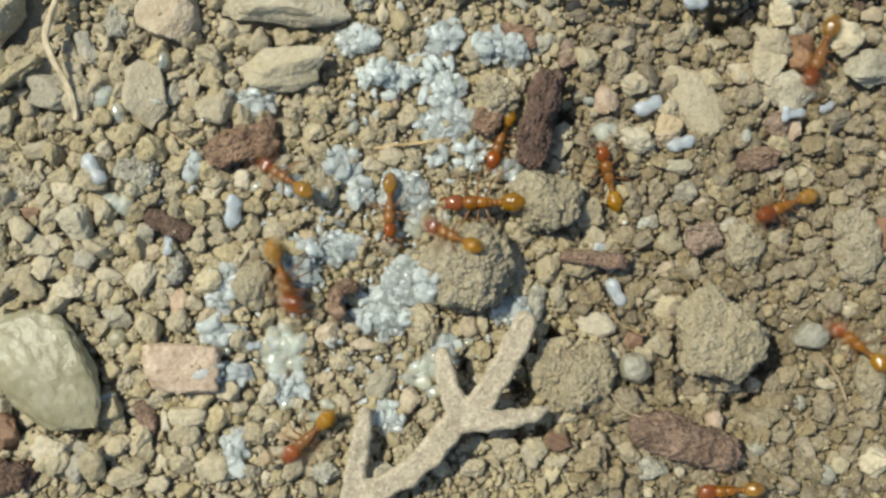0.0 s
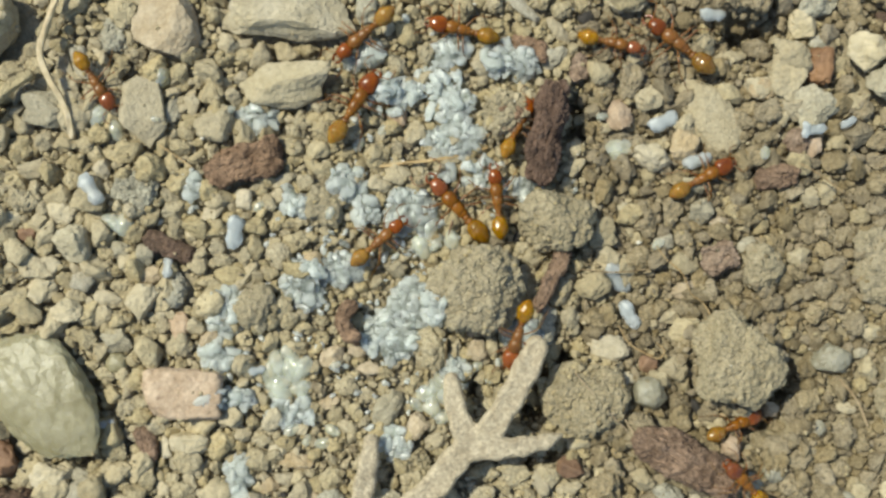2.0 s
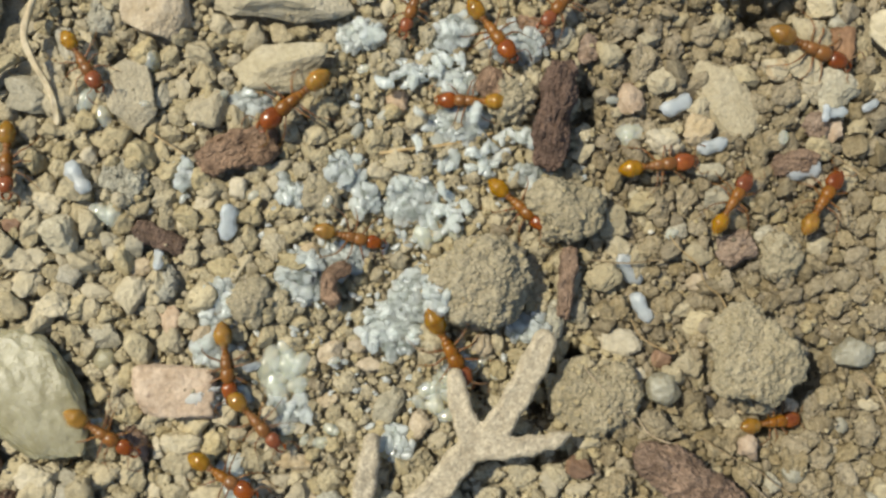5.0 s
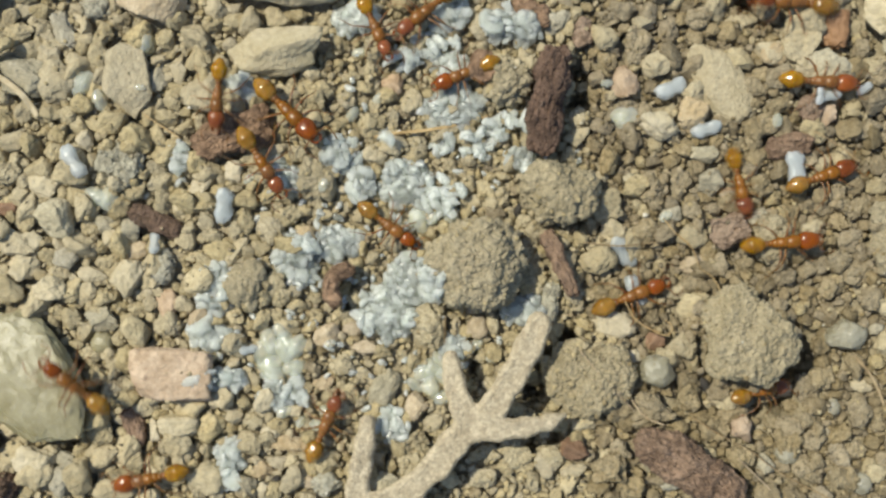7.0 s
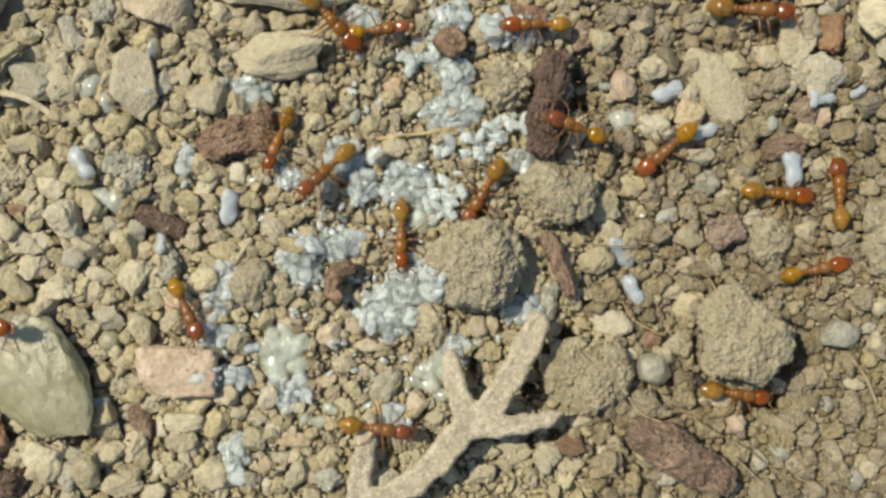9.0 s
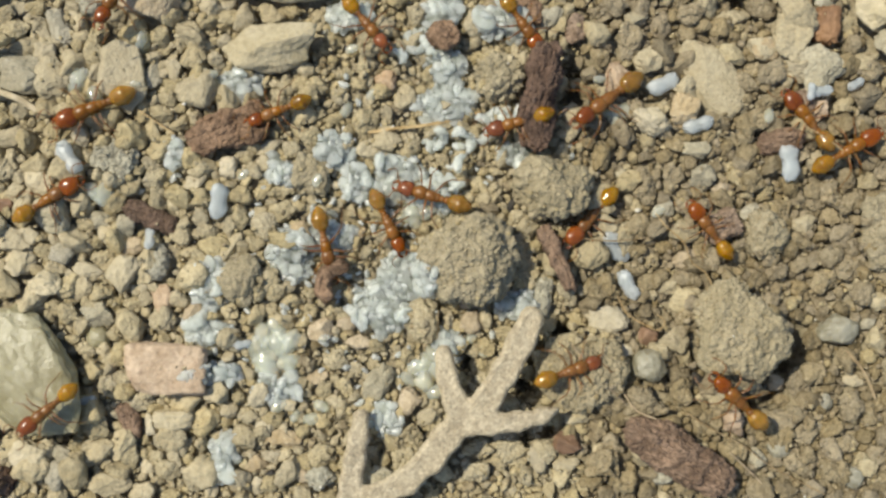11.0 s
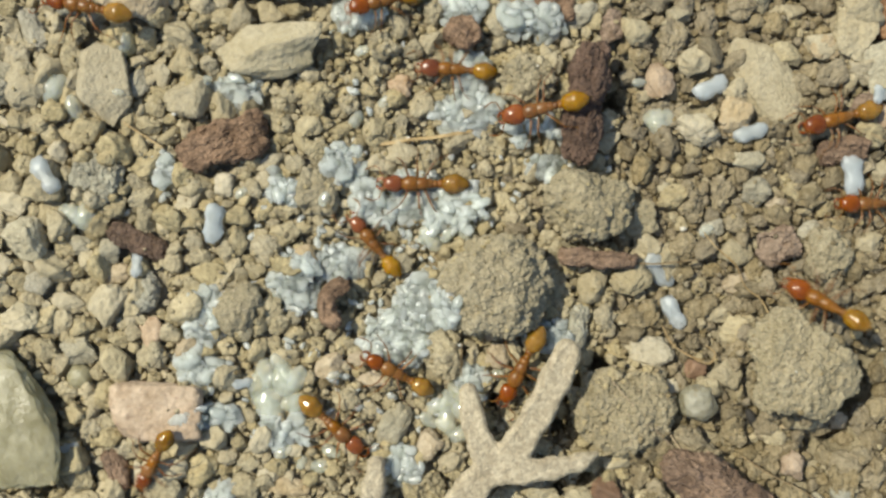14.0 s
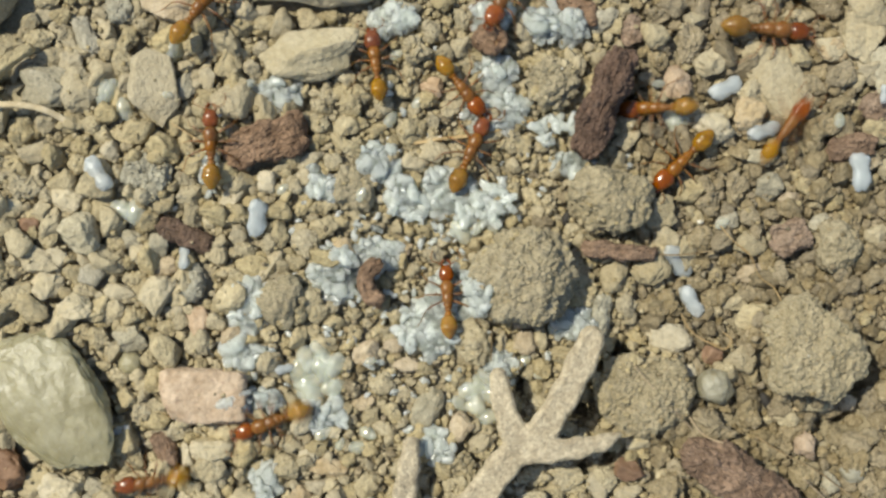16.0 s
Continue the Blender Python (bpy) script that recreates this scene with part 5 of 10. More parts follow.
moved_pile_1 = brood_pile(-2.61, 8.16, 1.06, 0.88, 24, moved=True)
moved_pile_2 = brood_pile(-1.45, 8.51, 0.82, 0.76, 14, moved=True)
brood_pile(0.58, 10.34, 0.53, 0.76, 8)
moved_pile_3 = brood_pile(0.06, 9.03, 0.82, 0.70, 16, moved=True)
moved_pile_4 = brood_pile(0.29, 7.73, 1.17, 0.88, 20, moved=True)
brood_pile(0.58, 6.07, 1.35, 0.70, 14)
moved_pile_5 = brood_pile(1.16, 4.44, 1.41, 0.94, 22, moved=True)
brood_pile(-1.45, 2.58, 1.17, 1.00, 18)
brood_pile(-4.64, 3.95, 0.76, 0.76, 8)
brood_pile(-3.62, 2.58, 0.44, 0.59, 4)
brood_pile(-6.66, -0.98, 0.88, 1.06, 11)
brood_pile(-4.78, -0.20, 0.94, 0.59, 10)
brood_pile(-1.10, -2.00, 1.29, 1.06, 20)
brood_pile(-2.60, -3.50, 1.23, 1.17, 18)
brood_pile(-7.52, -5.18, 1.11, 1.29, 11, "egg")
brood_pile(-10.56, -2.43, 0.70, 1.00, 11)
brood_pile(-10.70, -4.60, 0.94, 0.59, 6)
brood_pile(-10.26, -6.56, 1.06, 0.41, 5)
brood_pile(-7.37, -7.25, 1.00, 0.53, 5)
brood_pile(3.49, 9.91, 1.35, 0.59, 11)
brood_pile(3.92, 3.66, 0.70, 0.41, 4)
brood_pile(-9.05, 6.94, 0.88, 0.70, 8)
brood_pile(-3.92, 10.20, 1.00, 0.59, 5)
brood_pile(-0.29, -6.62, 0.88, 1.17, 7, "egg")
brood_pile(4.05, -3.44, 0.88, 0.53, 5)
brood_pile(0.72, -5.24, 0.47, 0.41, 3)
brood_pile(-10.11, -10.71, 0.59, 1.11, 6)
brood_pile(-15.87, 1.77, 0.59, 0.53, 3, "egg")
brood_pile(-16.39, 6.85, 0.65, 0.65, 3, "egg")
brood_pile(-7.10, 2.87, 0.59, 0.53, 4)
brood_pile(-2.31, -8.79, 0.88, 0.70, 3)
brood_pile(-4.07, 10.49, 0.59, 0.29, 2)
brood_pile(8.42, 5.55, 0.47, 0.41, 2, "egg")
brood_pile(-12.17, 3.95, 0.23, 0.41, 2)
brood_pile(-0.29, 1.05, 1.17, 0.65, 5, "egg")
brood_pile(0.58, 7.87, 0.82, 0.65, 5)
larva(10.89, 6.94, 25, 1.64, "grub")
larva(12.48, 5.03, 12, 1.47, "grub")
larva(18.01, 6.48, 5, 1.11, "grub")
larva(17.52, 6.42, 80, 0.88, "grub")
larva(8.64, -0.69, -58, 1.82, "grub")
larva(9.21, -2.49, -62, 1.53, "grub")
carried_grub = larva(16.60, 3.12, 98, 1.80, "grub", 0.3)
larva(-10.02, 1.55, 84, 1.70, "grub", 0.2)
larva(19.82, 6.86, 30, 0.88, "grub")
larva(-17.05, 3.60, -58, 1.80, "grub", 0.25)
larva(13.23, 12.10, -5, 1.29, "grub")
larva(-16.33, -7.77, 10, 0.82, "grub")
larva(-13.38, -0.17, 88, 1.06, "grub")
larva(-8.97, -5.17, 10, 0.88, "grub")
larva(-1.16, 1.16, 20, 0.65, "egg")
larva(-7.04, 1.14, 80, 0.56, "egg")
larva(0.82, 6.70, 0, 0.65, "egg")
larva(-2.50, -3.75, 70, 0.65, "egg")
larva(-0.49, -6.23, 10, 1.12, "egg")
larva(-1.18, -6.92, -40, 0.95, "egg")
larva(-5.33, -8.15, -30, 0.86, "egg")
larva(-5.79, -8.80, 10, 0.95, "egg")
larva(-6.59, -8.63, 60, 0.65, "egg")
larva(-4.08, 5.84, 60, 0.86, "egg")
larva(-7.46, -1.48, 70, 0.95, "egg")
larva(-3.77, 8.71, 20, 0.65, "egg")
larva(-5.14, -4.90, 20, 0.56, "egg")
larva(-13.66, 9.14, 80, 0.86, "egg")
larva(-10.30, 7.45, 30, 0.65, "egg")
larva(7.94, 7.24, 0, 0.65, "egg")
larva(-5.39, 2.48, 60, 0.69, "egg")
larva(-8.89, 2.80, 40, 0.65, "egg")
larva(12.27, 4.91, 15, 0.95, "egg")
larva(15.64, 5.35, 80, 0.73, "egg")
larva(2.47, -5.66, 10, 0.73, "egg")
larva(1.73, -5.02, 40, 0.78, "egg")
larva(-2.09, -8.96, 20, 0.73, "egg")
larva(-2.81, 6.56, 40, 0.78, "egg")
larva(-10.13, -10.33, 70, 0.86, "egg")
larva(-7.33, -8.12, 30, 0.86, "egg")
larva(-7.90, -5.23, 60, 1.08, "egg")
larva(-7.03, -5.12, -50, 1.08, "egg")
larva(-6.79, -6.12, 80, 0.99, "egg")
larva(-8.05, -6.35, 10, 0.95, "egg")
larva(3.14, -3.42, 60, 0.99, "egg")
larva(10.58, 0.95, 30, 0.73, "egg")
larva(-13.82, 7.02, 0, 0.52, "egg")
# scraps of brood lie scattered between the crumbs round the piles
scraps = random.Random(31)
for _ in range(330):
    px, py = scraps.gauss(-3.5, 4.2), scraps.gauss(0.5, 4.8)
    if surface(px, py) > 0.9 or inside_stone(px, py, 0.9) or any(math.hypot(px - bx, py - by) < 2.9 for bx, by in ((-9.6, 4.9), (-7.6, 5.4))):
        continue
    v, f = larva_shape(scraps.randrange(40), 0.3, 3)
    m = np.array(Euler((scraps.uniform(-0.4, 0.4), scraps.uniform(-0.4, 0.4), scraps.uniform(0, 6.28))).to_matrix())
    HEAP.append(((v * scraps.uniform(0.25, 0.6)) @ m.T * MM + np.array([px, py, surface(px, py) + 0.05]) * MM, f))
v, f = join(*CRUST)
tagged(new("brood_crust", mesh_of("brood_crust", v, f, M_SAC)), "translucent greenish-white brood sticking together on soil", "larvae", kind="stuff")
v, f = join(*HEAP)
tagged(new("brood_bed", mesh_of("brood_bed", v, f, M_LARVA)), "bed of tiny white larvae on the soil", "larvae", kind="stuff")


# ---- loose chips that the ants move ----
def loose_bark(name, w, d, h, seed, label, material=M_BARK, boxy=1.0):
    v, f = stone_shape("bark", seed, 6 if w > 4 else 5, (w / 2, d / 2, h / 2), boxy)
    ob = new(name, mesh_of(name, v * np.array([w / 2, d / 2, h / 2]) * MM, f, material))
    return tagged(ob, label, "bark chip", "bark chips on the soil")


def curled(name, label):
    """A chip bent like a hook."""
    v, f = stone_shape("bark", 71, 4, (1.35, 0.5, 0.5))
    v = v * np.array([1.35, 0.50, 0.5])
    a = v[:, 0] * 1.1 + 1.6
    r = 0.95 + v[:, 1]
    w = np.stack([r * np.cos(a) + 0.15, r * np.sin(a) - 0.75, v[:, 2]], axis=1)
    w = w @ np.array(Matrix.Rotation(radians(-90), 3, "Z"))
    ob = new(name, mesh_of(name, w * MM, f, M_BARK))
    return tagged(ob, label, "bark chip", "bark chips on the soil")


bark_stick = loose_bark("bark_stick", 3.45, 1.02, 0.85, 51, "slender reddish-brown bark stick dragged by ants")
large_bark = loose_bark("bark_chip", 5.45, 1.95, 1.9, 53, "thick dark reddish-brown bark chip beside a brood pile", M_UMBER)
dragged_bark = loose_bark("bark_chip", 6.0, 2.45, 2.0, 57, "long reddish-brown bark chip that ants turn", boxy=0.56)
bark_crumb = loose_bark("bark_crumb", 1.75, 1.55, 1.1, 52, "rounded brown bark crumb dragged by ants")
curled_bark = curled("curled_bark_chip", "dark reddish curled bark chip beside a brood pile")


# ---- ants ----
def blob(center, size, level=3, squash=1.0, seed=1, bumps=0.03):
    v, f = SPHERES[level]
    v = np.sign(v) * np.abs(v) ** squash
    v = rumple(v, seed, ((2.3, bumps), (5.0, bumps * 0.5)))
    return (v * np.array(size) / 2 + np.array(center)) * MM, f


def tube(points, radii, ring=7):
    v, f = [], []
    for i, p in enumerate(points):
        a, b = Vector(points[max(i - 1, 0)]), Vector(points[min(i + 1, len(points) - 1)])
        q = (b - a).to_track_quat("Z", "Y")
        for k in range(ring):
            ang = 6.28318 * k / ring
            w = Vector(p) + q @ Vector((radii[i] * math.cos(ang), radii[i] * math.sin(ang), 0))
            v.append(tuple(c * MM for c in w))
    for i in range(len(points) - 1):
        for k in range(ring):
            a, b = i * ring + k, i * ring + (k + 1) % ring
            f += [(a, b, b + ring), (a, b + ring, a + ring)]
    return np.array(v), np.array(f)


def build_ant(label, head_size):
    """An ant 4 mm long that faces +x, with its feet at z = 0 and the waist at the origin."""
    ant = new("ant")
    ant.empty_display_size = 0.001
    tagged(ant, label, "ant", "ants on the brood piles")
    # thorax in three humps
    v, f = join(blob((0.52, 0, 0.62), (0.82, 0.68, 0.64), 3, 0.9, 3), blob((0.06, 0, 0.60), (0.76, 0.55, 0.56), 3, 0.9, 4), blob((-0.26, 0, 0.56), (0.46, 0.47, 0.46), 2, 0.9, 5))
    thorax = part("thorax", v, f, M_THORAX, ant)
    v, f = join(blob((-0.50, 0, 0.53), (0.32, 0.33, 0.42), 2, 0.9, 6), blob((-0.73, 0, 0.53), (0.32, 0.40, 0.40), 2, 0.9, 7))
    part("petiole", v, f, M_THORAX, ant)
    v, f = blob((-1.34, 0, 0.58), (1.20, 0.88, 0.80), 4, 0.95, 8, 0.03)
    x = v[:, 0] / MM
    bands = 1 + 0.035 * np.cos((x + 1.34) * 15.0)
    taper = np.clip(0.52 + (x + 2.0) * 0.9, 0.45, 1.0)
    v[:, 1] *= bands * taper
    v[:, 2] = (v[:, 2] / MM - 0.58) * bands * taper * MM + 0.58 * MM
    part("gaster", v, f, M_GASTER, ant, "glossy yellow-amber gaster")
    s = head_size
    v, f = blob((1.24, 0, 0.60), (0.92 * s, 0.80 * s, 0.60 * s), 4, 0.90, 9, 0.03)
    x = v[:, 0] / MM - 1.24
    v[:, 1] *= np.clip(1.0 - 0.30 * x, 0.7, 1.15)
    head = part("head", v, f, M_HEAD, ant, "glossy red-brown head")
    for side in (-1, 1):
        v, f = blob((1.36, side * 0.33 * s, 0.70), (0.14, 0.08, 0.13), 2, 1.0, 10, 0.0)
        part("eye", v, f, M_EYE, head)
        v, f = tube([(1.60, side * 0.20, 0.50), (1.78, side * 0.22, 0.46), (1.90, side * 0.12, 0.44), (1.93, side * 0.03, 0.44)], (0.07, 0.07, 0.05, 0.02))
        part("mandible", v, f, M_HEAD, head)
        v, f = tube([(1.58, side * 0.16, 0.66), (1.75, side * 0.42, 0.86), (1.82, side * 0.66, 0.88), (2.02, side * 0.74, 0.74), (2.26, side * 0.68, 0.52), (2.40, side * 0.60, 0.42)], (0.030, 0.030, 0.026, 0.026, 0.036, 0.028))
        antenna = new("antenna", mesh_of("antenna", v, f, M_LEG))
        antenna.parent = head
    # legs: hip, knee, ankle and foot, in the space of a hip that can swing
    for side in (-1, 1):
        for hx, kx, fx in ((0.55, 0.42, 0.85), (0.22, -0.02, -0.10), (-0.05, -0.50, -1.15)):
            reach = 1.0 if fx > 0 else 1.15
            pts = [(0, 0, 0), (kx * 0.55, side * 0.52 * reach, 0.26), (kx * 0.95, side * 0.80 * reach, 0.06), (fx * 0.85, side * 1.05 * reach, -0.36), (fx * 1.1, side * 1.22 * reach, -0.46)]
            v, f = tube(pts, (0.058, 0.046, 0.029, 0.021, 0.012))
            leg = new("leg", mesh_of("leg", v, f, M_LEG))
            leg.parent = ant
            leg.location = (hx * MM, side * 0.18 * MM, 0.46 * MM)
    return ant


def carry(pile, x, y, rx, ry, first, last):
    """Each larva of a pile is taken to another place, one after the other."""
    rng = random.Random(int(abs(x) * 50))
    for k, ob in enumerate(pile):
        start = first + (last - first) * k / len(pile)
        a, q = rng.uniform(0, 6.283), math.sqrt(rng.random())
        px, py = x + rx * q * math.cos(a), y + ry * q * math.sin(a)
        here = Matrix.LocRotScale(ob.location, ob.rotation_euler, None)
        there = pose(px * MM, py * MM, (surface(px, py) + 0.1 + 0.09 * (k % 5)) * MM, rng.uniform(-25, 25), rng.uniform(-20, 20), math.degrees(ob.rotation_euler.z) + rng.uniform(-60, 60))
        half = here.lerp(there, 0.5)
        walk(ob, [(0.0, here), (start, here), (start + 0.35, Matrix.Translation((0, 0, 0.9 * MM)) @ half), (start + 0.7, there), (16.0, there)])


pale_ant = build_ant("amber-orange worker ant with a yellowish gaster walking on soil", 0.92)
red_ant = build_ant("red-brown worker ant with a large glossy head on soil", 1.12)


def along(rows):
    """Ant poses from seconds, millimetres, heading and pitch."""
    return [(t, pose(x * MM, y * MM, z * MM, 0, -pitch, heading)) for t, x, y, z, heading, pitch in rows]


def stride(ant, rows):
    """Swing the legs in two tripods while the ant walks."""
    legs = [o for o in ant.children if o.name.startswith("leg")]
    for k, leg in enumerate(legs):
        keys, phase = [], (k % 2) * math.pi + (math.pi if k > 2 else 0)
        home = leg.matrix_basis.copy()
        t = 0.0
        travelled = 0.0
        while t < 16.01:
            near = max((r for r in rows if r[0] <= t + 1e-6), key=lambda r: r[0])
            after = [r for r in rows if r[0] > t + 1e-6]
            speed = 0.0
            if after:
                speed = math.hypot(after[0][1] - near[1], after[0][2] - near[2]) / (after[0][0] - near[0])
            travelled += speed * 0.1
            swing = 16 * math.sin(travelled * 2.6 + phase) if speed > 0.6 else 3 * math.sin(t * 2 + k)
            keys.append((t, home @ pose(0, 0, 0, 0, 0, swing)))
            t += 0.1
        walk(leg, keys)


def motions():
    colony = [pale_ant, red_ant]
    while len(colony) < 23:
        colony.append(copy_thing(colony[len(colony) % 2], pose(0, 0, 0)))
    for k, ant in enumerate(colony):
        grown = (0.85, 0.78, 1.01, 0.78, 0.81, 0.96, 0.85, 0.84, 0.99, 0.86, 0.87, 0.78, 0.87, 0.78, 0.9, 0.85, 0.89, 0.78, 0.78, 0.78, 0.89, 0.86, 0.78)[k]
        ant.scale = (grown * 1.13, grown * 1.08, grown * 1.08)
    paths = []
    rows = [
        (0.00, -7.24, 3.09, 0.94, 147, -17),
        (0.15, -6.99, 3.88, 0.76, 73, -3),
        (0.35, -6.66, 4.93, 0.80, 73, -3),
        (0.50, -6.42, 5.72, 0.49, 71, -9),
        (0.65, -5.26, 7.20, 0.42, 52, -7),
        (0.85, -3.72, 9.17, 0.62, 52, 19),
        (0.93, -3.14, 9.91, 0.85, 95, 2),
        (1.00, -2.56, 10.65, 0.75, 137, 1),
        (1.15, -2.56, 12.56, 0.60, 90, -14),
        (1.35, -2.56, 15.10, 0.22, 90, 4),
        (1.50, -2.56, 17.00, 0.18, 90, -3),
        (2.00, -2.56, 17.00, 0.18, 90, -3),
        (2.08, -4.03, 15.52, 0.40, 158, 5),
        (2.15, -5.49, 14.03, 1.08, 225, 19),
        (2.35, -9.40, 10.08, 0.80, 225, -19),
        (2.50, -12.33, 7.11, 0.29, 283, -6),
        (2.65, -13.82, 5.73, 0.65, 223, 9),
        (2.85, -15.81, 3.89, 1.07, 223, 3),
        (3.00, -17.30, 2.50, 1.29, 178, 4),
        (3.38, -15.68, 0.70, 0.81, 245, -19),
        (3.75, -14.06, -1.11, 0.52, 312, 7),
        (4.75, -9.76, -5.93, 0.65, 312, 2),
        (5.50, -6.52, -9.54, 0.45, 315, -2),
        (6.00, -4.36, -8.41, 1.09, 313, 19),
        (6.15, -4.08, -9.37, 1.21, 286, 19),
        (6.35, -3.70, -10.65, 1.65, 286, 19),
        (6.50, -3.41, -11.61, 1.57, 307, 6),
        (6.55, -3.61, -11.32, 1.56, 366, 16),
        (6.60, -3.80, -11.02, 1.74, 425, 15),
        (6.65, -4.00, -10.73, 1.41, 484, -19),
        (6.85, -4.77, -9.57, 1.24, 484, -16),
        (7.00, -5.35, -8.69, 0.49, 426, 3),
        (7.17, -5.34, -8.80, 1.02, 370, 11),
        (7.33, -5.33, -8.90, 0.40, 313, 1),
        (7.50, -5.32, -9.00, 0.49, 256, -1),
        (8.00, -4.89, -8.45, 0.50, 247, -5),
        (8.25, -4.65, -8.41, 1.03, 308, 19),
        (8.50, -4.42, -8.37, 0.48, 368, -4),
        (9.00, -3.02, -8.80, 1.28, 351, -9),
        (9.75, 0.22, -7.93, 1.80, 375, 8),
        (10.75, 4.55, -6.77, 1.74, 375, -16),
        (11.50, 7.80, -5.90, 0.82, 380, -19),
        (11.55, 7.15, -6.14, 1.05, 320, 19),
        (11.60, 6.50, -6.37, 1.15, 260, 19),
        (11.65, 5.85, -6.61, 0.90, 200, -19),
        (11.85, 3.25, -7.56, 1.94, 200, 19),
        (11.93, 2.27, -7.91, 2.00, 275, 19),
        (12.00, 1.30, -8.26, 1.94, 350, 19),
        (12.05, 0.99, -8.20, 2.16, 409, -19),
        (12.10, 0.68, -8.14, 1.72, 469, -16),
        (12.15, 0.37, -8.08, 1.57, 529, -19),
        (12.35, -0.87, -7.83, 1.54, 529, -12),
        (12.50, -1.79, -7.64, 0.59, 601, 3),
        (12.65, -4.09, -7.58, 0.49, 538, -5),
        (12.85, -7.15, -7.49, 0.58, 538, 8),
        (12.93, -8.30, -7.46, 0.45, 580, 3),
        (13.00, -9.45, -7.43, 0.55, 621, -2),
        (13.15, -9.45, -10.30, 0.57, 630, -4),
        (13.35, -9.45, -14.13, 0.14, 630, -3),
        (13.50, -9.45, -17.00, -0.03, 630, -10),
        (14.00, -9.45, -17.00, -0.03, 630, -10),
        (14.50, -9.45, -17.00, -0.03, 630, -10),
        (15.00, -9.45, -17.00, -0.03, 630, -10),
        (15.50, -9.45, -17.00, -0.03, 630, -10),
        (16.00, -9.45, -17.00, -0.03, 630, -10),
    ]
    walk(colony[0], along(rows))
    stride(colony[0], rows)
    rows = [
        (0.00, 3.37, 5.18, 0.14, -110, -0),
        (0.17, 3.33, 5.32, 1.48, -165, -16),
        (0.33, 3.29, 5.47, 1.67, -220, 2),
        (0.50, 3.25, 5.61, 1.13, -275, -0),
        (1.00, 3.49, 5.53, 0.87, -307, 1),
        (1.50, 3.74, 6.08, 1.30, -321, 9),
        (2.00, 3.65, 6.52, 0.55, -295, -9),
        (2.17, 3.63, 6.50, 1.02, -242, -19),
        (2.33, 3.61, 6.47, 1.56, -188, -13),
        (2.50, 3.59, 6.45, 1.78, -135, 10),
        (3.00, 3.95, 6.15, 1.16, -138, -19),
        (3.75, 2.95, 6.46, 1.65, -198, -4),
        (4.75, 1.63, 6.89, 0.91, -198, -14),
        (5.50, 0.64, 7.21, 0.38, -145, 4),
        (6.00, 0.21, 7.08, 0.60, -166, 3),
        (6.50, 0.84, 7.43, 0.50, -164, 4),
        (7.00, 1.26, 7.58, 0.69, -158, -3),
        (7.50, 0.84, 7.73, 0.41, -175, 3),
        (8.00, 1.10, 7.69, 0.79, -159, -3),
        (8.05, 1.53, 7.88, 0.90, -218, 3),
        (8.10, 1.97, 8.07, 0.51, -277, 1),
        (8.15, 2.40, 8.26, 0.78, -336, 7),
        (8.35, 4.14, 9.02, 0.66, -336, -15),
        (8.40, 4.58, 9.21, 0.65, -285, 9),
        (8.45, 5.01, 9.40, 1.36, -234, -11),
        (8.50, 5.45, 9.59, 0.57, -183, 3),
        (9.00, 4.51, 9.98, 0.67, -180, 1),
        (9.83, 4.37, 9.88, 0.69, -130, 7),
        (10.67, 4.24, 9.78, 0.52, -80, -11),
        (11.50, 4.11, 9.69, 0.57, -29, -10),
        (11.67, 4.42, 9.68, 0.53, -87, -11),
        (11.83, 4.72, 9.68, 0.60, -144, 8),
        (12.00, 5.03, 9.67, 0.39, -201, 19),
        (12.50, 4.76, 9.89, 0.69, -184, 2),
        (13.00, 4.18, 9.67, 0.51, -189, 8),
        (13.15, 2.95, 9.12, 0.60, -156, -4),
        (13.35, 1.30, 8.38, 0.66, -156, -1),
        (13.50, 0.06, 7.83, 0.54, -157, 5),
        (13.65, -0.79, 8.64, 0.43, -224, -5),
        (13.85, -1.92, 9.72, 0.60, -224, 3),
        (14.00, -2.76, 10.54, 0.80, -167, 8),
        (14.25, -3.08, 10.34, 0.96, -94, 6),
        (14.50, -3.40, 10.14, 0.82, -21, 7),
        (14.57, -3.40, 11.17, 0.64, 34, 10),
        (14.65, -3.40, 12.20, 0.44, 90, -19),
        (14.85, -3.40, 14.94, 0.27, 90, 2),
        (15.00, -3.40, 17.00, -0.12, 90, -7),
        (15.05, -3.20, 16.12, 0.20, 34, -0),
        (15.10, -3.01, 15.25, 0.16, -22, -2),
        (15.15, -2.81, 14.37, 0.28, -77, -0),
        (15.35, -2.02, 10.87, 0.42, -77, -2),
        (15.50, -1.42, 8.25, 0.69, -44, -7),
        (16.00, -0.93, 7.15, 0.54, -52, -7),
    ]
    walk(colony[1], along(rows))
    stride(colony[1], rows)
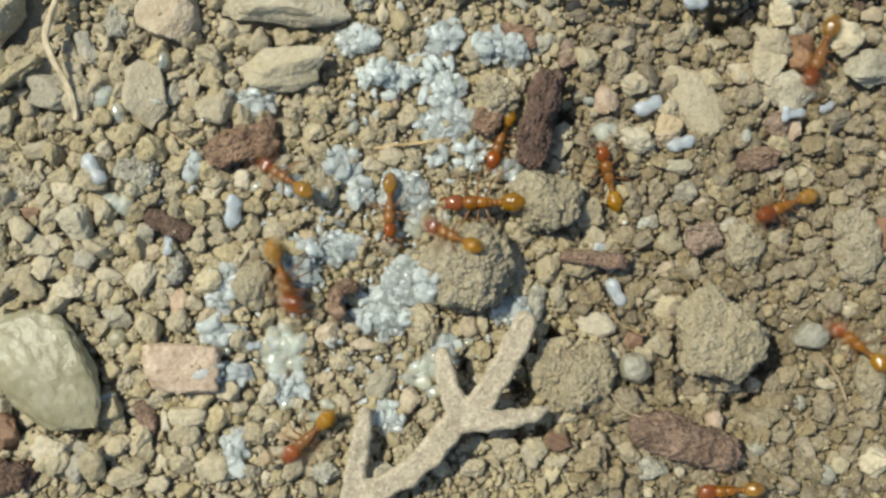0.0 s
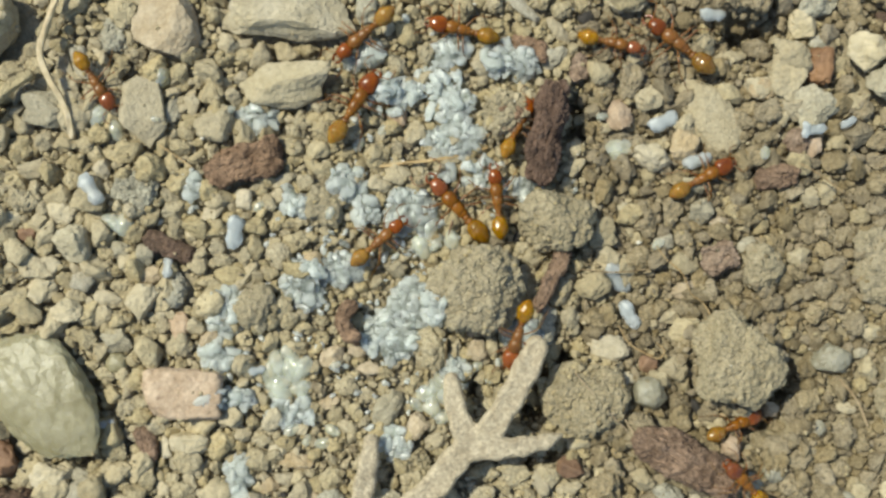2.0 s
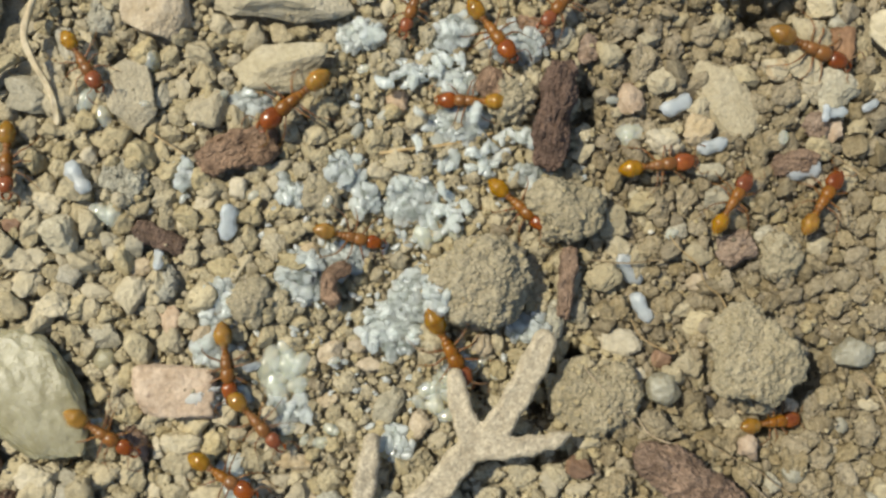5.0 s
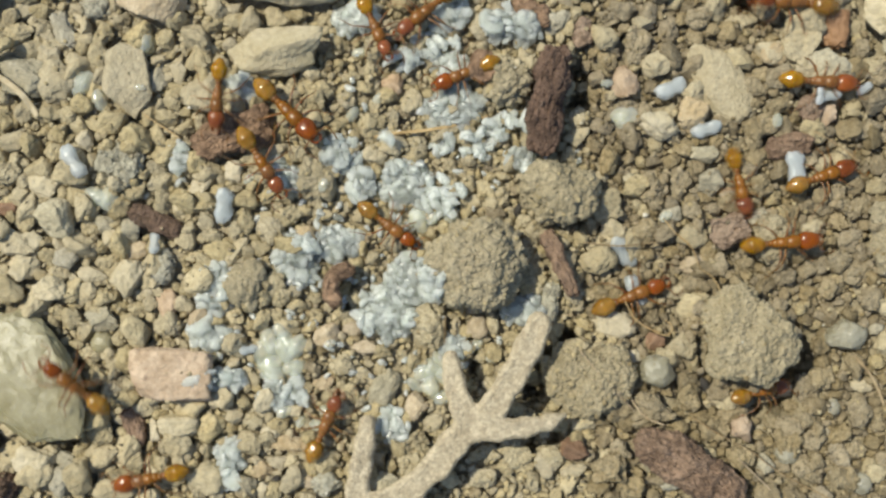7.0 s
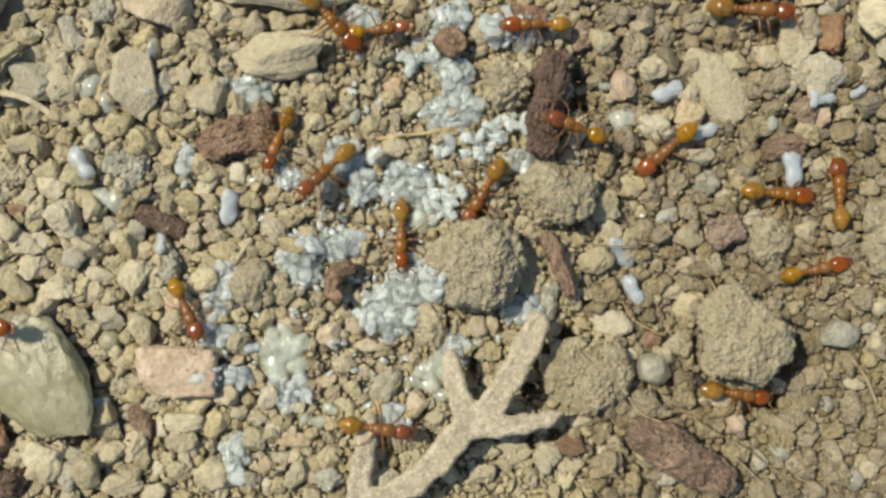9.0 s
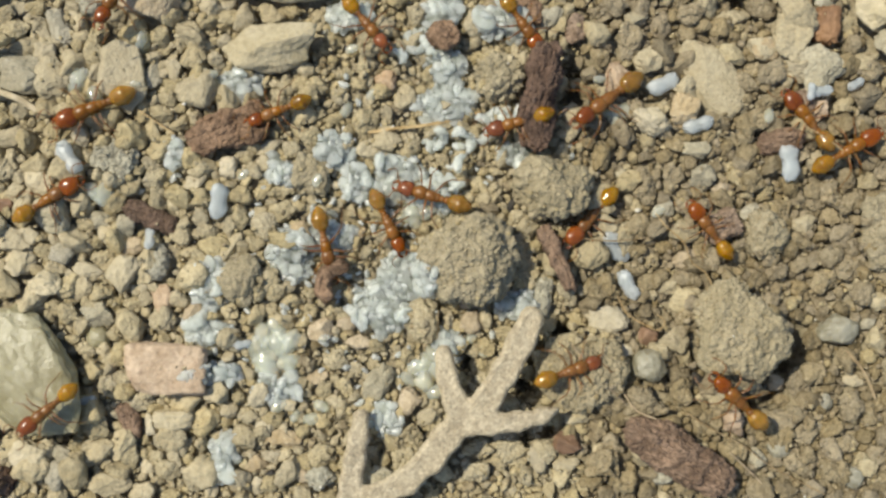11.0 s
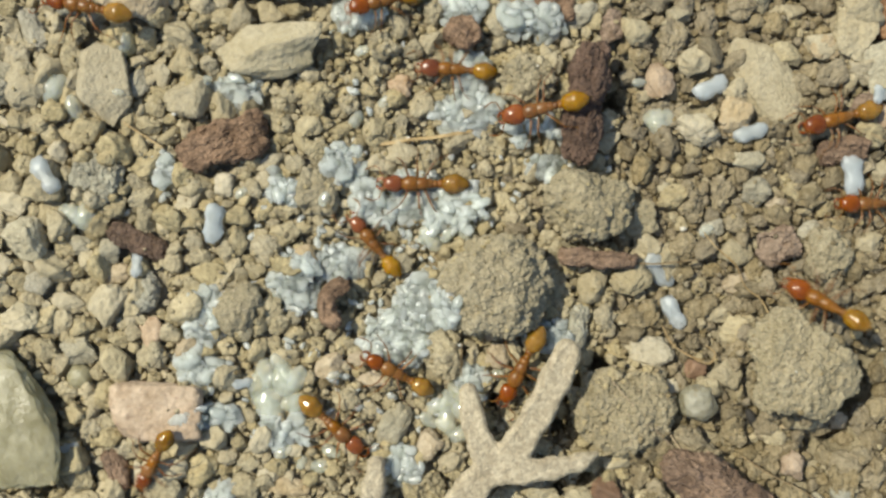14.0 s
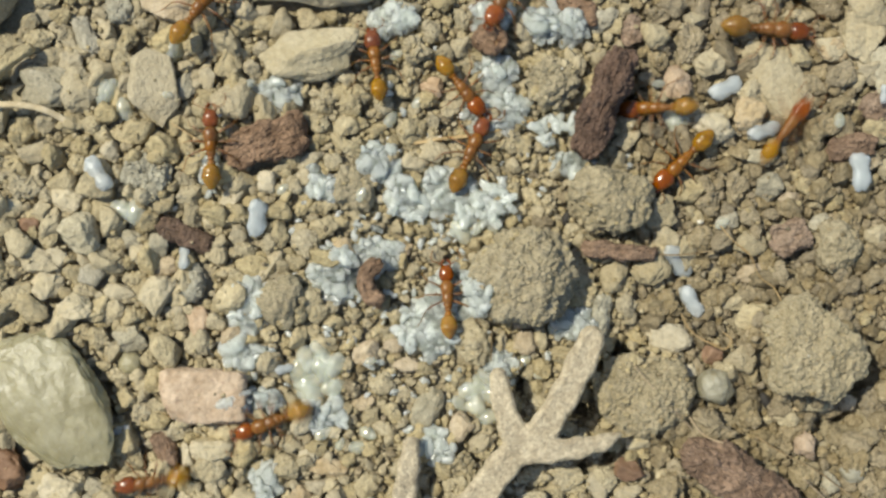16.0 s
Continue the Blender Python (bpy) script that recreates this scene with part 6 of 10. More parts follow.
    rows = [
        (0.00, 2.53, 1.93, 0.94, -180, -7),
        (0.50, 2.49, 1.85, 0.84, -183, -7),
        (1.00, 1.93, 2.18, 0.28, -202, -4),
        (1.50, 1.58, 2.48, 0.28, -209, -2),
        (2.00, 0.78, 2.71, 0.04, -228, 5),
        (2.50, 0.67, 2.89, 0.23, -221, -4),
        (3.00, 0.79, 2.54, 0.30, -220, 2),
        (3.38, 0.67, 1.29, 0.48, -158, -0),
        (3.75, 0.55, 0.04, 2.19, -95, 19),
        (4.75, 0.23, -3.30, 1.94, -95, -19),
        (5.12, 0.11, -4.55, 0.50, -36, -7),
        (5.50, -0.01, -5.81, 1.51, 23, 18),
        (5.58, -0.02, -6.39, 1.54, -34, 19),
        (5.65, -0.03, -6.98, 0.37, -91, -1),
        (5.85, -0.06, -8.55, 1.39, -91, 19),
        (5.92, -0.07, -9.14, 1.75, -24, 3),
        (6.00, -0.08, -9.73, 1.94, 43, 4),
        (6.15, 2.14, -9.68, 1.36, 1, -19),
        (6.35, 5.11, -9.62, 0.22, 1, 17),
        (6.50, 7.33, -9.58, 0.71, 9, -4),
        (6.58, 7.33, -10.69, 0.47, -41, 1),
        (6.65, 7.33, -11.80, 0.47, -90, -8),
        (6.85, 7.33, -14.77, 0.21, -90, -2),
        (7.00, 7.33, -17.00, -0.04, -90, -5),
        (7.50, 7.33, -17.00, -0.04, -90, -5),
        (8.00, 7.33, -17.00, -0.04, -90, -5),
        (8.50, 7.33, -17.00, -0.04, -90, -5),
        (9.00, 7.33, -17.00, -0.04, -90, -5),
        (11.50, 7.33, -17.00, -0.04, -90, -5),
        (12.00, 7.33, -17.00, -0.04, -90, -5),
        (12.50, 7.33, -17.00, -0.04, -90, -5),
        (13.00, 7.33, -17.00, -0.04, -90, -5),
        (13.50, 7.33, -17.00, -0.04, -90, -5),
        (14.00, 7.33, -17.00, -0.04, -90, -5),
        (14.50, 7.33, -17.00, -0.04, -90, -5),
        (15.00, 7.33, -17.00, -0.04, -90, -5),
        (15.50, 7.33, -17.00, -0.04, -90, -5),
        (16.00, 7.33, -17.00, -0.04, -90, -5),
    ]
    walk(colony[2], along(rows))
    stride(colony[2], rows)
    rows = [
        (0.00, 1.05, 0.17, 2.27, 154, -19),
        (0.07, 1.15, -0.43, 2.71, 216, 14),
        (0.15, 1.24, -1.03, 2.56, 279, 11),
        (0.35, 1.48, -2.64, 2.09, 279, -19),
        (0.40, 1.54, -3.04, 1.52, 336, -19),
        (0.45, 1.60, -3.44, 1.81, 393, 19),
        (0.50, 1.67, -3.84, 1.71, 450, 19),
        (0.57, 2.41, -4.52, 0.39, 384, 5),
        (0.65, 3.15, -5.20, 2.08, 318, 6),
        (0.85, 5.13, -7.02, 1.73, 318, -13),
        (1.00, 6.62, -8.38, 0.67, 389, 9),
        (1.50, 6.24, -10.58, 0.26, 433, -2),
        (1.65, 8.59, -10.45, 0.62, 363, 2),
        (1.85, 11.73, -10.27, 1.74, 363, 19),
        (1.93, 12.90, -10.21, 1.88, 429, 2),
        (2.00, 14.08, -10.15, 2.09, 495, 19),
        (2.15, 12.44, -8.08, 0.91, 488, -19),
        (2.35, 10.25, -5.32, 0.48, 488, -5),
        (2.50, 8.61, -3.25, 0.19, 431, -9),
        (3.00, 8.94, -3.19, 0.14, 368, 6),
        (3.75, 10.43, -1.24, 0.08, 413, -5),
        (4.75, 12.41, 1.35, 0.99, 413, -7),
        (5.50, 13.89, 3.30, 0.72, 434, -11),
        (6.00, 13.75, 2.97, 0.45, 446, -14),
        (6.50, 13.89, 2.48, 0.31, 450, -8),
        (6.67, 13.91, 2.46, 0.84, 394, -7),
        (6.83, 13.93, 2.45, 0.70, 338, 8),
        (7.00, 13.95, 2.43, 0.28, 282, 3),
        (7.08, 12.44, 3.17, 0.39, 218, 3),
        (7.15, 10.94, 3.92, 0.35, 154, -1),
        (7.35, 6.91, 5.90, 1.38, 154, 13),
        (7.42, 5.41, 6.64, 1.76, 196, 16),
        (7.50, 3.90, 7.39, 0.90, 238, 19),
        (8.00, 2.28, 5.63, 1.24, 199, -1),
        (8.50, 2.60, 6.83, 0.86, 183, -0),
        (8.55, 2.95, 6.66, 1.15, 233, 17),
        (8.60, 3.31, 6.49, 1.01, 284, -10),
        (8.65, 3.66, 6.32, 1.35, 334, 19),
        (8.85, 5.08, 5.64, 1.74, 334, 4),
        (8.90, 5.44, 5.47, 1.71, 276, -17),
        (8.95, 5.79, 5.30, 1.34, 218, 19),
        (9.00, 6.15, 5.13, 1.48, 160, 19),
        (9.75, 5.39, 5.11, 1.68, 182, 3),
        (10.75, 4.38, 5.07, 1.43, 182, -16),
        (11.50, 3.62, 5.05, 0.37, 251, 6),
        (12.00, 3.58, 5.45, 0.90, 279, 2),
        (12.50, 3.89, 5.61, 0.30, 251, 5),
        (13.00, 3.75, 6.21, 1.56, 198, -9),
        (13.50, 3.78, 6.02, 1.54, 193, -10),
        (13.65, 2.70, 6.54, 1.46, 154, -6),
        (13.85, 1.26, 7.23, 0.91, 154, -13),
        (14.00, 0.17, 7.75, 0.44, 176, 2),
        (14.15, -0.70, 7.47, 0.56, 198, -0),
        (14.35, -1.87, 7.09, 0.52, 198, -6),
        (14.50, -2.75, 6.81, 0.60, 199, -2),
        (14.65, -3.79, 6.39, 0.44, 202, 1),
        (14.85, -5.17, 5.83, 0.45, 202, 4),
        (15.00, -6.21, 5.42, 0.56, 151, -4),
        (15.07, -5.81, 5.56, 0.69, 85, -10),
        (15.15, -5.41, 5.71, 0.61, 20, 5),
        (15.35, -4.34, 6.10, 0.51, 20, 0),
        (15.50, -3.53, 6.39, 0.20, -14, -7),
        (15.75, -4.08, 7.27, 0.50, 42, -1),
        (16.00, -4.63, 8.15, 0.42, 97, -7),
    ]
    walk(colony[3], along(rows))
    stride(colony[3], rows)
    rows = [
        (0.00, -2.18, 1.72, 0.30, -90, 1),
        (0.50, -2.43, -0.45, 0.20, -86, -5),
        (1.00, -2.54, -0.17, 0.35, -78, -3),
        (1.50, -2.44, 0.75, 0.37, -79, 1),
        (1.75, -2.74, 0.92, 0.29, -19, 6),
        (2.00, -3.03, 1.08, 0.37, 41, 1),
        (2.25, -3.05, 1.24, 0.68, -21, -1),
        (2.50, -3.08, 1.41, 0.37, -83, -10),
        (3.00, -4.55, 1.13, 0.79, -47, -19),
        (5.50, -4.41, 0.71, 0.24, -13, -15),
        (6.00, -2.76, 0.40, 0.01, -15, -5),
        (6.50, -2.61, 0.57, 0.11, -37, -3),
        (7.00, -2.43, 0.62, 0.13, -37, -6),
        (7.50, -2.13, 0.51, 0.24, -31, -3),
        (8.00, -1.78, 0.76, 0.22, -26, -4),
        (8.50, -1.93, 0.24, 0.12, -62, -1),
        (9.00, -1.85, 0.12, 0.13, -90, 2),
        (11.50, -2.16, 0.58, 0.11, -62, -7),
        (12.00, -1.99, 0.12, 0.20, -77, 4),
        (12.50, -2.06, -0.88, 0.25, -79, -3),
        (12.65, -2.12, -2.03, 0.22, -93, -4),
        (12.85, -2.21, -3.56, 0.14, -93, 0),
        (13.00, -2.27, -4.71, 0.25, -75, -9),
        (13.17, -2.45, -4.48, 0.29, -127, -4),
        (13.33, -2.62, -4.26, 0.68, -179, -3),
        (13.50, -2.80, -4.03, 0.56, -231, 3),
        (14.00, -2.52, -4.77, 0.47, -211, 14),
        (14.25, -1.83, -5.15, 0.68, -251, 1),
        (14.50, -1.13, -5.54, 0.42, -292, 12),
        (14.65, -1.45, -4.79, 0.38, -247, 2),
        (14.85, -1.88, -3.80, 0.37, -247, -1),
        (15.00, -2.20, -3.06, 0.40, -276, -0),
        (15.50, -1.92, -2.74, 0.09, -275, -3),
        (16.00, -1.66, -2.25, 0.41, -268, -8),
    ]
    walk(colony[4], along(rows))
    stride(colony[4], rows)
    rows = [
        (0.00, -7.42, -1.80, 0.57, -71, 0),
        (0.07, -8.64, -0.74, 0.59, -146, -2),
        (0.15, -9.85, 0.32, 0.75, -221, 1),
        (0.35, -13.08, 3.16, 0.89, -221, 5),
        (0.50, -15.51, 5.28, 1.13, -272, -14),
        (0.57, -14.18, 5.33, 0.75, -315, -16),
        (0.65, -12.84, 5.37, 0.35, -358, -4),
        (0.85, -9.28, 5.49, 0.77, -358, 6),
        (1.00, -6.60, 5.58, 0.30, -289, -4),
        (1.50, -6.33, 4.99, 0.64, -304, 4),
        (1.65, -5.68, 5.76, 0.59, -310, -3),
        (1.85, -4.83, 6.79, 0.46, -310, 1),
        (2.00, -4.18, 7.56, 0.60, -304, 2),
        (2.25, -4.18, 7.40, 0.43, -257, -9),
        (2.50, -4.17, 7.24, 0.36, -210, -5),
        (2.58, -3.73, 7.40, 0.80, -275, 6),
        (2.65, -3.28, 7.57, 0.50, -340, 11),
        (2.85, -2.09, 8.01, 0.45, -340, 4),
        (2.90, -1.79, 8.12, 0.56, -283, 1),
        (2.95, -1.50, 8.23, 0.67, -226, 6),
        (3.00, -1.20, 8.34, 0.60, -169, -1),
        (3.75, -3.35, 7.86, 0.32, -167, -12),
        (4.75, -6.21, 7.21, 0.10, -167, 3),
        (5.12, -7.29, 6.97, 1.29, -118, -1),
        (5.50, -8.36, 6.73, 1.29, -69, -19),
        (6.00, -7.67, 6.03, 0.44, -53, 2),
        (6.50, -6.91, 5.85, 0.55, -42, 6),
        (7.00, -6.97, 5.86, 0.58, -44, 6),
        (7.50, -6.80, 5.68, 0.50, -48, 3),
        (8.00, -5.80, 4.75, 0.77, -47, 7),
        (8.07, -5.71, 5.12, 0.66, 15, 3),
        (8.15, -5.62, 5.48, 0.61, 76, -6),
        (8.35, -5.38, 6.46, 0.46, 76, -3),
        (8.50, -5.20, 7.20, 0.46, 48, -8),
        (8.65, -5.17, 8.12, 0.52, 88, -7),
        (8.85, -5.14, 9.36, 0.31, 88, -5),
        (8.93, -5.13, 9.83, 1.49, 22, -19),
        (9.00, -5.11, 10.29, 0.98, -45, -19),
        (9.38, -7.03, 9.48, 2.04, -101, -4),
        (9.75, -8.94, 8.67, 1.88, -157, -19),
        (10.75, -14.05, 6.50, 0.51, -157, 3),
        (11.50, -17.88, 4.87, 0.54, -157, 1),
        (12.00, -18.98, 4.37, 0.55, -193, -2),
        (12.15, -21.53, 4.37, 0.36, -180, -5),
        (12.35, -24.94, 4.37, 0.05, -180, 1),
        (12.50, -27.50, 4.37, -0.11, -180, -2),
        (13.00, -27.50, 4.37, -0.11, -180, -2),
        (13.50, -27.50, 4.37, -0.11, -180, -2),
        (14.00, -27.50, 4.37, -0.11, -180, -2),
        (14.50, -27.50, 4.37, -0.11, -180, -2),
        (15.00, -27.50, 4.37, -0.11, -180, -2),
        (15.05, -26.42, 4.86, 0.34, -232, 14),
        (15.10, -25.34, 5.34, 0.10, -284, 6),
        (15.15, -24.26, 5.83, 0.16, -336, -0),
        (15.35, -19.93, 7.79, 0.49, -336, -6),
        (15.50, -16.69, 9.26, 0.45, -339, -5),
        (15.65, -16.69, 11.58, 0.41, -270, -5),
        (15.85, -16.69, 14.68, 0.39, -270, -1),
        (16.00, -16.69, 17.00, 0.16, -270, -10),
    ]
    walk(colony[5], along(rows))
    stride(colony[5], rows)
    rows = [
        (0.00, 8.80, 3.36, 0.02, 106, 8),
        (0.50, 8.46, 3.53, 0.12, 99, 7),
        (0.57, 9.21, 2.67, 0.81, 25, -9),
        (0.65, 9.96, 1.81, 0.12, -49, 8),
        (0.85, 11.95, -0.48, 0.44, -49, 8),
        (0.90, 12.45, -1.06, 0.45, -100, -17),
        (0.95, 12.94, -1.63, 0.40, -150, -11),
        (1.00, 13.44, -2.21, 2.13, -201, -19),
        (1.15, 10.90, -1.28, 0.88, -200, 9),
        (1.35, 7.50, -0.04, 0.53, -200, -18),
        (1.50, 4.96, 0.89, 1.00, -251, 19),
        (1.65, 4.28, 1.54, 0.12, -224, 5),
        (1.85, 3.37, 2.40, 0.34, -224, 0),
        (2.00, 2.69, 3.05, 0.55, -264, 6),
        (2.50, 2.10, 4.12, 0.44, -249, 9),
        (3.00, 2.40, 3.89, 0.92, -267, 16),
        (3.25, 2.53, 3.66, 0.14, -318, 0),
        (3.50, 2.67, 3.43, 0.45, -369, 1),
        (3.75, 2.80, 3.20, 0.34, -420, -11),
        (4.75, 3.33, 2.28, 0.35, -420, 0),
        (5.50, 3.73, 1.59, 1.61, -353, 19),
        (5.58, 3.19, 0.68, 2.12, -417, 19),
        (5.65, 2.65, -0.23, 2.48, -481, 19),
        (5.85, 1.22, -2.66, 2.00, -481, -19),
        (6.00, 0.14, -4.48, 0.56, -539, 2),
        (6.05, 0.40, -4.52, 1.42, -482, -8),
        (6.10, 0.67, -4.55, 0.16, -425, 2),
        (6.15, 0.93, -4.59, 0.37, -368, -9),
        (6.35, 1.99, -4.73, 1.74, -368, 14),
        (6.40, 2.26, -4.77, 2.23, -425, 0),
        (6.45, 2.52, -4.80, 0.36, -483, -19),
        (6.50, 2.79, -4.84, 1.84, -540, -15),
        (6.58, 2.79, -6.66, 2.59, -495, -19),
        (6.65, 2.79, -8.49, 2.09, -450, -19),
        (6.85, 2.79, -13.35, -0.09, -450, -4),
        (7.00, 2.79, -17.00, -0.19, -450, 3),
        (7.50, 2.79, -17.00, -0.19, -450, 3),
        (8.00, 2.79, -17.00, -0.19, -450, 3),
        (8.50, 2.79, -17.00, -0.19, -450, 3),
        (9.00, 2.79, -17.00, -0.19, -450, 3),
        (11.50, 2.79, -17.00, -0.19, -450, 3),
        (12.00, 2.79, -17.00, -0.19, -450, 3),
        (12.50, 2.79, -17.00, -0.19, -450, 3),
        (13.00, 2.79, -17.00, -0.19, -450, 3),
        (13.50, 2.79, -17.00, -0.19, -450, 3),
        (14.00, 2.79, -17.00, -0.19, -450, 3),
        (14.50, 2.79, -17.00, -0.19, -450, 3),
        (15.00, 2.79, -17.00, -0.19, -450, 3),
        (15.05, 2.45, -16.27, 0.01, -502, -6),
        (15.10, 2.11, -15.53, -0.01, -554, 8),
        (15.15, 1.78, -14.80, -0.03, -605, -2),
        (15.35, 0.43, -11.87, 1.38, -605, 19),
        (15.50, -0.58, -9.67, 1.75, -583, 0),
        (15.57, -0.58, -10.77, 2.07, -517, 19),
        (15.65, -0.58, -11.87, 1.44, -450, -17),
        (15.85, -0.58, -14.80, 0.40, -450, 1),
        (16.00, -0.58, -17.00, 0.35, -450, -6),
    ]
    walk(colony[6], along(rows))
    stride(colony[6], rows)
    rows = [
        (0.00, 17.54, 1.82, 0.47, -158, 8),
        (0.07, 17.38, 2.22, 0.20, -203, 0),
        (0.15, 17.22, 2.61, 0.48, -248, 2),
        (0.35, 16.79, 3.67, 0.53, -248, 12),
        (0.50, 16.47, 4.46, 0.58, -312, -3),
        (1.00, 16.38, 4.55, 0.66, -318, -4),
        (1.50, 14.61, 3.70, 0.38, -311, 4),
        (2.00, 12.64, 4.13, 0.32, -331, 1),
        (2.15, 13.76, 3.27, 0.26, -397, -1),
        (2.35, 15.26, 2.12, 0.56, -397, 10),
        (2.50, 16.38, 1.26, 0.51, -387, 0),
        (3.00, 15.76, -1.08, 0.80, -360, 13),
        (3.75, 16.35, 0.13, 0.83, -296, -10),
        (4.75, 17.14, 1.74, 0.62, -296, -9),
        (5.50, 17.73, 2.95, 0.31, -320, -8),
        (6.00, 17.83, 2.95, 0.27, -318, -8),
        (6.50, 17.29, 2.85, 0.20, -324, -10),
        (7.00, 17.67, 2.73, 0.38, -341, -5),
        (7.50, 18.01, 2.10, 0.26, -384, 0),
        (8.00, 19.20, 1.72, 0.22, -346, 9),
        (8.50, 19.78, 1.74, 0.34, -334, -2),
        (9.00, 18.88, 2.02, 0.23, -270, -8),
        (9.75, 18.37, 3.13, 0.31, -245, 10),
        (10.75, 17.68, 4.62, 0.41, -245, -4),
        (11.50, 17.16, 5.74, 0.52, -180, 2),
        (12.00, 16.94, 5.81, 0.65, -158, -1),
        (12.50, 17.15, 5.60, 0.57, -173, 6),
        (13.00, 16.95, 5.38, 0.59, -183, -2),
        (13.17, 16.98, 5.34, 0.65, -241, 9),
        (13.33, 17.00, 5.30, 0.68, -299, -1),
        (13.50, 17.03, 5.26, 0.49, -357, -6),
        (13.67, 16.68, 5.34, 0.54, -413, -2),
        (13.83, 16.33, 5.41, 0.55, -469, 5),
        (14.00, 15.98, 5.48, 0.62, -526, 4),
        (14.15, 15.22, 5.35, 0.72, -530, -7),
        (14.35, 14.21, 5.18, 0.41, -530, -6),
        (14.50, 13.45, 5.05, 0.54, -531, 3),
        (15.00, 13.06, 4.62, 0.39, -539, 4),
        (15.15, 12.62, 5.35, 0.35, -599, 9),
        (15.35, 12.04, 6.31, 0.42, -599, 6),
        (15.50, 11.61, 7.03, 0.23, -544, -15),
        (15.65, 10.47, 6.74, 0.26, -526, -9),
        (15.85, 8.96, 6.35, 0.43, -526, -2),
        (16.00, 7.83, 6.06, 0.29, -541, -19),
    ]
    walk(colony[7], along(rows))
    stride(colony[7], rows)
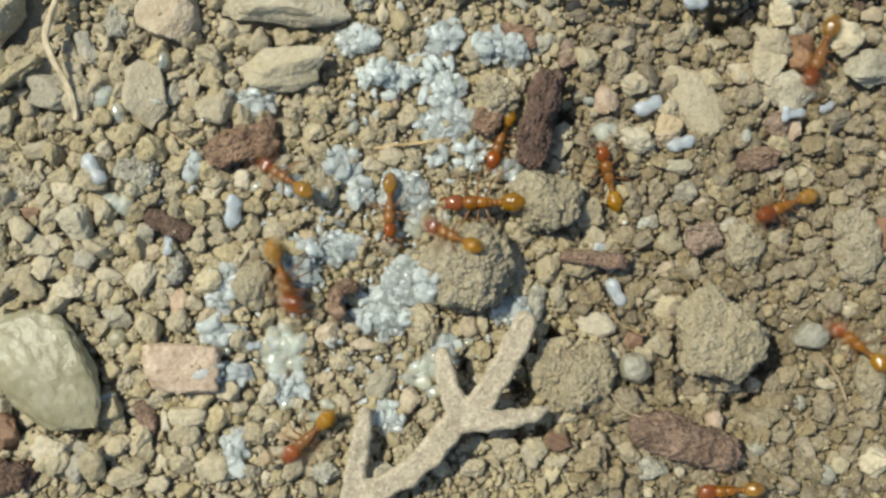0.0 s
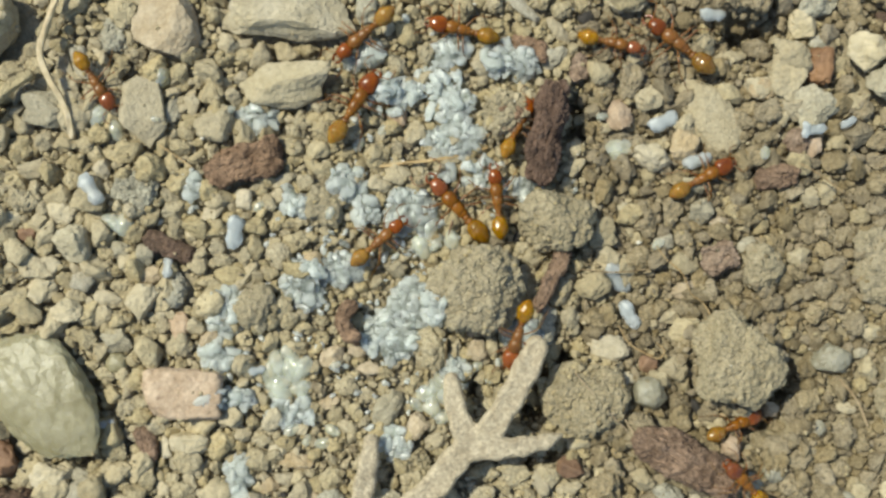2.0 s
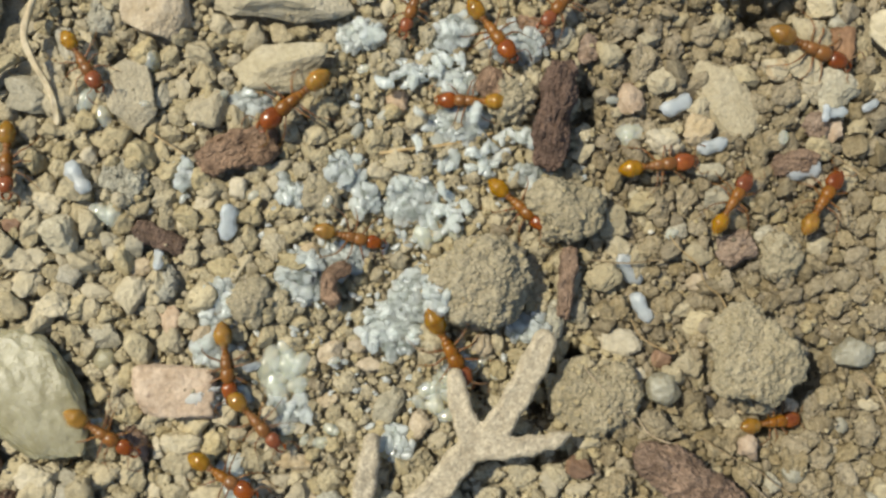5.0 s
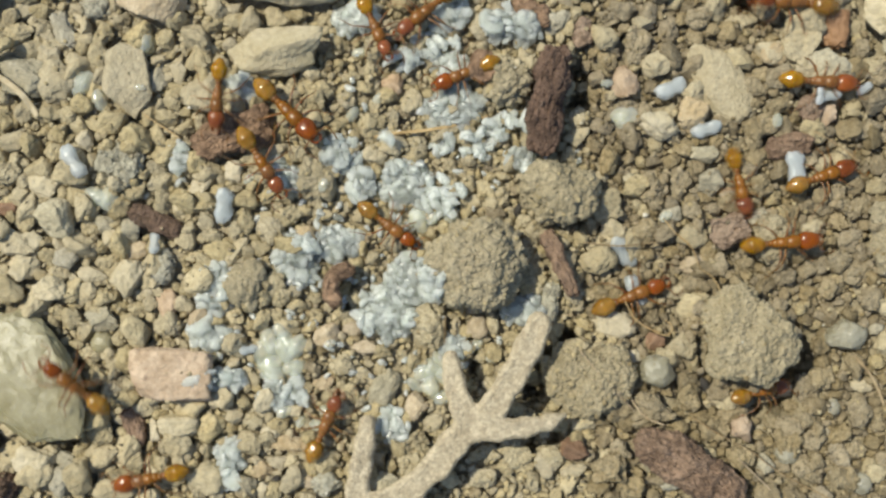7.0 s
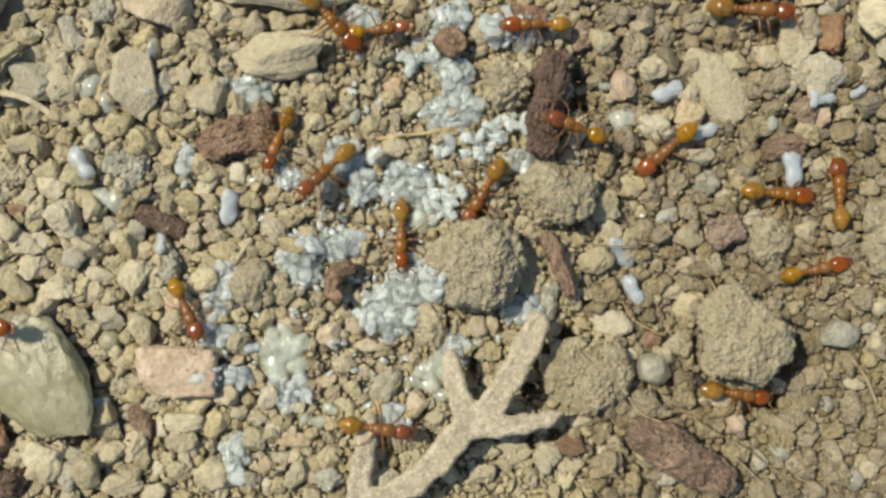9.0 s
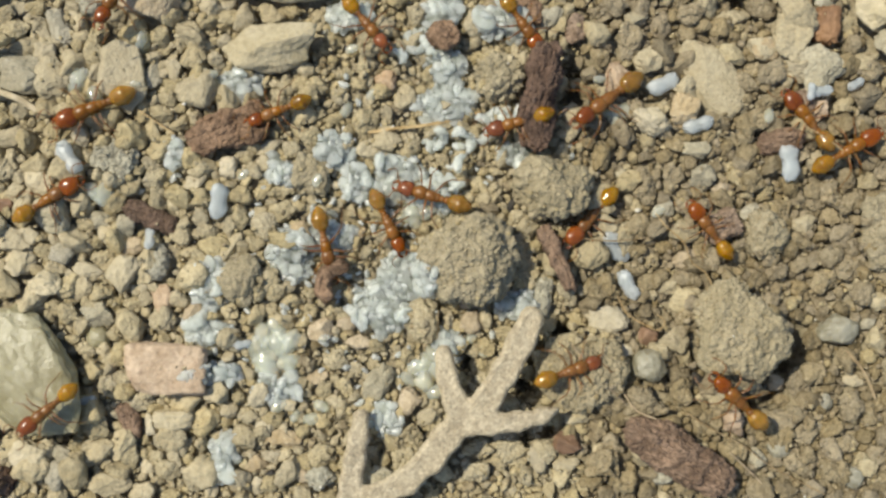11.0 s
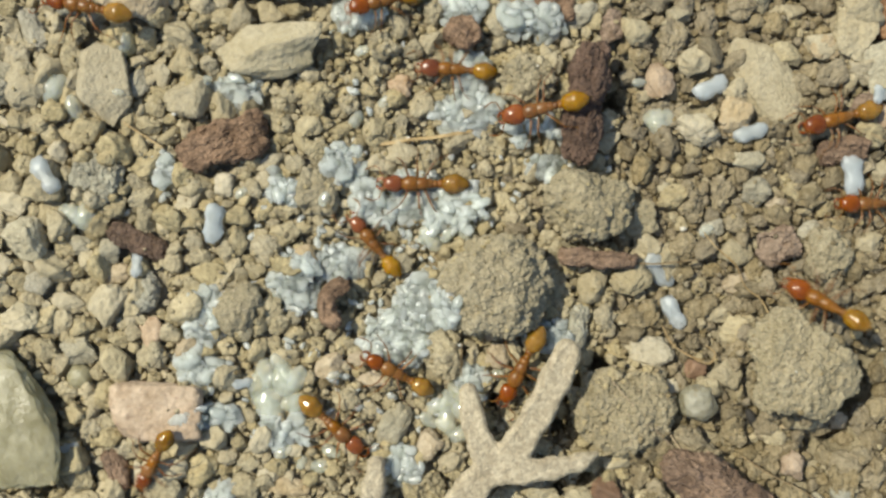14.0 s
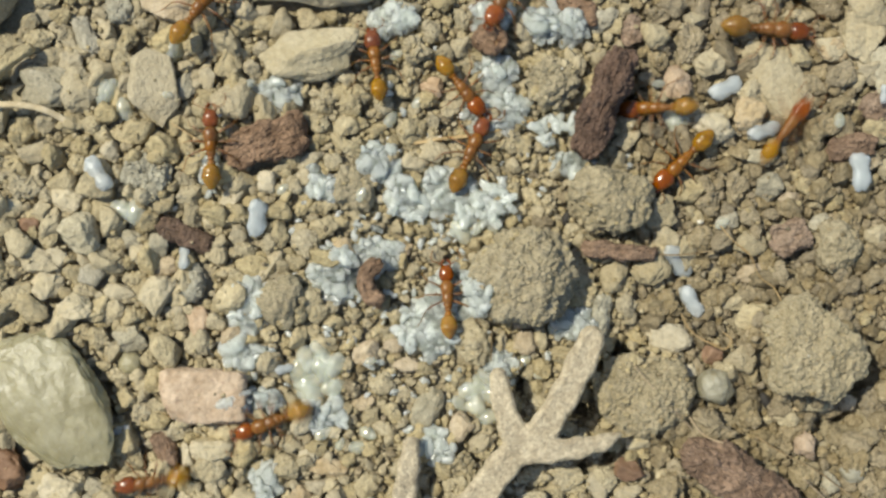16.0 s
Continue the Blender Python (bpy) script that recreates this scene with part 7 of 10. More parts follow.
    rows = [
        (0.00, 19.37, 9.47, 0.43, -115, 5),
        (0.07, 18.95, 9.82, 0.68, -167, -1),
        (0.15, 18.53, 10.17, 0.38, -220, -1),
        (0.35, 17.41, 11.11, 0.39, -220, -2),
        (0.50, 16.57, 11.80, 0.50, -168, 1),
        (1.00, 16.61, 10.19, 0.74, -188, 3),
        (1.15, 15.13, 10.87, 0.62, -204, -6),
        (1.35, 13.16, 11.76, 0.77, -204, -4),
        (1.43, 12.42, 12.10, 1.29, -143, -19),
        (1.50, 11.68, 12.43, 0.47, -81, -7),
        (1.75, 11.59, 11.49, 0.60, -150, -1),
        (2.00, 11.50, 10.55, 0.46, -219, -1),
        (2.50, 9.49, 10.59, 0.31, -189, -10),
        (2.75, 10.11, 11.27, 0.57, -126, -1),
        (3.00, 10.73, 11.94, 0.92, -64, 2),
        (3.75, 12.90, 10.91, 0.60, -25, 6),
        (4.75, 15.80, 9.53, 0.54, -25, -10),
        (5.50, 17.97, 8.49, 0.58, -21, 3),
        (5.58, 17.55, 8.21, 0.72, -83, -1),
        (5.65, 17.14, 7.93, 0.52, -146, 4),
        (5.85, 16.03, 7.17, 0.44, -146, -0),
        (5.92, 15.62, 6.88, 0.58, -84, 1),
        (6.00, 15.20, 6.60, 0.65, -23, -2),
        (6.08, 15.20, 8.16, 0.56, 34, -6),
        (6.15, 15.20, 9.72, 0.51, 90, -0),
        (6.35, 15.20, 13.88, 1.60, 90, -19),
        (6.50, 15.20, 17.00, 0.51, 90, -6),
        (6.55, 15.31, 16.37, 0.60, 33, -6),
        (6.60, 15.42, 15.74, 0.27, -24, -9),
        (6.65, 15.52, 15.11, 1.30, -80, 19),
        (6.85, 15.95, 12.59, 1.36, -80, -14),
        (6.92, 16.11, 11.64, 0.51, -133, 9),
        (7.00, 16.27, 10.70, 0.71, -185, 5),
        (7.08, 16.27, 11.64, 1.42, -228, 15),
        (7.15, 16.27, 12.59, 1.28, -270, 19),
        (7.35, 16.27, 15.11, 1.13, -270, -19),
        (7.50, 16.27, 17.00, 0.05, -270, -8),
        (8.00, 16.27, 17.00, 0.05, -270, -8),
        (8.07, 15.47, 15.91, 0.34, -198, 3),
        (8.15, 14.67, 14.83, 1.14, -126, 19),
        (8.35, 12.53, 11.94, 0.85, -126, -15),
        (8.50, 10.93, 9.76, 0.57, -180, 2),
        (8.55, 11.32, 9.85, 0.49, -236, 2),
        (8.60, 11.70, 9.93, 0.35, -292, 5),
        (8.65, 12.09, 10.01, 0.46, -348, 5),
        (8.85, 13.63, 10.34, 0.58, -348, 8),
        (9.00, 14.78, 10.58, 0.70, -367, 12),
        (9.38, 13.59, 9.78, 0.32, -436, 1),
        (9.75, 12.39, 8.98, 0.29, -506, -1),
        (10.75, 9.21, 6.83, 0.34, -506, 9),
        (11.50, 6.83, 5.22, 0.27, -447, 14),
        (11.55, 7.08, 5.77, 0.97, -396, -19),
        (11.60, 7.34, 6.32, 1.15, -346, -16),
        (11.65, 7.60, 6.87, 0.12, -295, -4),
        (11.85, 8.64, 9.07, 0.38, -295, 8),
        (12.00, 9.42, 10.71, 0.22, -367, 9),
        (12.25, 9.11, 11.41, 0.50, -414, -2),
        (12.50, 8.81, 12.10, 0.84, -460, -19),
        (12.65, 9.63, 11.67, 0.27, -388, 12),
        (12.85, 10.72, 11.10, 0.46, -388, 2),
        (13.00, 11.54, 10.67, 0.54, -374, 1),
        (13.15, 13.13, 10.31, 0.60, -373, 2),
        (13.35, 15.25, 9.84, 0.67, -373, 7),
        (13.50, 16.84, 9.48, 0.62, -387, -4),
        (13.57, 16.84, 10.61, 0.40, -329, 9),
        (13.65, 16.84, 11.74, 0.65, -270, -7),
        (13.85, 16.84, 14.74, 0.35, -270, -11),
        (14.00, 16.84, 17.00, -0.25, -270, -1),
        (14.50, 16.84, 17.00, -0.25, -270, -1),
        (14.55, 16.60, 16.23, 0.43, -216, 2),
        (14.60, 16.36, 15.46, 0.11, -161, 3),
        (14.65, 16.12, 14.69, 1.28, -107, 19),
        (14.85, 15.17, 11.60, 1.21, -107, -17),
        (15.00, 14.45, 9.28, 0.08, -178, 12),
        (15.15, 12.59, 9.50, 0.31, -187, 4),
        (15.35, 10.11, 9.80, 0.40, -187, 5),
        (15.40, 9.48, 9.87, 0.46, -129, 1),
        (15.45, 8.86, 9.95, 0.30, -71, 7),
        (15.50, 8.24, 10.02, 0.57, -13, -5),
        (15.65, 9.55, 9.84, 0.52, -8, 10),
        (15.85, 11.28, 9.61, 0.44, -8, -2),
        (16.00, 12.58, 9.43, 0.27, -5, -5),
    ]
    walk(colony[8], along(rows))
    stride(colony[8], rows)
    rows = [
        (0.00, -6.12, -9.61, 0.43, -135, -8),
        (0.05, -5.63, -9.14, 0.45, -75, 8),
        (0.10, -5.13, -8.67, 1.20, -16, 10),
        (0.15, -4.64, -8.19, 0.48, 44, 3),
        (0.35, -2.66, -6.30, 0.71, 44, -6),
        (0.50, -1.17, -4.88, 0.41, 14, 9),
        (0.57, -2.01, -5.80, 0.73, -59, -1),
        (0.65, -2.85, -6.72, 0.70, -132, 4),
        (0.85, -5.08, -9.17, 0.35, -132, -8),
        (0.93, -5.92, -10.09, 1.00, -179, -15),
        (1.00, -6.75, -11.00, 0.65, -225, 3),
        (1.07, -5.68, -10.76, 0.67, -286, -0),
        (1.15, -4.60, -10.51, 1.43, -347, 7),
        (1.35, -1.72, -9.85, 1.72, -347, 3),
        (1.43, -0.65, -9.60, 1.56, -401, 13),
        (1.50, 0.43, -9.36, 1.85, -455, -4),
        (1.55, 0.75, -8.74, 1.87, -403, 1),
        (1.60, 1.07, -8.13, 1.78, -350, 19),
        (1.65, 1.39, -7.51, 1.75, -298, -19),
        (1.85, 2.67, -5.05, 0.45, -298, 16),
        (1.90, 2.99, -4.44, 1.73, -354, 19),
        (1.95, 3.31, -3.83, 2.68, -410, 7),
        (2.00, 3.63, -3.21, 1.64, -466, -19),
        (2.25, 4.67, -2.88, 1.80, -409, -19),
        (2.50, 5.71, -2.54, 0.17, -352, -2),
        (2.58, 5.69, -1.70, 0.94, -311, 8),
        (2.65, 5.68, -0.86, 0.36, -269, 1),
        (2.85, 5.64, 1.37, 1.83, -269, 19),
        (2.90, 5.63, 1.93, 2.13, -326, 12),
        (2.95, 5.62, 2.49, 1.88, -383, 19),
        (3.00, 5.62, 3.05, 2.13, -441, 13),
        (3.38, 6.38, 3.27, 1.00, -392, -19),
        (3.75, 7.14, 3.48, 1.31, -344, -19),
        (4.75, 9.18, 4.06, 0.29, -344, 2),
        (5.50, 10.71, 4.49, 0.21, -376, -8),
        (5.55, 10.39, 4.62, 0.16, -319, 15),
        (5.60, 10.06, 4.76, 0.23, -261, -4),
        (5.65, 9.74, 4.90, 0.37, -203, 1),
        (5.85, 8.45, 5.45, 0.30, -203, -14),
        (5.90, 8.12, 5.59, 0.38, -260, 2),
        (5.95, 7.80, 5.73, 0.37, -317, -4),
        (6.00, 7.47, 5.87, 1.44, -374, -10),
        (6.50, 7.06, 6.86, 1.18, -340, -19),
        (6.65, 10.21, 6.93, 0.39, -359, 9),
        (6.85, 14.41, 7.03, 0.57, -359, -0),
        (7.00, 17.56, 7.10, 0.57, -365, 1),
        (7.08, 17.67, 7.62, 0.69, -324, 4),
        (7.15, 17.78, 8.14, 0.46, -282, -2),
        (7.35, 18.08, 9.53, 0.57, -282, -10),
        (7.42, 18.19, 10.04, 0.51, -324, -0),
        (7.50, 18.30, 10.56, 0.42, -367, -3),
        (7.67, 18.03, 10.61, 0.28, -426, 11),
        (7.83, 17.75, 10.65, 0.62, -485, 7),
        (8.00, 17.48, 10.70, 0.28, -543, 7),
        (8.15, 14.78, 9.05, 0.64, -509, 0),
        (8.35, 11.18, 6.87, 0.34, -509, -7),
        (8.50, 8.48, 5.22, 0.24, -509, 2),
        (8.57, 8.83, 5.07, 0.21, -447, -5),
        (8.65, 9.17, 4.91, 0.29, -384, -7),
        (8.85, 10.10, 4.49, 0.36, -384, -5),
        (8.93, 10.44, 4.34, 0.14, -441, -5),
        (9.00, 10.79, 4.18, 0.24, -498, -16),
        (9.75, 9.57, 2.92, -0.04, -494, -7),
        (10.75, 7.94, 1.25, 0.03, -494, 13),
        (11.50, 6.72, -0.01, 1.33, -450, -19),
        (11.55, 6.83, 0.48, 1.53, -395, -19),
        (11.60, 6.94, 0.96, 0.16, -339, -3),
        (11.65, 7.05, 1.44, 1.61, -283, -0),
        (11.85, 7.49, 3.36, 1.11, -283, -19),
        (11.93, 7.65, 4.09, 0.31, -209, 14),
        (12.00, 7.82, 4.81, 0.19, -136, -10),
        (12.50, 7.77, 4.61, 0.26, -145, -1),
        (12.57, 8.29, 4.25, 0.15, -90, -11),
        (12.65, 8.81, 3.90, 0.06, -34, 6),
        (12.85, 10.19, 2.95, 0.31, -34, -2),
        (12.93, 10.71, 2.59, 0.39, -81, 0),
        (13.00, 11.23, 2.24, 0.35, -127, -8),
        (13.05, 11.70, 2.71, 0.71, -70, 9),
        (13.10, 12.17, 3.18, 0.32, -12, -3),
        (13.15, 12.64, 3.64, 0.43, 45, 1),
        (13.35, 14.52, 5.51, 0.28, 45, 10),
        (13.50, 15.93, 6.92, 0.61, 6, -2),
        (13.55, 14.71, 6.82, 0.42, 66, 11),
        (13.60, 13.49, 6.72, 0.58, 125, 1),
        (13.65, 12.26, 6.63, 0.52, 185, -12),
        (13.85, 7.38, 6.24, 1.31, 185, 13),
        (14.00, 3.71, 5.95, 1.52, 191, -10),
        (14.50, 4.02, 7.23, 1.62, 227, 11),
        (14.75, 3.92, 7.92, 1.12, 170, -19),
        (15.00, 3.81, 8.62, 0.99, 114, 2),
        (15.17, 3.54, 8.93, 0.76, 63, 2),
        (15.33, 3.27, 9.25, 0.77, 12, 3),
        (15.50, 2.99, 9.57, 0.57, -39, 8),
        (15.75, 2.02, 10.29, 0.63, -78, -0),
        (16.00, 1.06, 11.01, 0.96, -118, 9),
    ]
    walk(colony[9], along(rows))
    stride(colony[9], rows)
    rows = [
        (0.00, 21.14, -5.20, 0.69, 139, -14),
        (0.07, 22.09, -5.20, 0.63, 69, -5),
        (0.15, 23.05, -5.20, 0.58, 0, -2),
        (0.35, 25.59, -5.20, 0.31, 0, -8),
        (0.50, 27.50, -5.20, 0.15, 0, -14),
        (1.00, 27.50, -5.20, 0.15, 0, -14),
        (1.50, 27.50, -5.20, 0.15, 0, -14),
        (2.00, 27.50, -5.20, 0.15, 0, -14),
        (2.50, 27.50, -5.20, 0.15, 0, -14),
        (3.00, 27.50, -5.20, 0.15, 0, -14),
        (5.50, 27.50, -5.20, 0.15, 0, -14),
        (5.58, 26.13, -6.16, 0.22, -73, -4),
        (5.65, 24.76, -7.11, 0.12, -145, -1),
        (5.85, 21.10, -9.66, 0.39, -145, -10),
        (5.90, 20.19, -10.30, 0.53, -94, -1),
        (5.95, 19.27, -10.93, 0.34, -42, 4),
        (6.00, 18.36, -11.57, 0.36, 9, -3),
        (6.08, 18.36, -12.38, 0.39, -40, -9),
        (6.15, 18.36, -13.20, 0.27, -90, -2),
        (6.35, 18.36, -15.37, 0.04, -90, -2),
        (6.50, 18.36, -17.00, -0.08, -90, -5),
        (7.00, 18.36, -17.00, -0.08, -90, -5),
        (7.50, 18.36, -17.00, -0.08, -90, -5),
        (8.00, 18.36, -17.00, -0.08, -90, -5),
        (8.50, 18.36, -17.00, -0.08, -90, -5),
        (9.00, 18.36, -17.00, -0.08, -90, -5),
        (11.50, 18.36, -17.00, -0.08, -90, -5),
        (12.00, 18.36, -17.00, -0.08, -90, -5),
        (12.50, 18.36, -17.00, -0.08, -90, -5),
        (13.00, 18.36, -17.00, -0.08, -90, -5),
        (13.50, 18.36, -17.00, -0.08, -90, -5),
        (14.00, 18.36, -17.00, -0.08, -90, -5),
        (14.50, 18.36, -17.00, -0.08, -90, -5),
        (15.00, 18.36, -17.00, -0.08, -90, -5),
        (15.50, 18.36, -17.00, -0.08, -90, -5),
        (16.00, 18.36, -17.00, -0.08, -90, -5),
    ]
    walk(colony[10], along(rows))
    stride(colony[10], rows)
    rows = [
        (0.00, 14.76, -12.28, 0.53, -174, -9),
        (0.17, 14.45, -12.17, 1.27, -229, 19),
        (0.33, 14.15, -12.06, 1.35, -284, 19),
        (0.50, 13.84, -11.96, 0.13, -339, 1),
        (0.65, 14.08, -11.07, 1.79, -285, 19),
        (0.85, 14.39, -9.89, 1.55, -285, -19),
        (1.00, 14.63, -9.00, 1.37, -295, -19),
        (1.50, 14.35, -8.43, 1.23, -334, -19),
        (2.00, 14.09, -7.91, 0.14, -340, -19),
        (2.50, 14.53, -8.22, 1.03, -319, -19),
        (3.00, 14.71, -8.20, -0.04, -339, -18),
        (5.50, 15.11, -7.82, -0.18, -355, -19),
        (6.00, 14.83, -7.73, -0.18, -331, -19),
        (6.50, 14.60, -7.53, 0.30, -327, 3),
        (7.00, 14.76, -7.24, 0.27, -349, -19),
        (7.08, 14.76, -8.70, 0.09, -399, -3),
        (7.15, 14.76, -10.16, 1.73, -450, 10),
        (7.35, 14.76, -14.07, 0.19, -450, -2),
        (7.50, 14.76, -17.00, -0.12, -450, -7),
        (8.00, 14.76, -17.00, -0.12, -450, -7),
        (8.50, 14.76, -17.00, -0.12, -450, -7),
        (9.00, 14.76, -17.00, -0.12, -450, -7),
        (11.50, 14.76, -17.00, -0.12, -450, -7),
        (12.00, 14.76, -17.00, -0.12, -450, -7),
        (12.50, 14.76, -17.00, -0.12, -450, -7),
        (13.00, 14.76, -17.00, -0.12, -450, -7),
        (13.50, 14.76, -17.00, -0.12, -450, -7),
        (14.00, 14.76, -17.00, -0.12, -450, -7),
        (14.50, 14.76, -17.00, -0.12, -450, -7),
        (14.55, 14.92, -16.33, 0.08, -395, -16),
        (14.60, 15.09, -15.66, 0.30, -339, -6),
        (14.65, 15.26, -14.98, 0.23, -284, 8),
        (14.85, 15.93, -12.29, 0.29, -284, 5),
        (14.93, 16.19, -11.28, 0.59, -229, 7),
        (15.00, 16.44, -10.28, 1.40, -174, 16),
        (15.07, 16.44, -11.28, 0.47, -132, 14),
        (15.15, 16.44, -12.29, 0.67, -90, -4),
        (15.35, 16.44, -14.98, 0.34, -90, 0),
        (15.50, 16.44, -17.00, 0.18, -90, -12),
        (16.00, 16.44, -17.00, 0.18, -90, -12),
    ]
    walk(colony[11], along(rows))
    stride(colony[11], rows)
    rows = [
        (0.00, -27.00, 8.00, 0.52, -17, 12),
        (0.50, -27.00, 8.00, 0.52, -17, 12),
        (1.00, -27.00, 8.00, 0.52, -17, 12),
        (1.50, -27.00, 8.00, 0.52, -17, 12),
        (2.00, -27.00, 8.00, 0.52, -17, 12),
        (2.15, -24.89, 8.48, 0.49, 13, 5),
        (2.35, -22.08, 9.11, 0.52, 13, -1),
        (2.42, -21.03, 9.35, 0.39, 56, 2),
        (2.50, -19.98, 9.59, 0.86, 98, 1),
        (2.55, -19.93, 9.05, 0.97, 157, -11),
        (2.60, -19.89, 8.52, 0.37, 216, 9),
        (2.65, -19.85, 7.98, 0.69, 275, -6),
        (2.85, -19.68, 5.85, 0.54, 275, -7),
        (3.00, -19.55, 4.25, 0.29, 289, 17),
        (5.50, -20.30, 4.37, 0.44, 273, 11),
        (5.65, -19.19, 3.24, 0.65, 314, 12),
        (5.85, -17.71, 1.74, 0.63, 314, -12),
        (5.90, -17.34, 1.37, 0.89, 262, -10),
        (5.95, -16.97, 0.99, 0.75, 210, -8),
        (6.00, -16.60, 0.61, 0.48, 157, 3),
        (6.08, -15.68, 1.18, 1.00, 94, 17),
        (6.15, -14.76, 1.74, 0.40, 31, 12),
        (6.35, -12.31, 3.24, 0.95, 31, 10),
        (6.42, -11.39, 3.80, 0.81, -12, -8),
        (6.50, -10.47, 4.36, 0.81, -55, -1),
        (7.00, -8.15, 3.52, 0.93, -58, -7),
        (7.50, -8.05, 3.61, 0.88, -54, 2),
        (8.00, -7.86, 3.77, 0.97, -51, 1),
        (8.50, -7.93, 4.70, 0.86, -60, 3),
        (8.65, -7.17, 4.21, 0.92, -33, -0),
        (8.85, -6.17, 3.55, 0.75, -33, 11),
        (8.93, -5.80, 3.31, 1.00, -85, 11),
        (9.00, -5.42, 3.06, 1.12, -137, 13),
        (9.75, -5.25, 1.66, 0.90, -83, -18),
        (10.75, -5.03, -0.22, 0.29, -83, -13),
        (11.50, -4.86, -1.62, 0.89, -42, -4),
        (11.65, -3.34, -2.38, 0.88, -26, 1),
        (11.85, -1.32, -3.39, 0.41, -26, 10),
        (11.90, -0.82, -3.64, 0.53, -77, 2),
        (11.95, -0.31, -3.89, 1.66, -128, -6),
        (12.00, 0.19, -4.14, 0.57, -178, 4),
        (12.15, -1.01, -4.22, 0.60, -176, 11),
        (12.35, -2.60, -4.33, 0.69, -176, -4),
        (12.50, -3.80, -4.40, 0.74, -214, 16),
        (13.00, -4.59, -4.80, 0.07, -192, -6),
        (13.15, -5.81, -4.81, 0.44, -180, 2),
        (13.35, -7.45, -4.82, 0.43, -180, 4),
        (13.50, -8.67, -4.83, 0.39, -149, -8),
        (13.57, -8.15, -5.15, 0.45, -90, 0),
        (13.65, -7.63, -5.47, 0.27, -31, -1),
        (13.85, -6.23, -6.32, 0.39, -31, 0),
        (14.00, -5.19, -6.95, 0.25, -44, -7),
        (14.05, -5.27, -6.69, 0.44, 6, 0),
        (14.10, -5.35, -6.42, 0.38, 57, 4),
        (14.15, -5.44, -6.16, 0.37, 107, -8),
        (14.35, -5.77, -5.09, 0.41, 107, -5),
        (14.50, -6.02, -4.30, 0.31, 170, 10),
        (14.75, -6.93, -3.60, 0.25, 210, 9),
        (15.00, -7.85, -2.91, 0.56, 251, -5),
        (15.07, -8.42, -1.74, 0.94, 183, -4),
        (15.15, -9.00, -0.57, 0.89, 116, -10),
        (15.35, -10.54, 2.55, 0.65, 116, 0),
        (15.43, -11.11, 3.72, 0.82, 170, 10),
        (15.50, -11.69, 4.89, 0.63, 224, 13),
        (15.75, -11.79, 4.79, 0.98, 156, -8),
        (16.00, -11.88, 4.69, 0.66, 89, 2),
    ]
    walk(colony[12], along(rows))
    stride(colony[12], rows)
    rows = [
        (0.00, 27.00, 9.00, -0.02, -162, 5),
        (0.50, 27.00, 9.00, -0.02, -162, 5),
        (1.00, 27.00, 9.00, -0.02, -162, 5),
        (1.50, 27.00, 9.00, -0.02, -162, 5),
        (2.00, 27.00, 9.00, -0.02, -162, 5),
        (2.50, 27.00, 9.00, -0.02, -162, 5),
        (3.00, 27.00, 9.00, -0.02, -162, 5),
        (5.50, 27.00, 9.00, -0.02, -162, 5),
        (6.00, 27.00, 9.00, -0.02, -162, 5),
        (6.50, 27.00, 9.00, -0.02, -162, 5),
        (7.00, 27.00, 9.00, -0.02, -162, 5),
        (7.50, 27.00, 9.00, -0.02, -162, 5),
        (8.00, 27.00, 9.00, -0.02, -162, 5),
        (8.50, 27.00, 9.00, -0.02, -162, 5),
        (9.00, 27.00, 9.00, -0.02, -162, 5),
        (11.50, 27.00, 9.00, -0.02, -162, 5),
        (12.00, 27.00, 9.00, -0.02, -162, 5),
        (12.15, 25.08, 8.73, 0.21, -172, 8),
        (12.35, 22.52, 8.36, 0.78, -172, 13),
        (12.50, 20.60, 8.09, 0.80, -195, -10),
        (12.55, 21.29, 8.09, 0.78, -250, 16),
        (12.60, 21.98, 8.09, 0.74, -305, -5),
        (12.65, 22.67, 8.09, 0.80, -360, -8),
        (12.85, 25.43, 8.09, 0.53, -360, 1),
        (13.00, 27.50, 8.09, 0.40, -360, -15),
        (13.50, 27.50, 8.09, 0.40, -360, -15),
        (14.00, 27.50, 8.09, 0.40, -360, -15),
        (14.50, 27.50, 8.09, 0.40, -360, -15),
        (14.55, 26.52, 8.03, 0.18, -419, -1),
        (14.60, 25.53, 7.97, 0.29, -478, 5),
        (14.65, 24.55, 7.91, 0.47, -537, -1),
        (14.85, 20.62, 7.67, 0.76, -537, 0),
        (15.00, 17.67, 7.49, 0.48, -555, -4),
        (15.07, 17.67, 8.92, 0.79, -592, 2),
        (15.15, 17.67, 10.34, 0.61, -630, -1),
        (15.35, 17.67, 14.15, 0.34, -630, 0),
        (15.50, 17.67, 17.00, 0.06, -630, -8),
        (16.00, 17.67, 17.00, 0.06, -630, -8),
    ]
    walk(colony[13], along(rows))
    stride(colony[13], rows)
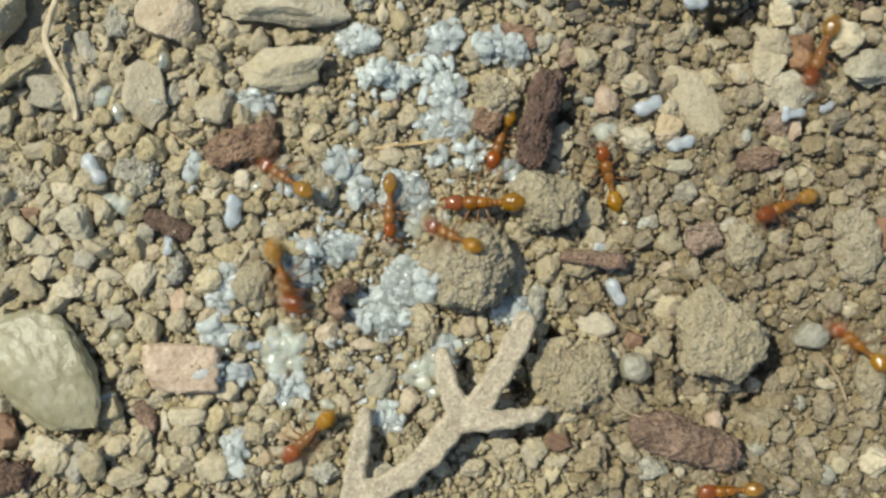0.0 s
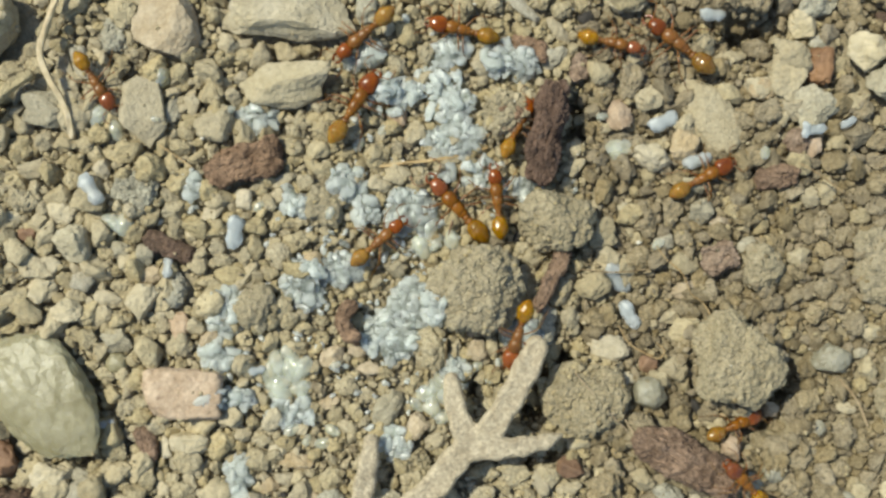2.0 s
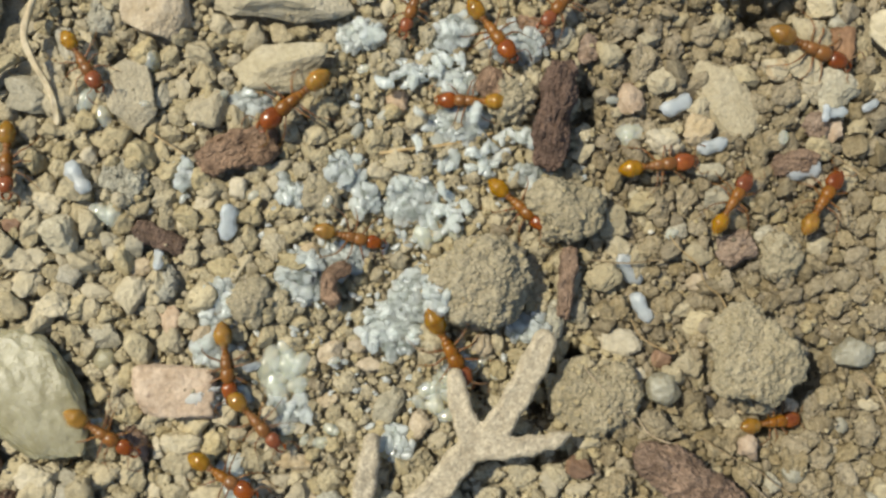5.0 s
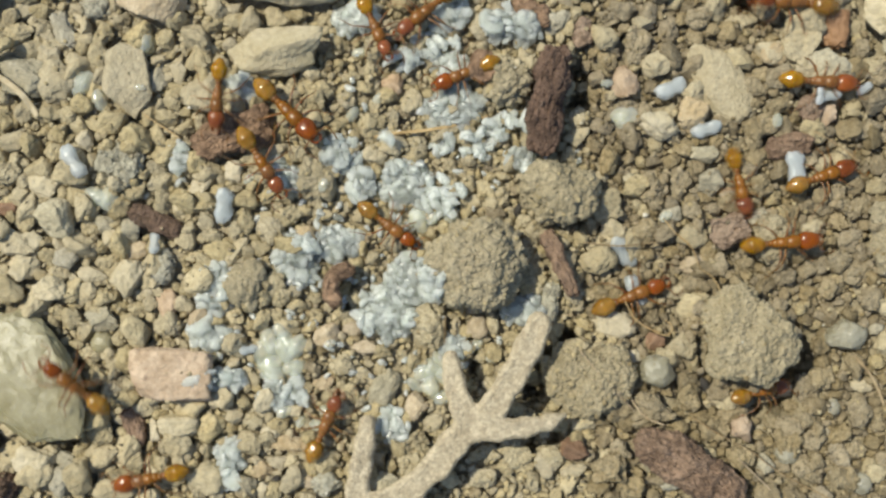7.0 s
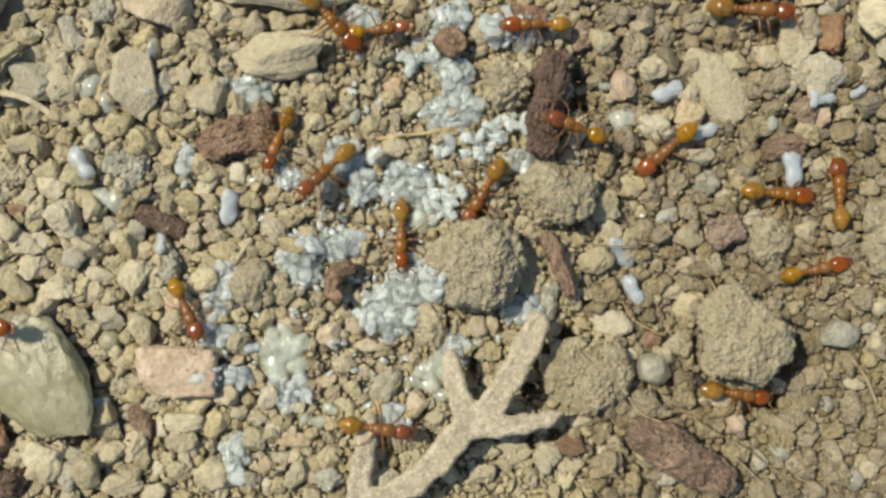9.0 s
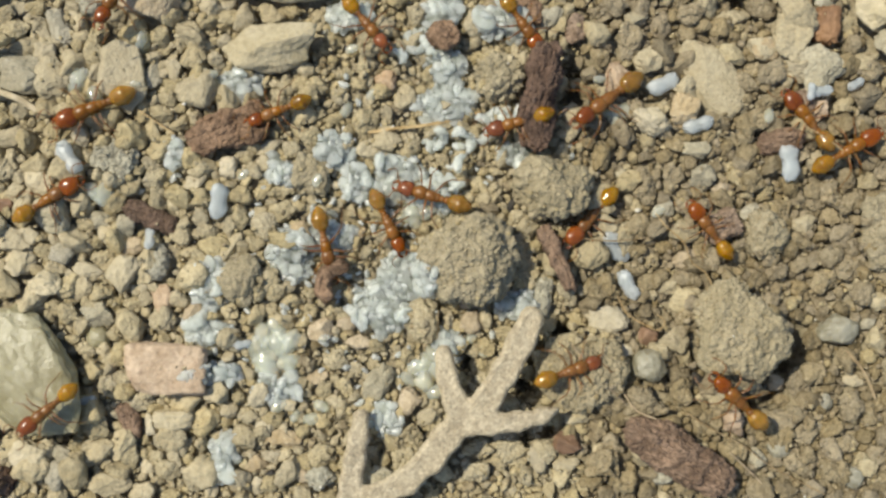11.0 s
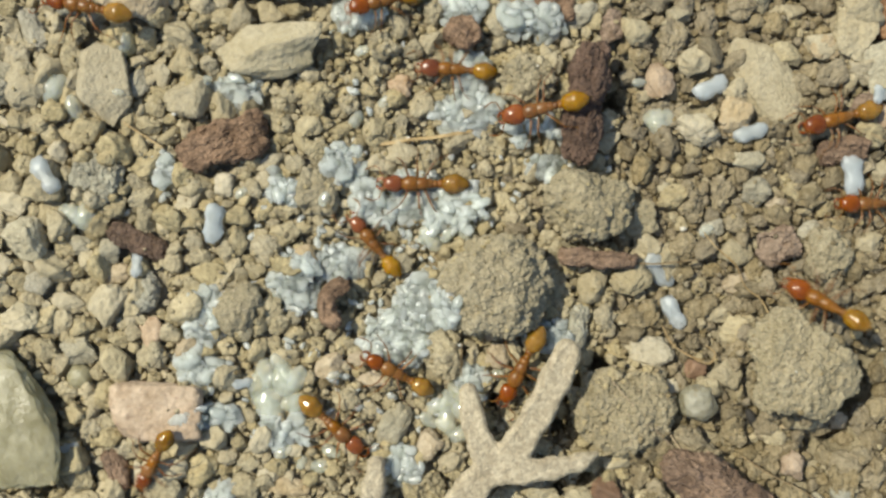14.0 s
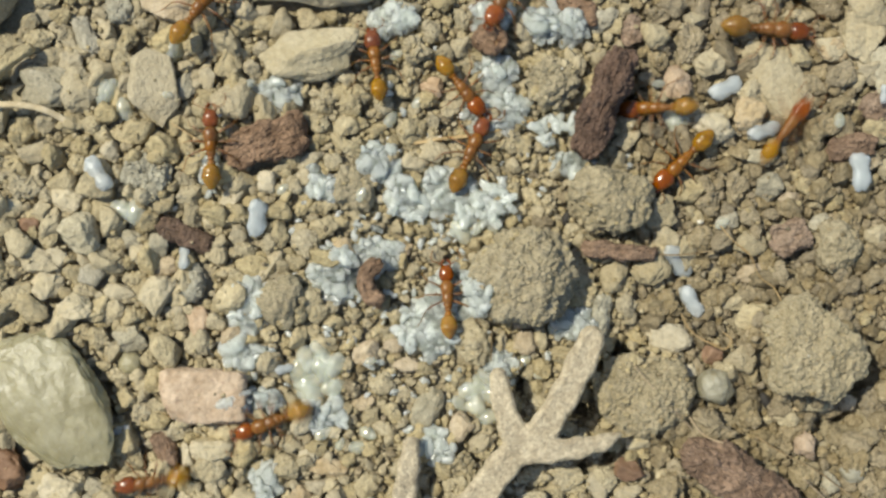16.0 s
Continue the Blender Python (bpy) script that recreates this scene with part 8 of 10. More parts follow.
    rows = [
        (0.00, -5.00, 17.00, -0.07, -74, 9),
        (0.50, -5.00, 17.00, -0.07, -74, 9),
        (0.65, -3.99, 15.78, 0.31, -50, 8),
        (0.85, -2.65, 14.16, 0.30, -50, 6),
        (1.00, -1.64, 12.94, 0.40, -34, 9),
        (1.50, -1.44, 12.72, 0.40, -90, 10),
        (1.65, -2.10, 12.23, 0.71, -144, 4),
        (1.85, -2.98, 11.59, 0.75, -144, 0),
        (2.00, -3.64, 11.11, 0.60, -141, -10),
        (2.15, -4.44, 10.35, 1.77, -137, 1),
        (2.35, -5.51, 9.35, 1.66, -137, 6),
        (2.50, -6.31, 8.60, 1.61, -127, -6),
        (2.65, -8.04, 6.40, 0.44, -128, 18),
        (2.85, -10.35, 3.47, 0.82, -128, -7),
        (3.00, -12.08, 1.27, 0.71, -157, -1),
        (3.38, -11.67, 0.16, 0.46, -113, -17),
        (3.75, -11.25, -0.96, 0.44, -70, 2),
        (4.75, -10.14, -3.93, 0.52, -70, -3),
        (5.50, -9.31, -6.15, 0.40, -118, 7),
        (5.58, -8.48, -5.75, 0.51, -46, -5),
        (5.65, -7.66, -5.35, 0.22, 26, -4),
        (5.85, -5.46, -4.29, 0.68, 26, 4),
        (5.92, -4.64, -3.89, 1.00, 84, 15),
        (6.00, -3.81, -3.49, 0.89, 142, 9),
        (6.08, -2.20, -3.53, 0.39, 70, -0),
        (6.15, -0.60, -3.57, 0.74, -1, -9),
        (6.35, 3.70, -3.67, 1.97, -1, 1),
        (6.50, 6.92, -3.75, -0.02, 50, 19),
        (7.00, 8.90, -2.77, 0.11, 22, 3),
        (7.08, 9.17, -3.37, 0.09, -22, 2),
        (7.15, 9.44, -3.97, 0.20, -66, 7),
        (7.35, 10.15, -5.59, 0.51, -66, 9),
        (7.50, 10.68, -6.79, 0.53, -52, -7),
        (7.65, 11.96, -6.88, 3.19, -4, 19),
        (7.85, 13.67, -6.99, 2.93, -4, -19),
        (8.00, 14.96, -7.08, 2.47, 9, -19),
        (8.50, 14.62, -7.32, 2.75, -14, -19),
        (9.00, 13.89, -7.40, 0.26, -10, -13),
        (9.83, 13.77, -7.48, 2.59, 50, 19),
        (10.67, 13.66, -7.56, 3.04, 110, 19),
        (11.50, 13.54, -7.64, 0.11, 170, 10),
        (12.00, 14.19, -7.79, -0.01, 182, 13),
        (12.15, 11.59, -6.36, 2.98, 151, -19),
        (12.35, 8.11, -4.45, 0.47, 151, 2),
        (12.50, 5.50, -3.01, 0.24, 87, 9),
        (12.65, 5.44, -1.70, 0.30, 93, 11),
        (12.85, 5.35, 0.05, 1.52, 93, 19),
        (12.93, 5.32, 0.70, 0.25, 155, 5),
        (13.00, 5.29, 1.36, 1.81, 217, -19),
        (13.15, 4.57, -0.03, 2.84, 243, 19),
        (13.35, 3.62, -1.89, 2.44, 243, -19),
        (13.50, 2.90, -3.29, 1.91, 223, -1),
        (14.00, 2.74, -4.50, 0.56, 243, -12),
        (14.15, 1.15, -4.68, 0.46, 187, 6),
        (14.35, -0.98, -4.92, 0.42, 187, -5),
        (14.50, -2.58, -5.11, 0.39, 208, -12),
        (14.65, -3.89, -6.49, 0.45, 227, 2),
        (14.85, -5.63, -8.33, 0.52, 227, 4),
        (14.93, -6.29, -9.02, 0.58, 174, -4),
        (15.00, -6.94, -9.72, 0.66, 122, -4),
        (15.50, -7.50, -10.29, 0.48, 165, -8),
        (15.65, -8.10, -9.44, 0.50, 125, 1),
        (15.85, -8.90, -8.30, 0.63, 125, 1),
        (16.00, -9.50, -7.44, 0.34, 200, -1),
    ]
    walk(colony[14], along(rows))
    stride(colony[14], rows)
    rows = [
        (0.00, 3.00, 17.00, 0.27, -100, 3),
        (0.50, 3.00, 17.00, 0.27, -100, 3),
        (0.65, 2.66, 15.25, 0.22, -101, -2),
        (0.85, 2.20, 12.91, 0.42, -101, 5),
        (0.93, 2.02, 12.04, 0.30, -142, 3),
        (1.00, 1.85, 11.16, 0.53, -182, -7),
        (1.50, 1.01, 11.27, 0.48, -180, -4),
        (2.00, 1.00, 11.31, 0.41, -193, 4),
        (2.17, 1.13, 11.42, 0.65, -141, 14),
        (2.33, 1.27, 11.53, 0.60, -89, 10),
        (2.50, 1.40, 11.64, 0.45, -37, -6),
        (3.00, 1.19, 11.83, 0.45, -72, 4),
        (3.75, 1.63, 11.16, 0.38, -56, 0),
        (4.75, 2.22, 10.28, 0.73, -56, 12),
        (5.50, 2.67, 9.61, 0.66, -33, 3),
        (5.75, 3.36, 8.63, 0.77, 31, 6),
        (6.00, 4.04, 7.65, 0.56, 95, 9),
        (6.05, 4.39, 6.94, 1.70, 42, 15),
        (6.10, 4.73, 6.23, 1.71, -11, -10),
        (6.15, 5.07, 5.52, 1.75, -64, -0),
        (6.35, 6.44, 2.69, 1.90, -64, 16),
        (6.42, 6.96, 1.63, 1.68, -133, 4),
        (6.50, 7.47, 0.56, 1.14, -201, 19),
        (6.55, 8.29, 0.48, 0.88, -256, -11),
        (6.60, 9.12, 0.39, 0.73, -311, -16),
        (6.65, 9.94, 0.30, 0.42, -366, -4),
        (6.85, 13.23, -0.06, 0.53, -366, 14),
        (7.00, 15.70, -0.32, 0.91, -355, 7),
        (7.08, 15.49, 0.21, 0.53, -302, 4),
        (7.15, 15.28, 0.74, 0.75, -249, -14),
        (7.35, 14.72, 2.17, 0.28, -249, 8),
        (7.50, 14.30, 3.23, 0.50, -279, 9),
        (7.75, 14.50, 2.98, 0.50, -214, -2),
        (8.00, 14.70, 2.73, 0.72, -148, 8),
        (8.17, 14.65, 2.65, 0.51, -92, -9),
        (8.33, 14.60, 2.57, 0.51, -35, 9),
        (8.50, 14.56, 2.49, 0.55, 22, -10),
        (9.00, 15.90, 2.03, 0.40, -5, -5),
        (9.75, 17.08, 2.63, 0.35, 27, -4),
        (10.75, 18.65, 3.42, 0.59, 27, 9),
        (11.50, 19.83, 4.02, 0.66, 39, -5),
        (11.57, 19.61, 3.06, 0.44, -32, -1),
        (11.65, 19.39, 2.11, 0.36, -103, -6),
        (11.85, 18.80, -0.45, 0.17, -103, 7),
        (12.00, 18.36, -2.36, 0.44, -170, -7),
        (12.15, 17.82, -3.73, -0.35, -112, -19),
        (12.35, 17.09, -5.55, -1.07, -112, -8),
        (12.50, 16.55, -6.91, 0.12, -112, 17),
        (13.00, 17.33, -5.65, 2.28, -181, 19),
        (13.25, 17.42, -5.10, 2.45, -219, 19),
        (13.50, 17.51, -4.54, -0.25, -258, 19),
        (13.65, 16.70, -3.83, 2.50, -222, 19),
        (13.85, 15.63, -2.87, 3.18, -222, 10),
        (14.00, 14.83, -2.16, 2.17, -212, -19),
        (14.15, 13.56, -1.89, 1.79, -192, -10),
        (14.35, 11.88, -1.54, 0.23, -192, -7),
        (14.50, 10.62, -1.27, 0.21, -208, 4),
        (14.57, 11.43, -0.81, 0.59, -269, 9),
        (14.65, 12.24, -0.35, 0.55, -330, 14),
        (14.85, 14.40, 0.89, 0.74, -330, -6),
        (14.93, 15.21, 1.35, 0.80, -257, -2),
        (15.00, 16.02, 1.81, 0.34, -184, 6),
        (15.15, 13.95, 2.39, 0.64, -195, -1),
        (15.35, 11.19, 3.15, 0.51, -195, -3),
        (15.50, 9.11, 3.72, 0.37, -147, -5),
        (16.00, 8.84, 3.75, 0.17, -136, -4),
    ]
    walk(colony[15], along(rows))
    stride(colony[15], rows)
    rows = [
        (0.00, 9.00, 17.00, 0.01, -118, 8),
        (0.15, 8.30, 15.14, 0.19, -111, 11),
        (0.35, 7.36, 12.65, 0.56, -111, 0),
        (0.42, 7.01, 11.72, 0.30, -167, 5),
        (0.50, 6.66, 10.79, 0.32, -223, -12),
        (1.00, 6.91, 11.68, 0.57, -229, 14),
        (1.15, 6.91, 13.27, 0.61, -270, -2),
        (1.35, 6.91, 15.40, 0.37, -270, -10),
        (1.50, 6.91, 17.00, 0.22, -270, -10),
        (2.00, 6.91, 17.00, 0.22, -270, -10),
        (2.50, 6.91, 17.00, 0.22, -270, -10),
        (3.00, 6.91, 17.00, 0.22, -270, -10),
        (3.25, 6.74, 16.33, 0.50, -215, -3),
        (3.50, 6.57, 15.65, 0.49, -159, 7),
        (3.75, 6.40, 14.98, 0.02, -104, -4),
        (4.75, 5.72, 12.28, 0.19, -104, 11),
        (5.12, 5.47, 11.27, 0.86, -152, 4),
        (5.50, 5.21, 10.25, 0.76, -200, 4),
        (6.00, 4.84, 10.05, 0.63, -183, -1),
        (6.50, 4.99, 10.02, 0.65, -188, 2),
        (6.65, 3.32, 10.13, 0.60, -184, -3),
        (6.85, 1.11, 10.28, 0.81, -184, 12),
        (7.00, -0.55, 10.39, 0.78, -141, 2),
        (7.50, -1.04, 10.21, 0.85, -75, 9),
        (8.00, 0.38, 10.06, 1.02, -42, 10),
        (8.15, 0.21, 8.94, 0.77, -98, -12),
        (8.35, -0.01, 7.44, 0.41, -98, -7),
        (8.50, -0.18, 6.32, 0.40, -81, -1),
        (8.65, 0.48, 5.05, 0.35, -62, 2),
        (8.85, 1.36, 3.36, 0.46, -62, 0),
        (9.00, 2.02, 2.10, 0.24, -121, -5),
        (10.25, 0.91, 1.79, 0.20, -185, 4),
        (11.50, -0.20, 1.48, 1.66, -249, -19),
        (11.67, -0.12, 1.47, 0.45, -307, 6),
        (11.83, -0.04, 1.46, 0.42, -366, 3),
        (12.00, 0.04, 1.44, 1.83, -424, 19),
        (12.25, 0.20, 1.74, 0.44, -492, 7),
        (12.50, 0.37, 2.03, 0.25, -561, 3),
        (13.00, 0.99, 2.65, 0.27, -538, 6),
        (13.50, 0.34, 2.90, 0.52, -561, 3),
        (14.00, -1.30, 3.05, 0.22, -541, 3),
        (14.50, -3.03, 4.18, 0.25, -574, 1),
        (15.00, -4.56, 3.41, 0.92, -557, 9),
        (15.07, -3.97, 3.57, 0.19, -631, -8),
        (15.15, -3.38, 3.72, 0.87, -705, -15),
        (15.35, -1.81, 4.14, 0.50, -705, 1),
        (15.50, -0.64, 4.45, 0.41, -692, 8),
        (16.00, -0.55, 4.23, 0.28, -655, -1),
    ]
    walk(colony[16], along(rows))
    stride(colony[16], rows)
    rows = [
        (0.00, -12.00, 17.00, 0.11, -55, 9),
        (0.50, -12.00, 17.00, 0.11, -55, 9),
        (0.57, -12.99, 16.25, 0.30, -99, 8),
        (0.65, -13.98, 15.49, 0.26, -143, -3),
        (0.85, -16.61, 13.48, 0.36, -143, 13),
        (0.93, -17.60, 12.73, 0.60, -87, -3),
        (1.00, -18.59, 11.98, 1.06, -32, -1),
        (1.17, -18.59, 12.27, 0.98, -83, -11),
        (1.33, -18.58, 12.56, 1.08, -133, -4),
        (1.50, -18.58, 12.85, 0.64, -184, -5),
        (1.57, -18.31, 12.25, 1.15, -125, 3),
        (1.65, -18.04, 11.65, 1.05, -66, -3),
        (1.85, -17.33, 10.06, 0.32, -66, 6),
        (2.00, -16.79, 8.86, 0.36, -58, -7),
        (2.50, -16.80, 8.55, 0.61, -73, 6),
        (3.00, -16.86, 8.63, 0.41, -80, 10),
        (5.50, -16.31, 9.12, 0.81, -35, 4),
        (5.65, -15.37, 9.28, 0.68, 10, 13),
        (5.85, -14.12, 9.48, 0.77, 10, 11),
        (5.92, -13.65, 9.56, 0.78, -43, -18),
        (6.00, -13.19, 9.64, 1.00, -96, -19),
        (6.17, -12.38, 9.77, 0.74, -152, 5),
        (6.33, -11.57, 9.89, 1.55, -207, 1),
        (6.50, -10.76, 10.01, 0.93, -262, 7),
        (6.55, -10.69, 9.67, 0.48, -321, -8),
        (6.60, -10.61, 9.33, 1.35, -379, 19),
        (6.65, -10.54, 8.99, 0.45, -438, 11),
        (6.85, -10.25, 7.62, 0.66, -438, 6),
        (7.00, -10.03, 6.59, 1.27, -457, -11),
        (7.50, -10.78, 5.25, 0.83, -405, 7),
        (8.00, -9.65, 3.25, 0.87, -421, -7),
        (8.15, -11.09, 1.71, 0.61, -493, -2),
        (8.35, -13.02, -0.35, 0.49, -493, 3),
        (8.50, -14.46, -1.90, 0.36, -481, -5),
        (8.57, -14.08, -2.11, 0.32, -435, -8),
        (8.65, -13.70, -2.33, 0.29, -390, -3),
        (8.85, -12.68, -2.92, 0.38, -390, 7),
        (9.00, -11.92, -3.36, 0.71, -424, 6),
        (9.75, -13.94, -5.14, 0.30, -499, -3),
        (10.75, -16.63, -7.52, 1.54, -499, 19),
        (11.50, -18.65, -9.31, 1.93, -497, -19),
        (11.65, -18.70, -10.12, 1.64, -454, -19),
        (11.85, -18.77, -11.21, 1.32, -454, -19),
        (11.93, -18.80, -11.62, 0.67, -403, -7),
        (12.00, -18.83, -12.02, 0.84, -352, -9),
        (12.15, -18.29, -11.33, 0.63, -308, -4),
        (12.35, -17.56, -10.40, 0.86, -308, -15),
        (12.50, -17.02, -9.70, 1.45, -255, 19),
        (12.55, -17.02, -10.43, 1.32, -200, 14),
        (12.60, -17.02, -11.16, 0.42, -145, -0),
        (12.65, -17.02, -11.89, 0.46, -90, 5),
        (12.85, -17.02, -14.81, 0.53, -90, -3),
        (13.00, -17.02, -17.00, -0.02, -90, -12),
        (13.50, -17.02, -17.00, -0.02, -90, -12),
        (14.00, -17.02, -17.00, -0.02, -90, -12),
        (14.50, -17.02, -17.00, -0.02, -90, -12),
        (15.00, -17.02, -17.00, -0.02, -90, -12),
        (15.50, -17.02, -17.00, -0.02, -90, -12),
        (15.55, -16.81, -16.30, 0.21, -36, -2),
        (15.60, -16.59, -15.60, 0.55, 19, 7),
        (15.65, -16.38, -14.91, 0.37, 73, -3),
        (15.85, -15.53, -12.12, 0.28, 73, -2),
        (15.93, -15.21, -11.07, 0.47, 130, -3),
        (16.00, -14.89, -10.02, 0.29, 187, 6),
    ]
    walk(colony[17], along(rows))
    stride(colony[17], rows)
    rows = [
        (0.00, -27.00, -2.00, 0.13, 4, 4),
        (0.50, -27.00, -2.00, 0.13, 4, 4),
        (1.00, -27.00, -2.00, 0.13, 4, 4),
        (1.50, -27.00, -2.00, 0.13, 4, 4),
        (2.00, -27.00, -2.00, 0.13, 4, 4),
        (2.50, -27.00, -2.00, 0.13, 4, 4),
        (3.00, -27.00, -2.00, 0.13, 4, 4),
        (5.50, -27.00, -2.00, 0.13, 4, 4),
        (6.00, -27.00, -2.00, 0.13, 4, 4),
        (6.50, -27.00, -2.00, 0.13, 4, 4),
        (7.00, -27.00, -2.00, 0.13, 4, 4),
        (7.50, -27.00, -2.00, 0.13, 4, 4),
        (7.65, -23.75, 0.93, 0.35, 42, -3),
        (7.85, -19.41, 4.84, 0.32, 42, 8),
        (7.90, -18.33, 5.82, 0.44, -11, -2),
        (7.95, -17.24, 6.80, 0.54, -64, 1),
        (8.00, -16.16, 7.77, 0.40, -117, 5),
        (8.15, -15.59, 7.08, 0.53, -51, 6),
        (8.35, -14.84, 6.15, 0.54, -51, 1),
        (8.50, -14.28, 5.45, 0.82, -123, 18),
        (8.57, -13.28, 5.32, 0.98, -65, 11),
        (8.65, -12.27, 5.20, 0.77, -7, 8),
        (8.85, -9.61, 4.86, 0.97, -7, -9),
        (8.93, -8.61, 4.73, 0.78, -59, 0),
        (9.00, -7.61, 4.60, 0.57, -111, 5),
        (10.25, -7.35, 5.32, 0.76, -150, 6),
        (11.50, -7.09, 6.04, 0.38, -190, -5),
        (12.00, -7.77, 6.42, 1.31, -240, 11),
        (12.50, -8.51, 5.81, 0.68, -169, 7),
        (12.65, -8.94, 4.72, 0.87, -111, 6),
        (12.85, -9.52, 3.26, 0.79, -111, -4),
        (13.00, -9.94, 2.16, 0.52, -127, 5),
        (13.15, -10.36, -0.08, 0.59, -100, -0),
        (13.35, -10.90, -3.08, 0.55, -100, 1),
        (13.50, -11.31, -5.32, 0.95, -64, 6),
        (13.65, -11.66, -6.16, 1.01, -112, 7),
        (13.85, -12.12, -7.29, 0.91, -112, -15),
        (14.00, -12.46, -8.13, 0.69, -122, -19),
        (14.07, -12.92, -7.19, 0.92, -183, -11),
        (14.15, -13.39, -6.24, 1.09, -244, -12),
        (14.35, -14.63, -3.71, 0.34, -244, -12),
        (14.50, -15.56, -1.82, -0.01, -241, -5),
        (14.65, -19.14, -1.82, 0.38, -180, 2),
        (14.85, -23.92, -1.82, 0.53, -180, -10),
        (15.00, -27.50, -1.82, -0.11, -180, -3),
        (15.50, -27.50, -1.82, -0.11, -180, -3),
        (16.00, -27.50, -1.82, -0.11, -180, -3),
    ]
    walk(colony[18], along(rows))
    stride(colony[18], rows)
    rows = [
        (0.00, 27.00, 2.00, 0.17, -176, -1),
        (0.50, 27.00, 2.00, 0.17, -176, -1),
        (1.00, 27.00, 2.00, 0.17, -176, -1),
        (1.50, 27.00, 2.00, 0.17, -176, -1),
        (2.00, 27.00, 2.00, 0.17, -176, -1),
        (2.50, 27.00, 2.00, 0.17, -176, -1),
        (3.00, 27.00, 2.00, 0.17, -176, -1),
        (5.50, 27.00, 2.00, 0.17, -176, -1),
        (6.00, 27.00, 2.00, 0.17, -176, -1),
        (6.50, 27.00, 2.00, 0.17, -176, -1),
        (7.00, 27.00, 2.00, 0.17, -176, -1),
        (7.50, 27.00, 2.00, 0.17, -176, -1),
        (7.65, 24.58, 1.18, 0.42, -161, 9),
        (7.85, 21.35, 0.09, 1.41, -161, 8),
        (7.90, 20.55, -0.18, 1.29, -219, -15),
        (7.95, 19.74, -0.46, 0.35, -276, -2),
        (8.00, 18.93, -0.73, 0.74, -334, 19),
        (8.17, 18.73, -0.94, 0.33, -280, -6),
        (8.33, 18.53, -1.15, 0.73, -227, -5),
        (8.50, 18.33, -1.36, 0.82, -173, 14),
        (8.67, 18.13, -1.43, 0.91, -231, 4),
        (8.83, 17.94, -1.50, 0.33, -289, -2),
        (9.00, 17.75, -1.56, 0.35, -347, 5),
        (9.38, 16.81, -1.27, 1.06, -272, 12),
        (9.75, 15.88, -0.97, 0.94, -198, -0),
        (10.75, 13.38, -0.18, 0.53, -198, -11),
        (11.12, 12.44, 0.12, 0.78, -263, 8),
        (11.50, 11.50, 0.42, 0.60, -328, 19),
        (11.65, 13.02, 1.21, 1.07, -333, 1),
        (11.85, 15.05, 2.26, 0.64, -333, -14),
        (12.00, 16.58, 3.05, 0.66, -320, 5),
        (12.15, 17.42, 2.94, 0.46, -367, -4),
        (12.35, 18.54, 2.81, 0.45, -367, -5),
        (12.50, 19.38, 2.70, 0.37, -366, -4),
        (13.00, 18.85, 2.45, 0.38, -369, 2),
        (13.50, 17.41, 2.74, 0.60, -383, -0),
        (13.67, 17.43, 2.48, 0.54, -435, -4),
        (13.83, 17.44, 2.22, 0.45, -488, 7),
        (14.00, 17.45, 1.95, 0.33, -541, 5),
        (14.07, 17.44, 1.13, 0.68, -496, 10),
        (14.15, 17.42, 0.31, 0.66, -451, 14),
        (14.35, 17.39, -1.89, 0.60, -451, -17),
        (14.40, 17.38, -2.44, 1.51, -502, 17),
        (14.45, 17.37, -2.99, 2.04, -553, 13),
        (14.50, 17.36, -3.54, 0.35, -604, 5),
        (14.67, 17.07, -3.08, 2.05, -656, -19),
        (14.83, 16.79, -2.62, 2.32, -708, -19),
        (15.00, 16.50, -2.16, 0.55, -760, -8),
        (15.07, 15.04, -2.67, 3.02, -820, 19),
        (15.15, 13.58, -3.18, 3.28, -881, -19),
        (15.35, 9.68, -4.55, 0.33, -881, 12),
        (15.50, 6.76, -5.57, 0.75, -934, -19),
        (15.57, 7.75, -3.98, 0.39, -978, -14),
        (15.65, 8.74, -2.39, 0.25, -1022, -8),
        (15.85, 11.39, 1.85, 0.21, -1022, -3),
        (16.00, 13.37, 5.03, 0.38, -1025, 12),
    ]
    walk(colony[19], along(rows))
    stride(colony[19], rows)
